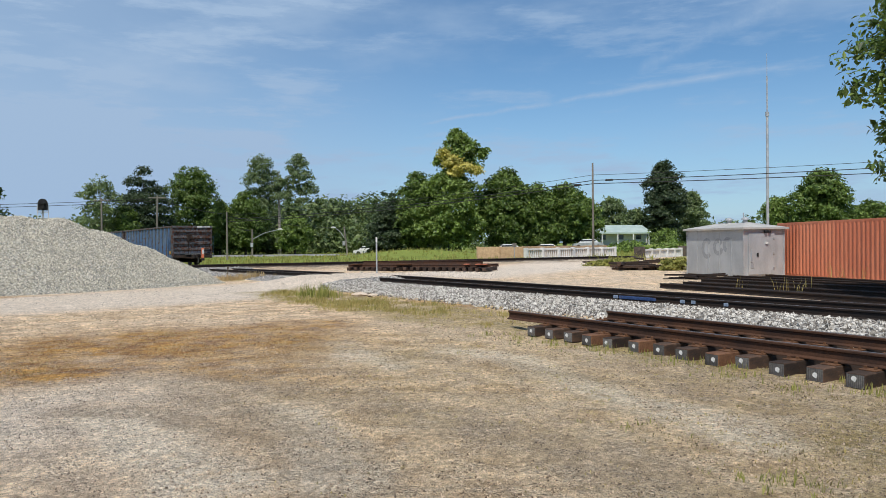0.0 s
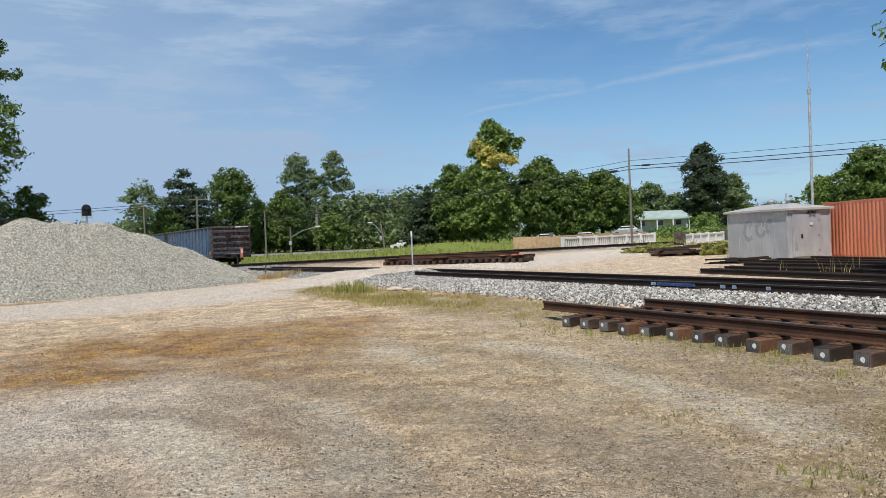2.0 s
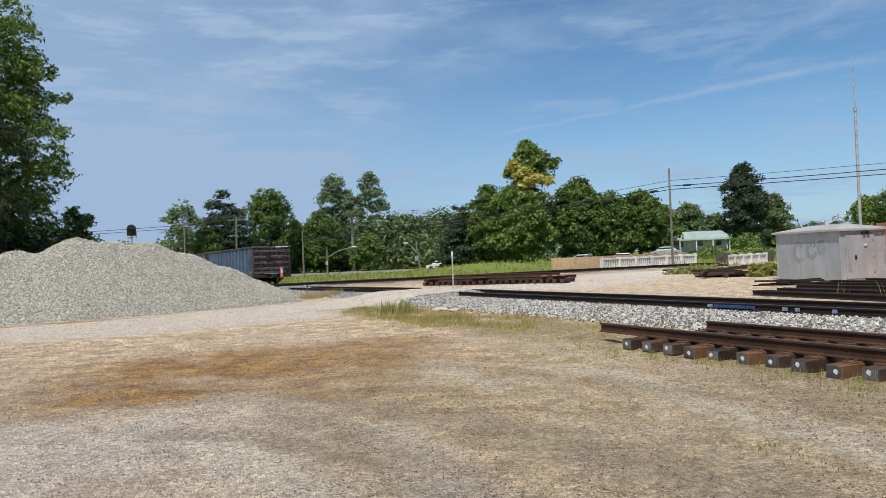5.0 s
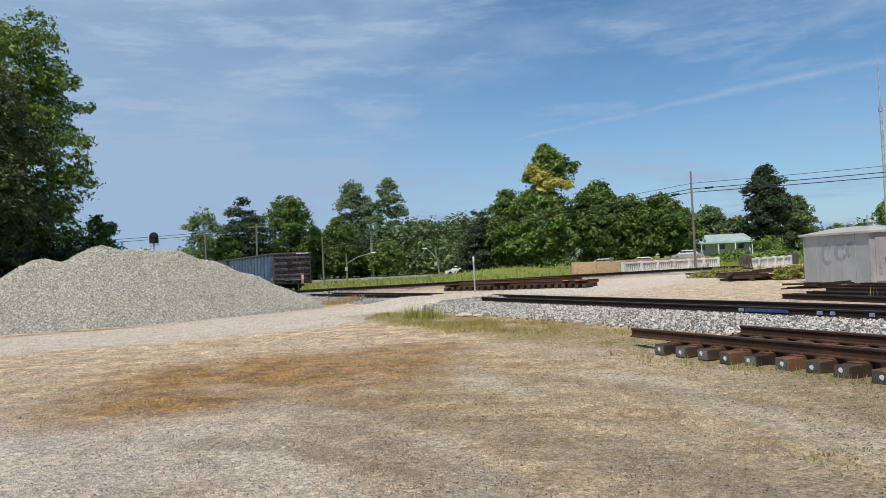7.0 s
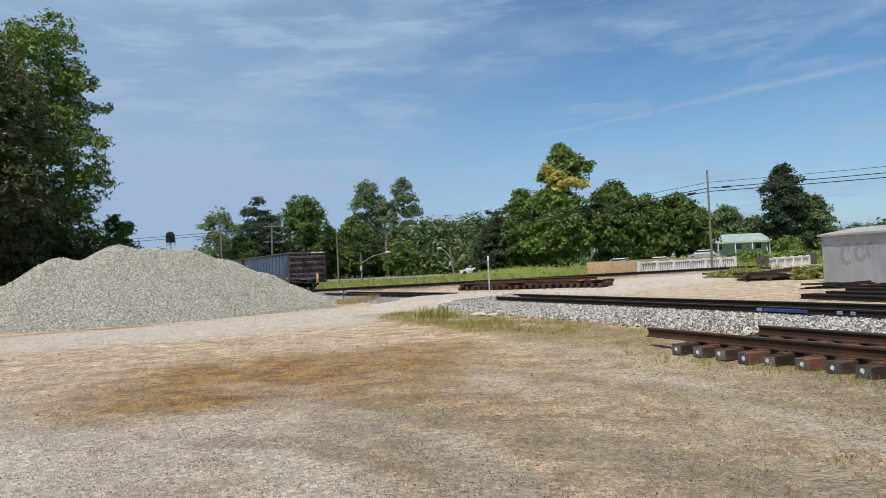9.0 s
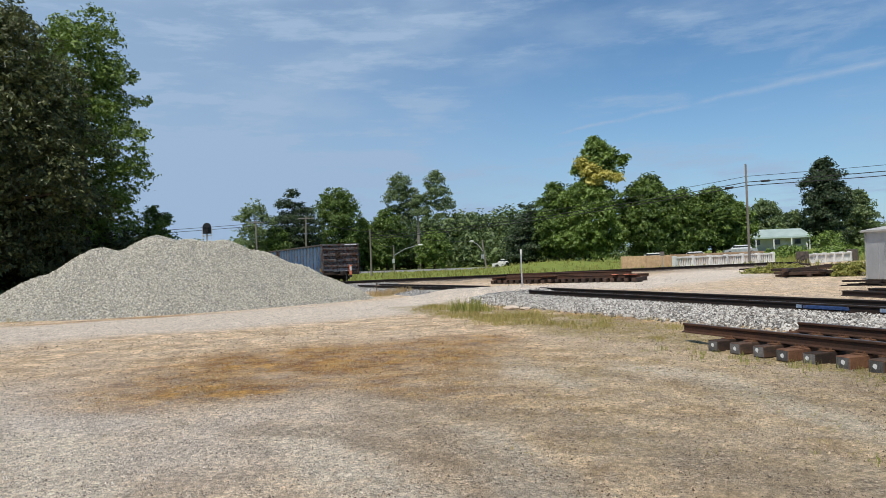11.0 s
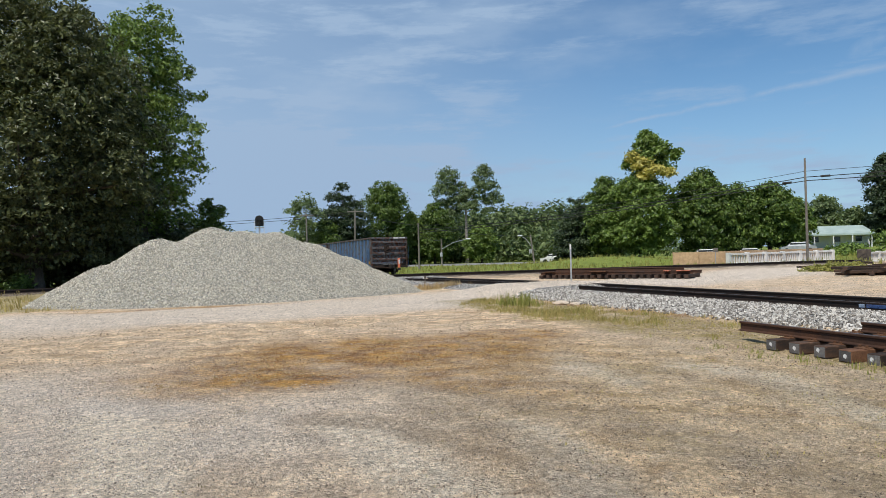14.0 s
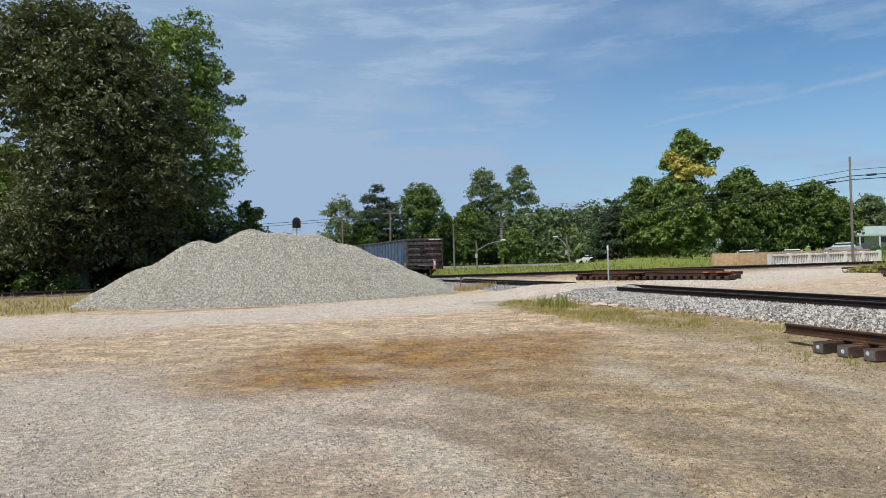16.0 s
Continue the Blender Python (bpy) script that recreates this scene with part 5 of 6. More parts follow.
utility_pole(6.75, 67.9, 9.05, (), "tall grey wooden utility pole beside the bridge railing", 0.115)
utility_pole(-46.8, 89.1, 8.3, ((8.0, 1.1, 20),), "grey wooden utility pole with crossarm among trees", 0.16, (0.2, 0))
utility_pole(-58.6, 96.2, 8.6, ((8.3, 1.1, 20),), "grey wooden utility pole with crossarm among trees", 0.16)
utility_pole(-35.0, 83.6, 5.8, (), "short grey wooden utility pole at the lawn", 0.13)


def street_lamp(x, y, top, reach, label, lean=0.0):
    z = ground_z(x, y)
    th = thing("street_lamp", pose(x, y, z), label, "street lamp", "street lamps")
    bm = bmesh.new()
    tube(bm, [(lean * t, 0, (top - z) * t) for t in (0, 0.5, 1)], [0.15, 0.13, 0.11], 9)
    part("shaft", bm, "polewood", th)
    h = top - z
    bm = bmesh.new()
    tube(bm, [(lean, 0, h * 0.62), (lean + reach[0] * 0.45, reach[1] * 0.45, h * 0.85), (lean + reach[0], reach[1], h * 0.97)], [0.06, 0.055, 0.05], 7)
    part("arm", bm, "galv", th)
    bm = bmesh.new()
    bmesh.ops.create_uvsphere(bm, u_segments=12, v_segments=8, radius=0.5, matrix=Matrix.LocRotScale((lean + reach[0] * 1.04, reach[1] * 1.04, h * 0.97), None, (0.85, 0.42, 0.28)))
    part("lamp_head", bm, "white", th)
    part("control_box", boxes((lean - 0.2, lean + 0.2, -0.25, -0.1, h * 0.35, h * 0.5), bevel=0.02), "galv", th)


street_lamp(-40.1, 105.2, 4.2, (4.4, -0.6), "pale street lamp with long curved arm beside the road")
street_lamp(-46.7, 102.5, 4.1, (-1.9, -0.9), "grey street lamp with short arm beside the road")
street_lamp(-26.5, 109.4, 4.5, (-1.5, -0.4), "leaning pale street lamp beside the road", -0.5)


def wire(name, pts, r, label, sag=0.0, parent=None):
    a, b = Vector(pts[0]), Vector(pts[-1])
    line = [a + (b - a) * t - Vector((0, 0, sag * 4 * t * (1 - t))) for t in [i / 16 for i in range(17)]]
    ob = part(name, tube(bmesh.new(), line, [r] * 17, 5), "wire")
    return tagged(ob, label, "cable", "overhead cables")


P0 = Vector((6.75, 67.9, 0))
for z, za, zb, r in ((7.95, 8.5, 7.6, 0.02), (7.45, 8.0, 7.1, 0.035), (7.15, 7.5, 6.8, 0.035)):
    wire("power_cable", [(6.75, 67.9, z), (48.0, 56.0, za)], r, "sagging dark cable from the utility pole", 0.25)
    wire("power_cable", [(6.75, 67.9, z), (-35.0, 83.6, zb - 2.2)], r, "sagging dark cable from the utility pole", 0.5)
for z, x in ((7.45, 8.2), (7.12, 5.4)):
    ob = part("cable_splice", rods(((-0.34, 0.1, 0), (0.34, -0.1, 0), 0.09), seg=10), "wire")
    ob.matrix_basis = pose(x, 67.9 - (x - 6.75) * 0.29 if x > 6.75 else 68.4, z - 0.02)
    tagged(ob, "black splice case hanging on a cable", "splice case", "cable splices")
for x0, y0, z0_, x1, y1, z1_ in ((-46.6, 89.1, 7.9, -35.0, 83.6, 5.5), (-46.6, 89.1, 7.9, -78, 70, 6.4), (-46.6, 89.1, 7.6, -78, 70, 6.0), (-35.0, 83.6, 5.3, -26.7, 109, 4.2), (-40, 105, 4.0, -35, 83.6, 4.4)):
    wire("power_cable", [(x0, y0, z0_), (x1, y1, z1_)], 0.03, "thin dark cable strung between poles", 0.3)


def build_mast():
    x, y = 23.4, 71.4
    z = ground_z(x, y)
    th = thing("radio_mast", pose(x, y, z), "tall thin grey steel radio mast", "mast")
    part("lower_tube", rods(((0, 0, 0), (0, 0, 13.6), 0.13, 0.11), seg=10), "galv", th)
    part("upper_tube", rods(((0, 0, 13.6), (0, 0, 17.2), 0.07, 0.06), seg=8), "galv", th)
    part("antenna", rods(((0, 0, 17.2), (0, 0, 19.4), 0.03, 0.02), seg=6), "galv", th)
    part("collar", rods(((0, 0, 13.4), (0, 0, 13.8), 0.17), seg=10), "galv", th)


build_mast()


def build_signal():
    x, y = -34.85, 49.7
    z = ground_z(x, y)
    th = thing("railway_signal", pose(x, y, z, 0, 0, 35), "railway signal with black hooded round target and ladder cage", "signal")
    part("mast", rods(((0, 0, 0), (0, 0, 4.6), 0.07), seg=10), "galv", th)
    bm = bmesh.new()
    hgt = 5.2 - z
    bmesh.ops.create_cone(bm, cap_ends=True, segments=20, radius1=0.33, radius2=0.33, depth=0.06, matrix=pose(0, -0.12, hgt - 0.22, 90, 0, 0))
    box(bm, -0.33, 0.33, -0.15, -0.09, hgt - 0.75, hgt - 0.22)
    part("target", bm, "black", th)
    for zz in (hgt - 0.2, hgt - 0.48):
        bm = bmesh.new()
        bmesh.ops.create_cone(bm, cap_ends=True, segments=14, radius1=0.11, radius2=0.1, depth=0.2, matrix=pose(0, -0.24, zz, 90, 0, 0))
        part("lens_hood", bm, "black", th)
    bm = bmesh.new()
    for sx in (-0.36, 0.36):
        for sy in (-0.05, 0.6):
            rod(bm, (sx, sy, hgt - 2.2), (sx, sy, hgt - 0.35), 0.022, seg=6)
    for zz in (hgt - 2.2, hgt - 1.3, hgt - 0.85, hgt - 0.4):
        for a_, b_ in (((-0.36, -0.05), (0.36, -0.05)), ((-0.36, 0.6), (0.36, 0.6)), ((-0.36, -0.05), (-0.36, 0.6)), ((0.36, -0.05), (0.36, 0.6))):
            rod(bm, (*a_, zz), (*b_, zz), 0.02, seg=6)
    part("guard_cage", bm, "concrete", th, "white tubular ladder cage")
    bm = bmesh.new()
    for sx in (-0.2, 0.2):
        rod(bm, (sx, 0.55, 0), (sx, 0.35, hgt - 1.3), 0.02, seg=6)
    for i in range(10):
        t = i / 10
        rod(bm, (-0.2, 0.55 - 0.2 * t, (hgt - 1.3) * t + 0.15), (0.2, 0.55 - 0.2 * t, (hgt - 1.3) * t + 0.15), 0.015, seg=6)
    part("ladder", bm, "galv", th)


build_signal()


# ---------------------------------------------------------------- buildings far off
def house(name, x, y, yaw, L, W, H, rise, wall, roof, label, porch=False):
    z = ground_z(x, y) if math.hypot(x, y) < 130 else 0.1
    th = thing(name, pose(x, y, z, 0, 0, yaw), label, "house")
    part("wall", boxes((-L / 2, L / 2, -W / 2, W / 2, -0.4, H)), wall, th)
    for e in (-1, 1):
        bm = bmesh.new()
        a = [bm.verts.new((e * L / 2, p, q)) for p, q in ((-W / 2, H), (W / 2, H), (0, H + rise))]
        b = [bm.verts.new((e * (L / 2 - 0.2), p, q)) for p, q in ((-W / 2, H), (W / 2, H), (0, H + rise))]
        bm.faces.new(a)
        bm.faces.new(b[::-1])
        for i in range(3):
            bm.faces.new((a[i], b[i], b[(i + 1) % 3], a[(i + 1) % 3]))
        bmesh.ops.recalc_face_normals(bm, faces=bm.faces)
        part("gable", bm, wall, th)
    o, sl = 0.5, rise / (W / 2)
    for sy in (-1, 1):
        bm = bmesh.new()
        lo = [bm.verts.new(p) for p in ((-L / 2 - o, sy * (W / 2 + o), H - o * sl), (L / 2 + o, sy * (W / 2 + o), H - o * sl), (L / 2 + o, 0, H + rise), (-L / 2 - o, 0, H + rise))]
        hi = [bm.verts.new(v.co + Vector((0, 0, 0.14))) for v in lo]
        bm.faces.new(lo)
        bm.faces.new(hi[::-1])
        for i in range(4):
            bm.faces.new((lo[i], hi[i], hi[(i + 1) % 4], lo[(i + 1) % 4]))
        bmesh.ops.recalc_face_normals(bm, faces=bm.faces)
        part("roof", bm, roof, th)
    n = max(2, int(L / 2.6))
    for i in range(n):
        xx = -L / 2 + L * (i + 0.5) / n
        win = part("window", boxes((xx - 0.5, xx + 0.5, -W / 2 - 0.03, -W / 2 + 0.02, H * 0.4, H * 0.82)), "siding", th)
        part("pane", boxes((xx - 0.43, xx + 0.43, -W / 2 - 0.045, -W / 2 - 0.032, H * 0.43, H * 0.79)), "glass", win)
    if porch:
        part("porch_roof", boxes((-L * 0.45, L * 0.45, -W / 2 - 2.2, -W / 2 - 0.05, H * 0.86, H * 0.93)), roof, th)
        for i in range(4):
            xx = -L * 0.43 + L * 0.86 * i / 3
            part("porch_post", boxes((xx - 0.07, xx + 0.07, -W / 2 - 2.15, -W / 2 - 2.0, 0, H * 0.86)), "siding", th)
    return th


house("pavilion", 14.6, 116, 12, 8.4, 7.0, 2.0, 1.0, "siding", "roof_green", "white building with pale green roof and open porch", True)
house("house", -56.5, 117.5, 24, 6.5, 6.0, 2.6, 1.6, "brown_siding", "grey_roof", "dark brown house under trees with a porch", True)
house("house", 0.8, 112, 8, 7.0, 5.0, 2.0, 0.9, "siding", "grey_roof", "low white house half hidden under maples")


def parked_car(x, y, yaw, paint, label):
    th = thing("parked_car", pose(x, y, ground_z(x, y), 0, 0, yaw), label, "car", "parked cars")
    bm = bmesh.new()
    prof = [(-2.1, 0.3), (-2.15, 0.75), (-1.3, 0.9), (-0.7, 1.4), (0.9, 1.42), (1.5, 0.95), (2.1, 0.85), (2.15, 0.35)]
    a = [bm.verts.new((p, -0.85 if q < 1.2 else -0.7, q)) for p, q in prof]
    b = [bm.verts.new((p, 0.85 if q < 1.2 else 0.7, q)) for p, q in prof]
    for i in range(len(prof)):
        j = (i + 1) % len(prof)
        bm.faces.new((a[i], a[j], b[j], b[i]))
    bm.faces.new(a[::-1])
    bm.faces.new(b)
    bmesh.ops.recalc_face_normals(bm, faces=bm.faces)
    part("body", bm, paint, th)
    part("side_glass", boxes((-0.95, 1.05, -0.80, -0.74, 0.98, 1.3)), "glass", th)
    for xx in (-1.35, 1.35):
        for yy in (-0.82, 0.82):
            part("wheel", rods(((xx, yy - 0.1, 0.32), (xx, yy + 0.1, 0.32), 0.32), seg=16), "black", th)


parked_car(-23.4, 109.6, 10, "white", "white car parked on the road behind the lawn")
parked_car(-1.6, 99.5, 5, "white", "white car parked under the maple trees")
parked_car(3.6, 100.5, 0, "siding", "pale car parked under the maple trees")
parked_car(9.5, 103.5, 0, "galv", "grey car parked beyond the bridge railing")


def build_road():
    pts = [(-70, 104), (-50, 109), (-35, 112.5), (-20, 114), (0, 116.5)]
    bm = bmesh.new()
    rows = []
    for i, p in enumerate(pts):
        a, b = Vector(pts[max(0, i - 1)]), Vector(pts[min(len(pts) - 1, i + 1)])
        n = (b - a).normalized()
        s = Vector((-n.y, n.x))
        rows.append([bm.verts.new((p[0] + s.x * o, p[1] + s.y * o, 0.24 - abs(o) * 0.02)) for o in (-3.2, -1, 1, 3.2)])
        rows[-1].insert(0, bm.verts.new((p[0] - s.x * 4.5, p[1] - s.y * 4.5, 0.0)))
        rows[-1].append(bm.verts.new((p[0] + s.x * 4.5, p[1] + s.y * 4.5, 0.0)))
    for a, b in zip(rows, rows[1:]):
        for j in range(5):
            bm.faces.new((a[j], b[j], b[j + 1], a[j + 1]))
    bmesh.ops.recalc_face_normals(bm, faces=bm.faces)
    tagged(part("road", bm, "asphalt"), "pale old asphalt road behind the lawn", "road", "", "structure")


build_road()


# ---------------------------------------------------------------- trees
def leaf_cloud(rng, lobes, n, size, gap=0.32, seed=0.0, droop=0.25):
    """Leaf sprays in small clumps on the outer shells of a set of lobes (x, y, z, rx, rz), with gaps."""
    lob = np.array(lobes, float)
    wts = lob[:, 3] ** 2 * (lob[:, 4] / lob[:, 3]) ** 0.5
    wts = wts / wts.sum()
    per = 14
    m = max(8, int(n / per * 1.5))
    pick = rng.choice(len(lob), m, p=wts)
    d = rng.normal(size=(m, 3))
    d /= np.linalg.norm(d, axis=1, keepdims=True)
    d[:, 2] = np.where(d[:, 2] < -0.5, -d[:, 2] * rng.random(m), d[:, 2])
    rad = 0.55 + 0.58 * rng.random(m) ** 0.7
    L = lob[pick]
    ext = np.stack([L[:, 3], L[:, 3], L[:, 4]], -1)
    c = L[:, :3] + d * rad[:, None] * ext
    f = 0.9 / max(0.5, float(np.median(lob[:, 3])) * 0.6)
    k1 = np.array([noise.noise((a * f + seed, b_ * f, z_ * f * 1.3)) for a, b_, z_ in c])
    keep = k1 > -gap + 0.3 * (rng.random(m) - 0.3)
    c, d, L = c[keep], d[keep], L[keep]
    idx = np.repeat(np.arange(len(c)), per)
    idx = idx[rng.random(len(idx)) < min(1.0, n / max(1, len(idx)))]
    m = len(idx)
    clump = size * rng.uniform(0.8, 1.7, len(c))
    p = c[idx] + np.clip(rng.normal(size=(m, 3)), -1.5, 1.5) * clump[idx][:, None] * np.array([1, 1, 0.62])
    nrm = d[idx] * 0.7 + rng.normal(size=(m, 3)) * 0.6 + np.array([0, 0, 0.55])
    nrm /= np.linalg.norm(nrm, axis=1, keepdims=True)
    t = np.cross(nrm, rng.normal(size=(m, 3)))
    t /= np.linalg.norm(t, axis=1, keepdims=True)
    b = np.cross(nrm, t)
    s = (size * rng.uniform(0.5, 1.25, m))[:, None]
    tip = t * s
    wid = b * s * rng.uniform(0.35, 0.6, m)[:, None]
    dr = np.array([0, 0, -1]) * s * droop
    v = np.stack([p - tip, p + wid + nrm * s * 0.12, p + tip + dr, p - wid + nrm * s * 0.12], 1)
    i = 4 * np.arange(m)[:, None]
    return v.reshape(-1, 3), (np.array([[0, 1, 2, 3]]) + i)


def crown(name, rng, lobes, n, size, material, parent, gap=0.32, label="", seed=0.0):
    v, f = leaf_cloud(rng, lobes, n, size, gap, seed)
    me = bpy.data.meshes.new(name)
    me.from_pydata(v.tolist(), [], f.tolist())
    me.update()
    ob = add_mat(new(name, me), material)
    ob.parent = parent
    if label:
        ob["label"] = label
    return ob


def limbs(rng, h0, lobes, r0, bark, parent, lean=(0.0, 0.0), count=None):
    """A tapered trunk and limbs that reach into the lobes."""
    top = max(l[2] for l in lobes)
    cx, cy = lean
    bm = bmesh.new()
    trunk = [(0, 0, -0.3), (cx * 0.1, cy * 0.1, h0 * 0.5), (cx * 0.3, cy * 0.3, h0), (cx * 0.7, cy * 0.7, h0 + (top - h0) * 0.5), (cx, cy, h0 + (top - h0) * 0.85)]
    tube(bm, trunk, [r0 * 1.35, r0, r0 * 0.85, r0 * 0.5, r0 * 0.18], 9)
    part("trunk", bm, bark, parent)
    for l in lobes[:count] if count else lobes:
        t = rng.uniform(0.15, 0.75)
        z = h0 + (top - h0) * t * 0.6
        z = min(z, max(h0, l[2] - 0.3))
        s = Vector((cx * t, cy * t, z))
        e = Vector((l[0], l[1], l[2] + l[4] * 0.3))
        mid = s.lerp(e, 0.5) + Vector((rng.uniform(-0.3, 0.3), rng.uniform(-0.3, 0.3), rng.uniform(-0.1, 0.4)))
        bm = bmesh.new()
        tube(bm, [s, mid, e], [r0 * 0.42, r0 * 0.26, r0 * 0.08], 6)
        part("limb", bm, bark, parent)


def round_lobes(rng, r, z0, z1, n, flat=0.8, taper=0.78):
    """Lobes that fill an egg-shaped crown between two heights: an outer shell of many, and a core."""
    out = []
    n2 = int(n * 2.4)
    for i in range(n2):
        t = (i + 0.5) / n2
        env = r * min(1.0, 0.62 + 1.5 * t) * (1 - max(0.0, (t - 0.45) / 0.55) ** 2.2 * taper)
        a = i * 2.39996 + rng.uniform(-0.5, 0.5)
        lr = r * rng.uniform(0.20, 0.36) * (1.0 if t < 0.8 else 0.85)
        k_ = max(0.0, env * rng.uniform(0.78, 1.06) - lr)
        lz = lr * flat * rng.uniform(0.75, 1.1)
        z = z0 + lz * 0.5 + (z1 - z0 - lz * 1.4) * t + rng.uniform(-0.3, 0.3) * lz
        out.append((k_ * math.cos(a), k_ * math.sin(a), z, lr, lz))
    for i in range(4):
        t = 0.2 + 0.18 * i
        out.append((rng.uniform(-0.1, 0.1) * r, rng.uniform(-0.1, 0.1) * r, z0 + (z1 - z0) * t, r * 0.5, (z1 - z0) * 0.16))
    return out


def tree(x, y, top, r, low, n, size, leaf, label, bark="bark", lobes=None, nl=13, gap=0.32, seed=1, trunk=0.22, flat=0.8, limb_count=8, taper=0.78):
    g = ground_z(x, y) if math.hypot(x, y) < 130 else 0.1 + 1.1 * smooth(82, 104, y) * smooth(4, 14, x)
    th = thing("tree", pose(x, y, g, 0, 0, 0), label, "tree", "trees")
    rng = np.random.default_rng(seed)
    rr = random.Random(seed)
    lobes = lobes or round_lobes(rr, r, low - g, top - g, nl, flat, taper)
    limbs(rr, max(0.8, (low - g) * 0.8 + 0.6), lobes, trunk, bark, th, count=limb_count)
    fine = 0.82 if y > 95 else 1.0
    crown("crown", rng, lobes, int(n / fine ** 1.6), size * fine, leaf, th, gap, "", seed * 1.7)
    return th, lobes, rng


def conifer(x, y, top, r, low, n, size, leaf, label, seed, trunk=0.2, layers=9):
    g = ground_z(x, y)
    rr = random.Random(seed)
    lobes = []
    for i in range(layers):
        t = i / (layers - 1)
        z = (low - g) + (top - g - low + g) * t * 0.95
        env = r * (1 - 0.62 * t ** 2.2) * rr.uniform(0.85, 1.1)
        for j in range(6 if t < 0.75 else 3):
            a = rr.uniform(0, 6.28)
            lobes.append((env * 0.55 * math.cos(a), env * 0.55 * math.sin(a), z + rr.uniform(-0.2, 0.2), max(0.45, env * 0.55), max(0.3, (top - low) / layers * 0.62)))
    return tree(x, y, top, r, low, n, size, leaf, label, "bark", lobes, gap=0.5, seed=seed, trunk=trunk, limb_count=10)


# far left group across the road
tree(-61.9, 101.3, 12.6, 3.7, 3.0, 5200, 0.28, "leaf_grey", "slender pale tree with sparse open crown", "bark_pale", nl=12, gap=0.05, seed=21, trunk=0.2)
tree(-59.3, 104.0, 8.0, 3.0, 0.6, 5200, 0.28, "leaf_mid", "low bushy green tree", nl=9, seed=22)
conifer(-58.6, 107.8, 13.8, 4.4, 1.6, 22000, 0.26, "leaf_pine", "tall dark pine with layered branches", 23)
tree(-54.6, 116.5, 15.0, 5.3, 1.5, 19000, 0.28, "leaf_mid", "dense rounded green tree near a house", nl=27, seed=24, gap=0.42, taper=0.55)
th_, _, rng_ = tree(-43.8, 128.5, 18.0, 4.6, 9.5, 14000, 0.26, "leaf_grey", "tall forked tree with two open crowns", "bark_pale",
                    [(-3.2, -1.0, 16.0, 2.0, 1.9), (-3.9, -1.0, 13.4, 2.5, 1.9), (-2.2, 0, 11.6, 2.1, 1.4), (-1.7, 0, 14.2, 1.6, 1.4), (-4.6, -0.6, 11.0, 1.6, 1.2),
                     (3.2, 1.4, 16.6, 1.7, 1.6), (3.6, 1.5, 14.0, 2.2, 1.9), (4.8, 1.8, 11.6, 1.8, 1.4), (2.3, 1.2, 12.0, 1.5, 1.3), (4.0, 1.6, 9.6, 1.3, 1.0), (1.9, 1.0, 15.2, 1.0, 0.9), (0.2, 0.3, 12.8, 1.7, 1.2), (0.3, 0.2, 10.4, 2.2, 1.3), (-3.2, 0, 9.4, 2.2, 1.4)], gap=0.2, seed=25, trunk=0.28)
tree(-48.3, 123.5, 11.4, 4.7, 0.6, 12400, 0.30, "leaf_mid", "broad green tree below the tall forked tree", nl=14, seed=26, gap=0.42)
tree(-52.3, 121.9, 9.6, 3.4, 0.5, 7200, 0.30, "leaf_mid", "green tree beside the road", nl=11, seed=27, gap=0.42)
tree(-39.0, 122.5, 7.0, 3.6, 0.4, 7200, 0.30, "leaf_light", "light green bushy tree behind the street lamp", nl=10, seed=28, gap=0.4)
conifer(-18.6, 102.8, 9.1, 3.6, 0.6, 12000, 0.26, "leaf_pine", "dark spreading spruce behind the mound", 29, layers=8)
# yellowing tree and the maples
th_, _, rng_ = tree(-9.6, 100.0, 12.6, 6.0, 0.9, 23000, 0.29, "leaf_light", "big light green maple with a yellowing top", nl=20, seed=30, gap=0.34, trunk=0.4)
crown("upper_crown", rng_, [(1.2, 0.2, 13.2, 1.9, 1.5), (0.1, 0.0, 14.3, 1.3, 1.2), (2.5, 0.1, 14.6, 1.5, 1.0), (1.2, 0, 15.7, 1.5, 1.0), (1.0, 0, 16.4, 0.9, 0.7), (3.7, 0.4, 13.6, 1.1, 0.6), (4.6, 0.3, 14.1, 0.6, 0.4), (-1.2, 0.1, 12.6, 1.0, 0.9), (3.0, 0, 12.0, 1.3, 0.9)], 6500, 0.27, "leaf_light", th_, 0.2, "", 5.0)
crown("yellow_crown", rng_, [(0.7, -1.9, 12.3, 1.2, 1.0), (2.2, -2.0, 11.6, 1.3, 0.7), (1.0, -1.9, 11.0, 1.2, 0.7), (-0.6, -1.4, 13.5, 0.8, 0.8), (3.6, -1.7, 11.3, 0.8, 0.6)], 3600, 0.25, "leaf_yellow", th_, 0.15, "yellowing patch of leaves", 6.0)
tree(-14.4, 101.6, 11.9, 3.6, 0.6, 13000, 0.29, "leaf_mid", "dark green maple behind the mound", nl=14, seed=31, gap=0.45)
tree(-2.0, 103.3, 12.4, 5.0, 0.8, 19000, 0.29, "leaf_mid", "dense dark green maple", nl=18, seed=32, gap=0.45, trunk=0.35)
tree(2.4, 104.3, 10.4, 4.0, 0.7, 13000, 0.29, "leaf_mid", "dense green maple beside others", nl=14, seed=33, gap=0.42)
tree(6.4, 105.1, 10.3, 4.4, 1.6, 14000, 0.29, "leaf_mid", "spreading green maple above parked cars", nl=14, seed=34, gap=0.36, trunk=0.3)
tree(9.4, 106.5, 8.2, 3.0, 1.2, 7200, 0.29, "leaf_light", "green maple at the end of the row", nl=10, seed=35, gap=0.36)
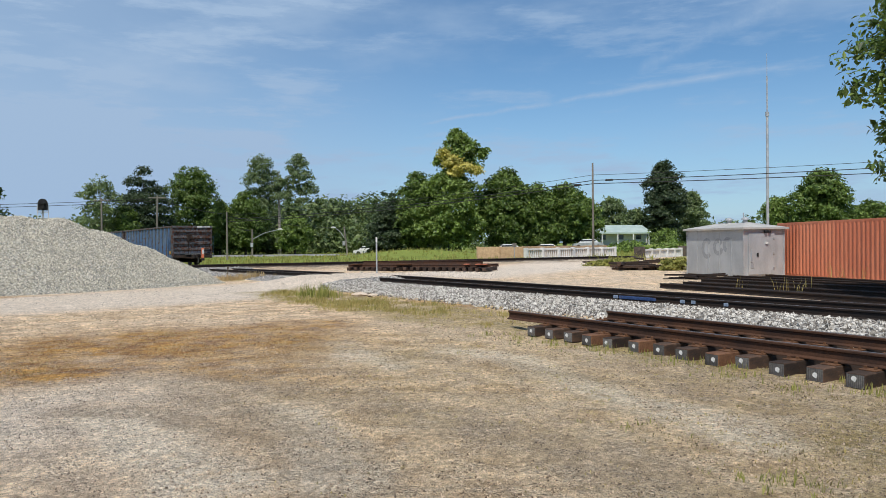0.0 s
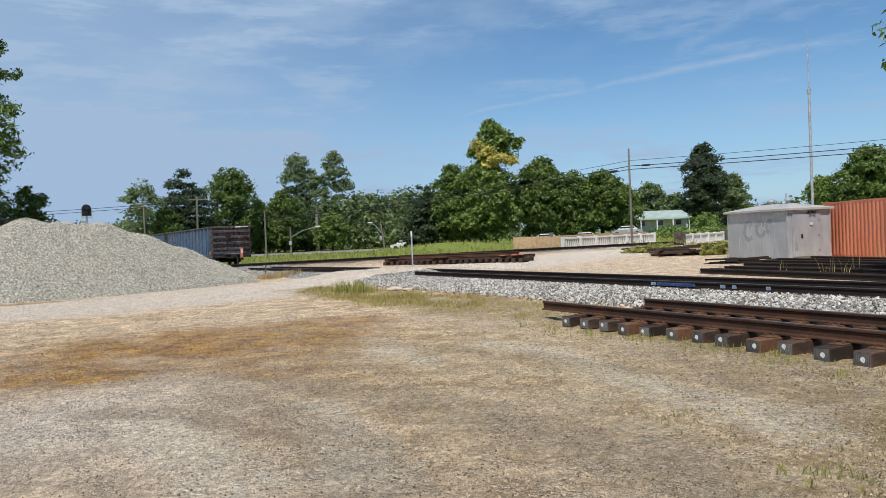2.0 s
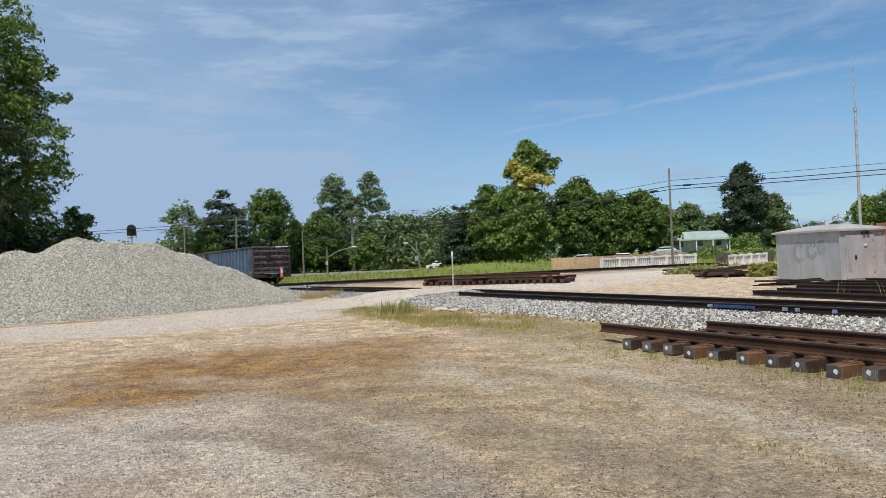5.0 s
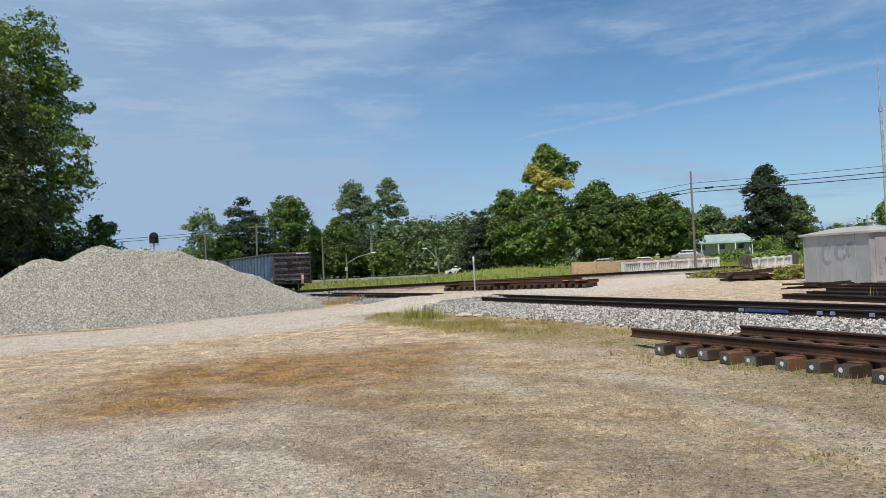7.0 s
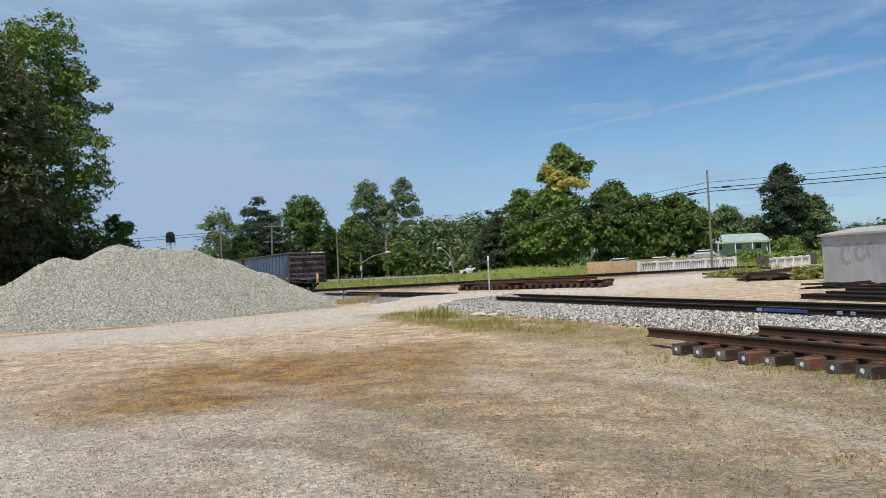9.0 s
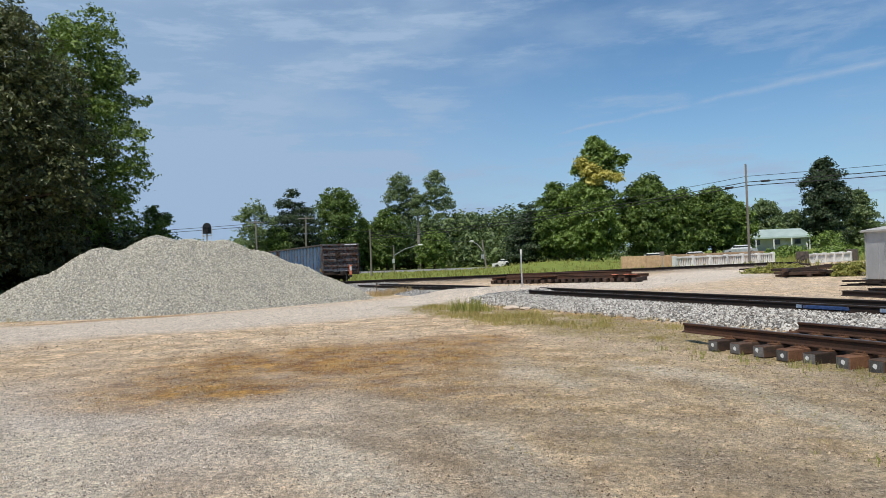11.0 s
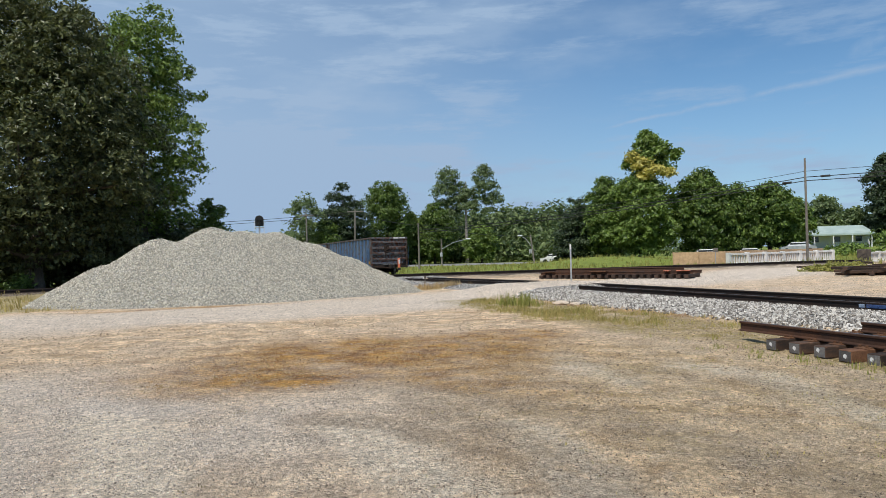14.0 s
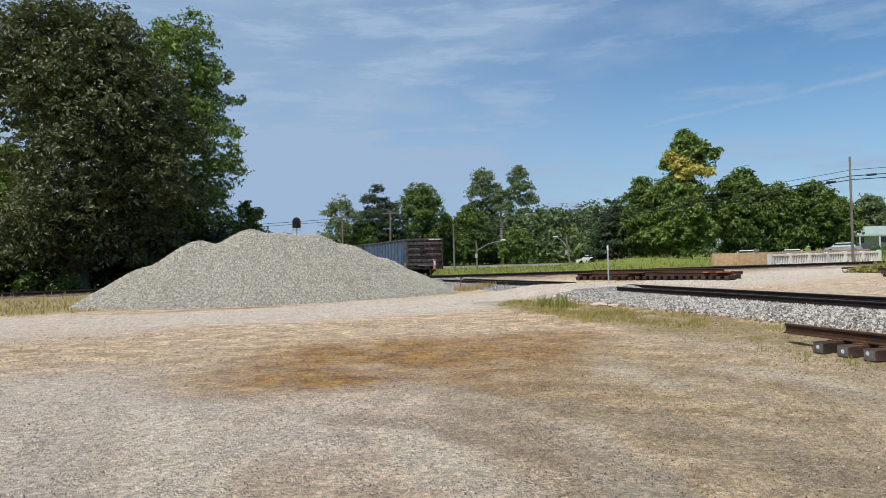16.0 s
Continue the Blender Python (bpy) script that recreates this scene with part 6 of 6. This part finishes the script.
# right of the pole
tree(23.8, 122.8, 15.2, 4.2, 1.4, 22000, 0.27, "leaf_pine", "tall dense dark green tree standing alone", nl=18, seed=36, gap=0.42, trunk=0.35)
tree(29.6, 128.6, 10.4, 3.4, 1.0, 9000, 0.28, "leaf_grey", "green tree behind the shed", nl=10, seed=37)
tree(10.8, 134.7, 10.5, 4.4, 1.4, 7600, 0.36, "leaf_grey", "hazy green tree behind the pavilion", nl=12, seed=38)
tree(17.1, 137.1, 10.3, 4.4, 1.4, 6600, 0.36, "leaf_grey", "hazy thin tree behind the pavilion", nl=12, seed=39, gap=0.15)
tree(19.8, 126.0, 7.6, 2.6, 0.9, 4400, 0.33, "leaf_grey", "small grey-green tree beside the pavilion", nl=9, seed=40, gap=0.2)
tree(44.4, 112.1, 12.3, 5.0, 1.3, 16000, 0.33, "leaf_mid", "broad green tree behind the container", nl=16, seed=41, gap=0.38)
tree(39.4, 115.4, 8.6, 3.1, 1.3, 6000, 0.33, "leaf_light", "lower green tree behind the container", nl=10, seed=42)
tree(52.3, 113.6, 7.7, 4.6, 1.2, 8400, 0.33, "leaf_mid", "green tree behind the container", nl=11, seed=43)
tree(58.5, 108.0, 8.8, 4.8, 1.2, 8400, 0.33, "leaf_mid", "green tree behind the container", nl=11, seed=44)


def woods():
    """Far woodland along the horizon, too far to tell tree from tree."""
    rng = np.random.default_rng(70)
    rr = random.Random(70)
    lobes = []
    for i in range(330):
        if i < 110:
            deg, D = rr.uniform(-62, 44), rr.uniform(165, 215)
            top = rr.uniform(6.0, 9.0) if deg > -6 else rr.uniform(7, 10)
        elif i < 220:
            # wooded rise
            deg, D = rr.uniform(-21.5, -6.5), rr.uniform(158, 185)
            top = 12.6 - 0.03 * (deg + 13) ** 2 + rr.uniform(-1.2, 0.6)
        else:
            deg, D = rr.uniform(-38, -7), rr.uniform(136, 148)
            top = rr.uniform(4.5, 7.5)
        a = radians(deg)
        x, y = D * math.sin(a), D * math.cos(a)
        for j in range(3):
            lobes.append((x + rr.uniform(-2, 2), y + rr.uniform(-2, 2), top * (0.22 + 0.28 * j), rr.uniform(2.4, 3.8) * (1 - 0.15 * j), top * 0.24))
    v, f = leaf_cloud(rng, lobes, 110000, 0.5, 0.6, 3.0)
    raw("far_woods", v.tolist(), f.tolist(), "leaf_wood", "hazy green woodland along the horizon", "woods", "stuff")


woods()

# big dark trees behind the heap
# the huge tree's crown hangs low on one side and clears the ground on the other
big = [l for l in round_lobes(random.Random(50), 8.2, 1.5, 19.2, 40, 0.8, 0.5) if not (-0.64 * l[0] - 0.77 * l[1] > 2.6 and 3.0 < l[2] < 11.8)]
tree(-40.6, 33.8, 19.4, 8.4, 1.7, 98000, 0.165, "leaf_dark", "huge dark broad-crowned tree behind the second track", lobes=big, seed=50, gap=0.36, trunk=0.55, limb_count=30)
tree(-41.9, 44.6, 21.6, 5.3, 4.0, 38000, 0.17, "leaf_light", "tall light green tree beside the huge dark one", nl=20, seed=51, gap=0.36, trunk=0.4, taper=0.5)
tree(-49.3, 35.6, 11.0, 4.2, 0.8, 16000, 0.20, "leaf_light", "green tree at the edge of the trees", nl=12, seed=52, gap=0.3)
tree(-52.0, 30.5, 10.5, 4.5, 2.5, 14000, 0.21, "leaf_light", "green tree behind the huge dark tree", nl=14, seed=56, gap=0.25)
tree(-41.6, 52.2, 7.2, 2.2, 1.4, 5200, 0.18, "leaf_mid", "small green tree at the end of the thicket", nl=8, seed=53, gap=0.2)


def shrub(x, y, h, r, n, size, leaf, label, seed):
    th = thing("shrub", pose(x, y, ground_z(x, y)), label, "shrub", "shrubs")
    rng, rr = np.random.default_rng(seed), random.Random(seed)
    lobes = [(rr.uniform(-0.5, 0.5) * r, rr.uniform(-0.5, 0.5) * r, h * rr.uniform(0.25, 0.75), r * rr.uniform(0.4, 0.6), h * rr.uniform(0.22, 0.32)) for _ in range(8)]
    lobes += [(r * 0.55 * math.cos(a_), r * 0.55 * math.sin(a_), h * 0.12, r * 0.42, h * 0.14) for a_ in (0.3, 1.6, 2.8, 4.1, 5.3)]
    bm = bmesh.new()
    for l in lobes[:8]:
        tube(bm, [(l[0] * 0.1, l[1] * 0.1, -0.1), (l[0] * 0.6, l[1] * 0.6, l[2] * 0.6), l[:3]], [0.06, 0.04, 0.02], 5)
    part("stems", bm, "bark", th)
    crown("crown", rng, lobes, n, size, leaf, th, 0.4, "", seed)


for i_, (x_, y_, h_, r_) in enumerate(((-52, 36.5, 6.5, 4.2), (-47.5, 39.0, 7.5, 4.2), (-44.0, 42.5, 7, 4.0), (-46, 47, 7.5, 4.2), (-42.6, 48.5, 6, 3.4), (-50, 44, 8.5, 4.8), (-38.8, 46.0, 4.6, 2.6), (-55, 31, 7, 4.5), (-44.5, 36.5, 6, 3.6), (-49.5, 31.5, 5.5, 3.6), (-41.2, 40.6, 5.6, 3.2), (-58, 37, 8, 5), (-60, 29, 8, 5), (-56, 43.5, 8.5, 5), (-61, 22, 7.5, 5), (-53, 27, 5.5, 3.8), (-46.5, 32.0, 4.6, 3.0), (-48.5, 27.5, 5.0, 3.6), (-45.0, 29.0, 3.4, 2.6), (-54, 22.5, 6.0, 4.2), (-50.5, 24.0, 3.6, 3.0), (-57.5, 25.5, 5.0, 4.0), (-52.5, 18.5, 4.0, 3.4))):
    shrub(x_, y_, h_, r_, 7000, 0.22, "leaf_dark", "dark undergrowth thicket below the big trees", 80 + i_)
for i_, (x_, y_, h_, r_) in enumerate(((-40.5, 30.2, 1.5, 0.8), (-39.0, 31.5, 1.1, 0.7))):
    shrub(x_, y_, h_, r_, 700, 0.16, "leaf_mid", "light green sapling by the second track", 95 + i_)
for i_, (x_, y_, h_, r_) in enumerate(((8.7, 43.3, 0.6, 0.7), (9.5, 44.2, 0.75, 0.7), (5.3, 50.5, 0.4, 1.2), (6.6, 49.8, 0.45, 1.1), (7.4, 51.0, 0.5, 0.9), (13, 92, 1.2, 2.6), (18, 90, 1.4, 3.0), (24, 93, 1.4, 3.0), (21.5, 112, 2.6, 2.4))):
    shrub(x_, y_, h_, r_, 1300, 0.09 if y_ < 80 else 0.2, "grass_green" if y_ < 80 else "leaf_light", "leafy green weeds growing in gravel", 110 + i_)

# tree that reaches in from beside the loose rails
tree(11.85, 19.2, 9.6, 4.05, 3.1, 30000, 0.12, "leaf_mid", "broad-leaved green tree overhanging the loose rails", nl=22, seed=60, gap=0.38, trunk=0.28)


# ---------------------------------------------------------------- grass, weeds, stones
def strew():
    rng = np.random.default_rng(31)

    def scatter(n, test, lo, hi, size, tall):
        pts, hs = [], []
        tries = 0
        while len(pts) < n and tries < n * 30:
            tries += 1
            x, y = rng.uniform(lo[0], hi[0]), rng.uniform(lo[1], hi[1])
            w = test(x, y)
            if w <= 0 or rng.random() > w:
                continue
            k_ = rng.integers(3, 8)
            g = ground_z(x, y)
            for _ in range(k_):
                pts.append((x + rng.normal() * size, y + rng.normal() * size, g - 0.01))
                hs.append(rng.uniform(*tall) * (0.6 + 0.5 * w))
        return pts, hs

    def verge(x, y):
        s, d = t1_sd(x, y)
        n1 = noise.noise((x * 0.5, y * 0.5, 5))
        return smooth(-6.9, -5.0, d + 0.9 * n1) * (1 - smooth(-3.6, -2.9, d)) * smooth(-2.0, -0.4, s) * (1 - smooth(9, 14, s)) * (0.28 + 1.1 * n1 + 0.9 * noise.noise((x * 1.7, y * 1.7, 8)))

    def panel_edge(x, y):
        u = (x + 0.22) * 0.63 - (y - 14.87) * 0.776
        v = (x + 0.22) * 0.776 + (y - 14.87) * 0.63
        return 0.8 * (1 - smooth(0.0, 1.1, abs(v + 0.75))) * smooth(0, 1, u) * (0.7 + noise.noise((x * 2, y * 2, 4)))

    def lot(x, y):
        n1 = noise.noise((x * 0.6, y * 0.6, 15))
        return 0.5 * max(0.0, n1 - 0.08) * smooth(-4, 3, x) + 0.6 * ellipse(x, y, 4.8, 5.0, 2.0, 2.0)

    def rusty(x, y):
        w = max(ellipse(x, y, -6.3, 12.4, 3.0, 2.3, 0.12, 0.55), ellipse(x, y, -7.2, 9.7, 1.9, 1.5, 0.5, 0.6))
        return w * max(0.0, 0.45 + 1.3 * noise.noise((x * 1.1, y * 1.1, 2)))

    def rust_spot(x, y):
        return 0.45 * ellipse(x, y, -5.6, 13.4, 3.4, 1.7, 0.1, 0.5) * (0.5 + noise.noise((x * 1.3, y * 1.3, 2)))

    p, h = scatter(9500, verge, (-9, 12), (6, 28), 0.08, (0.035, 0.17))
    half = len(p) * 17 // 20
    blades("dry_grass", rng, p[:half], h[:half], "grass_dry", "dry yellow grass along the ballast", "grass", 0.8, 0.008)
    blades("green_grass", rng, p[half:], h[half:], "grass_green", "green grass along the ballast", "grass", 0.7, 0.008)
    p, h = scatter(1500, panel_edge, (-1, 4), (9, 16), 0.04, (0.04, 0.15))
    blades("green_grass", rng, p, h, "grass_green", "short green grass around the tie ends", "grass", width=0.006)
    p, h = scatter(2600, lot, (-6, 3), (9, 16), 0.04, (0.02, 0.07))
    blades("dry_grass", rng, p, h, "grass_dry", "short dry grass in the gravel yard", "grass", 0.8, 0.006)
    p, h = scatter(4600, lambda x, y: 0.5 * max(0.0, noise.noise((x * 0.8, y * 0.8, 25)) + 0.1) * (0.4 + 0.6 * smooth(-7, -1, x)), (-9, 3), (9, 17), 0.035, (0.012, 0.05))
    blades("dead_tufts", rng, p, h, "weed_brown", "small brown dead tufts in the gravel yard", "grass", 1.0, 0.007)
    p, h = scatter(900, rust_spot, (-10, 10), (-1, 17), 0.05, (0.015, 0.05))
    blades("dry_grass", rng, p, h, "weed_tan", "short dead grass on rust-stained gravel", "grass", 0.9, 0.008)
    p, h = scatter(700, lambda x, y: ellipse(x, y, -14.0, 35.0, 1.5, 0.7, 0.8, 0.4), (-17, 32), (-11, 38), 0.05, (0.1, 0.35))
    blades("dead_weeds", rng, p, h, "weed_tan", "dead orange weeds at the foot of the heap", "weeds", 0.5, 0.014)
    p, h = scatter(5200, lambda x, y: 1.0 if x < -22.5 and (y - 20) * 0.72 > (x + 24.2) and polydist(x, y, T2) > 1.6 and heap_z(x, y) < -0.1 else 0, (-44, 13), (-22, 33), 0.08, (0.08, 0.26))
    blades("dry_grass", rng, p, h, "grass_dry", "patchy yellowed grass beside the second track", "grass", 0.6, 0.014)
    p, h = scatter(7500, lambda x, y: 1.0 if y - 0.62 * (x + 5) > 63 and y < 104 and polydist(x, y, T2) > 2.0 else 0, (-50, 50), (3, 104), 0.15, (0.12, 0.4))
    blades("lawn_grass", rng, p, h, "grass_green", "rough green lawn grass beyond the tracks", "grass", 0.5, 0.035)
    p, h = scatter(1500, lambda x, y: ellipse(x, y, 0.5, 66.6, 4.5, 1.0, 0.1) + ellipse(x, y, 9.5, 66, 3.5, 5, 0.3) + ellipse(x, y, 14, 86, 10, 6), (-5, 60), (26, 94), 0.12, (0.15, 0.55))
    blades("roadside_weeds", rng, p, h, "grass_green", "tall green weeds around the bridge railings", "weeds", 0.5, 0.025)
    # tufts between the loose rails
    p, h = [], []
    for x, y in ((8.3, 24.2), (8.7, 23.6), (7.6, 26.0), (9.4, 25.0), (12.9, 31.8), (13.2, 31.2), (13.6, 30.4)):
        for _ in range(7):
            p.append((x + rng.normal() * 0.12, y + rng.normal() * 0.12, ground_z(x, y)))
            h.append(rng.uniform(0.3, 0.75) if y < 30 else rng.uniform(0.5, 1.0))
    blades("tall_weeds", rng, p, h, "grass_dry", "tall thin weeds growing between loose rails", "weeds", 0.4, 0.007)
    p, h = scatter(260, lambda x, y: ellipse(x, y, -6.7, 23.6, 0.9, 0.5, -0.6, 0.5), (-9, 21), (-5, 26), 0.06, (0.16, 0.5))
    blades("green_grass", rng, p, h, "grass_green", "taller green grass tuft at the end of the verge", "grass", 0.5, 0.011)
    p, h = scatter(5200, rusty, (-12, 6), (-2, 18), 0.05, (0.012, 0.045))
    blades("dead_tufts", rng, p, h, "weed_tan", "flattened dead orange tufts on the stained gravel", "grass", 1.2, 0.007)
    p, h = scatter(4200, lambda x, y: 0.6 * max(0.0, noise.noise((x * 0.9, y * 0.9, 41)) + 0.05) * smooth(-3.5, 0.5, x + 0.1 * y), (-4, 3.6), (6, 13), 0.03, (0.012, 0.05))
    blades("dry_grass", rng, p, h, "grass_dry", "sparse short yellowed grass in the gravel", "grass", 0.9, 0.005)
    p, h = scatter(130, lambda x, y: ellipse(x, y, 1.9, 5.45, 0.45, 0.3, 0, 0.6) + 0.5 * ellipse(x, y, 1.15, 7.0, 0.4, 0.3, 0, 0.6), (0.4, 4.8), (2.8, 7.6), 0.03, (0.03, 0.11))
    blades("green_grass", rng, p, h, "grass_green", "small green grass patches in the gravel", "grass", 0.7, 0.005)
    p, h = scatter(6000, lambda x, y: smooth(0.2, 2.4, x - 0.15 * (y - 6)) * max(0.0, 0.5 + noise.noise((x * 1.2, y * 1.2, 52))), (0.5, 3.6), (6.5, 12), 0.035, (0.012, 0.05))
    blades("dead_tufts", rng, p, h, "weed_brown", "short olive-brown tufts beside the track panel", "grass", 0.9, 0.006)
    # pebbles and clods in the yard
    def clods(n, near, far, a0, a1, smallest, spread_, power):
        r = near * np.exp(rng.random(n) * math.log(far / near))
        a = rng.uniform(a0, a1, n)
        pts, sz, at = [], [], []
        for rr_, aa, u, v in zip(r, a, rng.random(n), rng.random(n)):
            x, y = rr_ * math.sin(aa), rr_ * math.cos(aa)
            s, d = t1_sd(x, y)
            if (-3.3 < d < 2.4 and not -5.5 < s < -0.5) or (x < -22.5 and (y - 20) * 0.72 > x + 24.2):
                continue
            if y > 40 and polydist(x, y, T2) < 3 or (x < -12 and y > 17 and heap_z(x, y) > 0):
                continue
            n2 = noise.noise((x * 1.6, y * 1.6, 33))
            if n2 + 0.6 * noise.noise((x * 0.5, y * 0.5, 3)) < -0.35 + 0.5 * (v - 0.4):
                continue
            s_ = (smallest + spread_ * u ** power) * (0.65 + 0.045 * rr_)
            ru = rusty(x, y)
            rt = max(0.0, 1 - min(polydist(x, y, q) / w_ for q, w_ in RUTS)) if rr_ < 20 else 0.0
            pl = min(1, max(1 - smooth(2.2, 5.5, polydist(x, y, ROAD)), 0.9 * ellipse(x, y, -8.8, 5.6, 5.4, 3.8, 0.3, 0.5), 0.4 if d > 2 else 0))
            pts.append((x, y, ground_z(x, y)))
            sz.append(s_)
            at.append((min(1, ru * 1.4), pl, 0.8 * rt))
        m = len(pts)
        base = np.array([(1, 0, -0.3), (0, 1, -0.3), (-1, 0, -0.3), (0, -1, -0.3), (0, 0, 0.75)])
        w = base[None] * (1 + rng.uniform(-0.4, 0.4, (m, 5, 1)))
        w[:, 4, :2] += rng.uniform(-0.6, 0.6, (m, 2))
        t = rng.uniform(0, 6.28, m)
        c_, n_ = np.cos(t)[:, None], np.sin(t)[:, None]
        w = np.stack([w[..., 0] * c_ - w[..., 1] * n_, w[..., 0] * n_ + w[..., 1] * c_, w[..., 2]], -1)
        w = w * np.array(sz)[:, None, None] + np.array(pts)[:, None, :]
        f = np.array([(0, 1, 4), (1, 2, 4), (2, 3, 4), (3, 0, 4)])
        f = (f[None] + 5 * np.arange(m)[:, None, None]).reshape(-1, 3)
        ob = raw("yard_pebbles", w.reshape(-1, 3).tolist(), f.tolist(), "pebble", "loose pebbles and clods on the gravel yard", "pebbles", "stuff")
        at = np.repeat(np.array(at), 5, axis=0)
        for k_, name in enumerate(("rust", "pale", "rut")):
            ob.data.attributes.new(name, "FLOAT", "POINT").data.foreach_set("value", at[:, k_].tolist())

    clods(140000, 2.9, 21, -1.02, 0.62, 0.0045, 0.014, 3.2)
    clods(50000, 12, 48, -1.0, 0.5, 0.005, 0.008, 1.5)
    for x, y, s_, lab in ((-3.93, 6.33, 0.035, "pale"), (-3.86, 7.12, 0.03, "pale"), (-5.45, 24.1, 0.30, "flat white"), (-4.9, 23.7, 0.22, "flat white")):
        bm = bmesh.new()
        bmesh.ops.create_icosphere(bm, subdivisions=2, radius=s_)
        for v in bm.verts:
            v.co *= 1 + 0.35 * noise.noise(v.co * (2.2 / s_) + Vector((x, y, 0)))
            v.co.z *= 0.28
        ob = part("stone", bm, "concrete_tan")
        ob.matrix_basis = pose(x, y, ground_z(x, y) + s_ * 0.12, 0, 0, 40)
        tagged(ob, lab + " stone lying on the yard's gravel", "stone", "single stones")


strew()
stake = part("marker_stake", boxes((-0.03, 0.03, -0.03, 0.03, -0.05, 0.62), (-0.05, 0.05, -0.035, 0.035, 0.5, 0.6), bevel=0.006), "darkpost")
stake.matrix_basis = pose(-15.2, 36.3, ground_z(-15.2, 36.3), 0, 3, 20)
tagged(stake, "short dark wooden stake in dead weeds by the track", "stake")
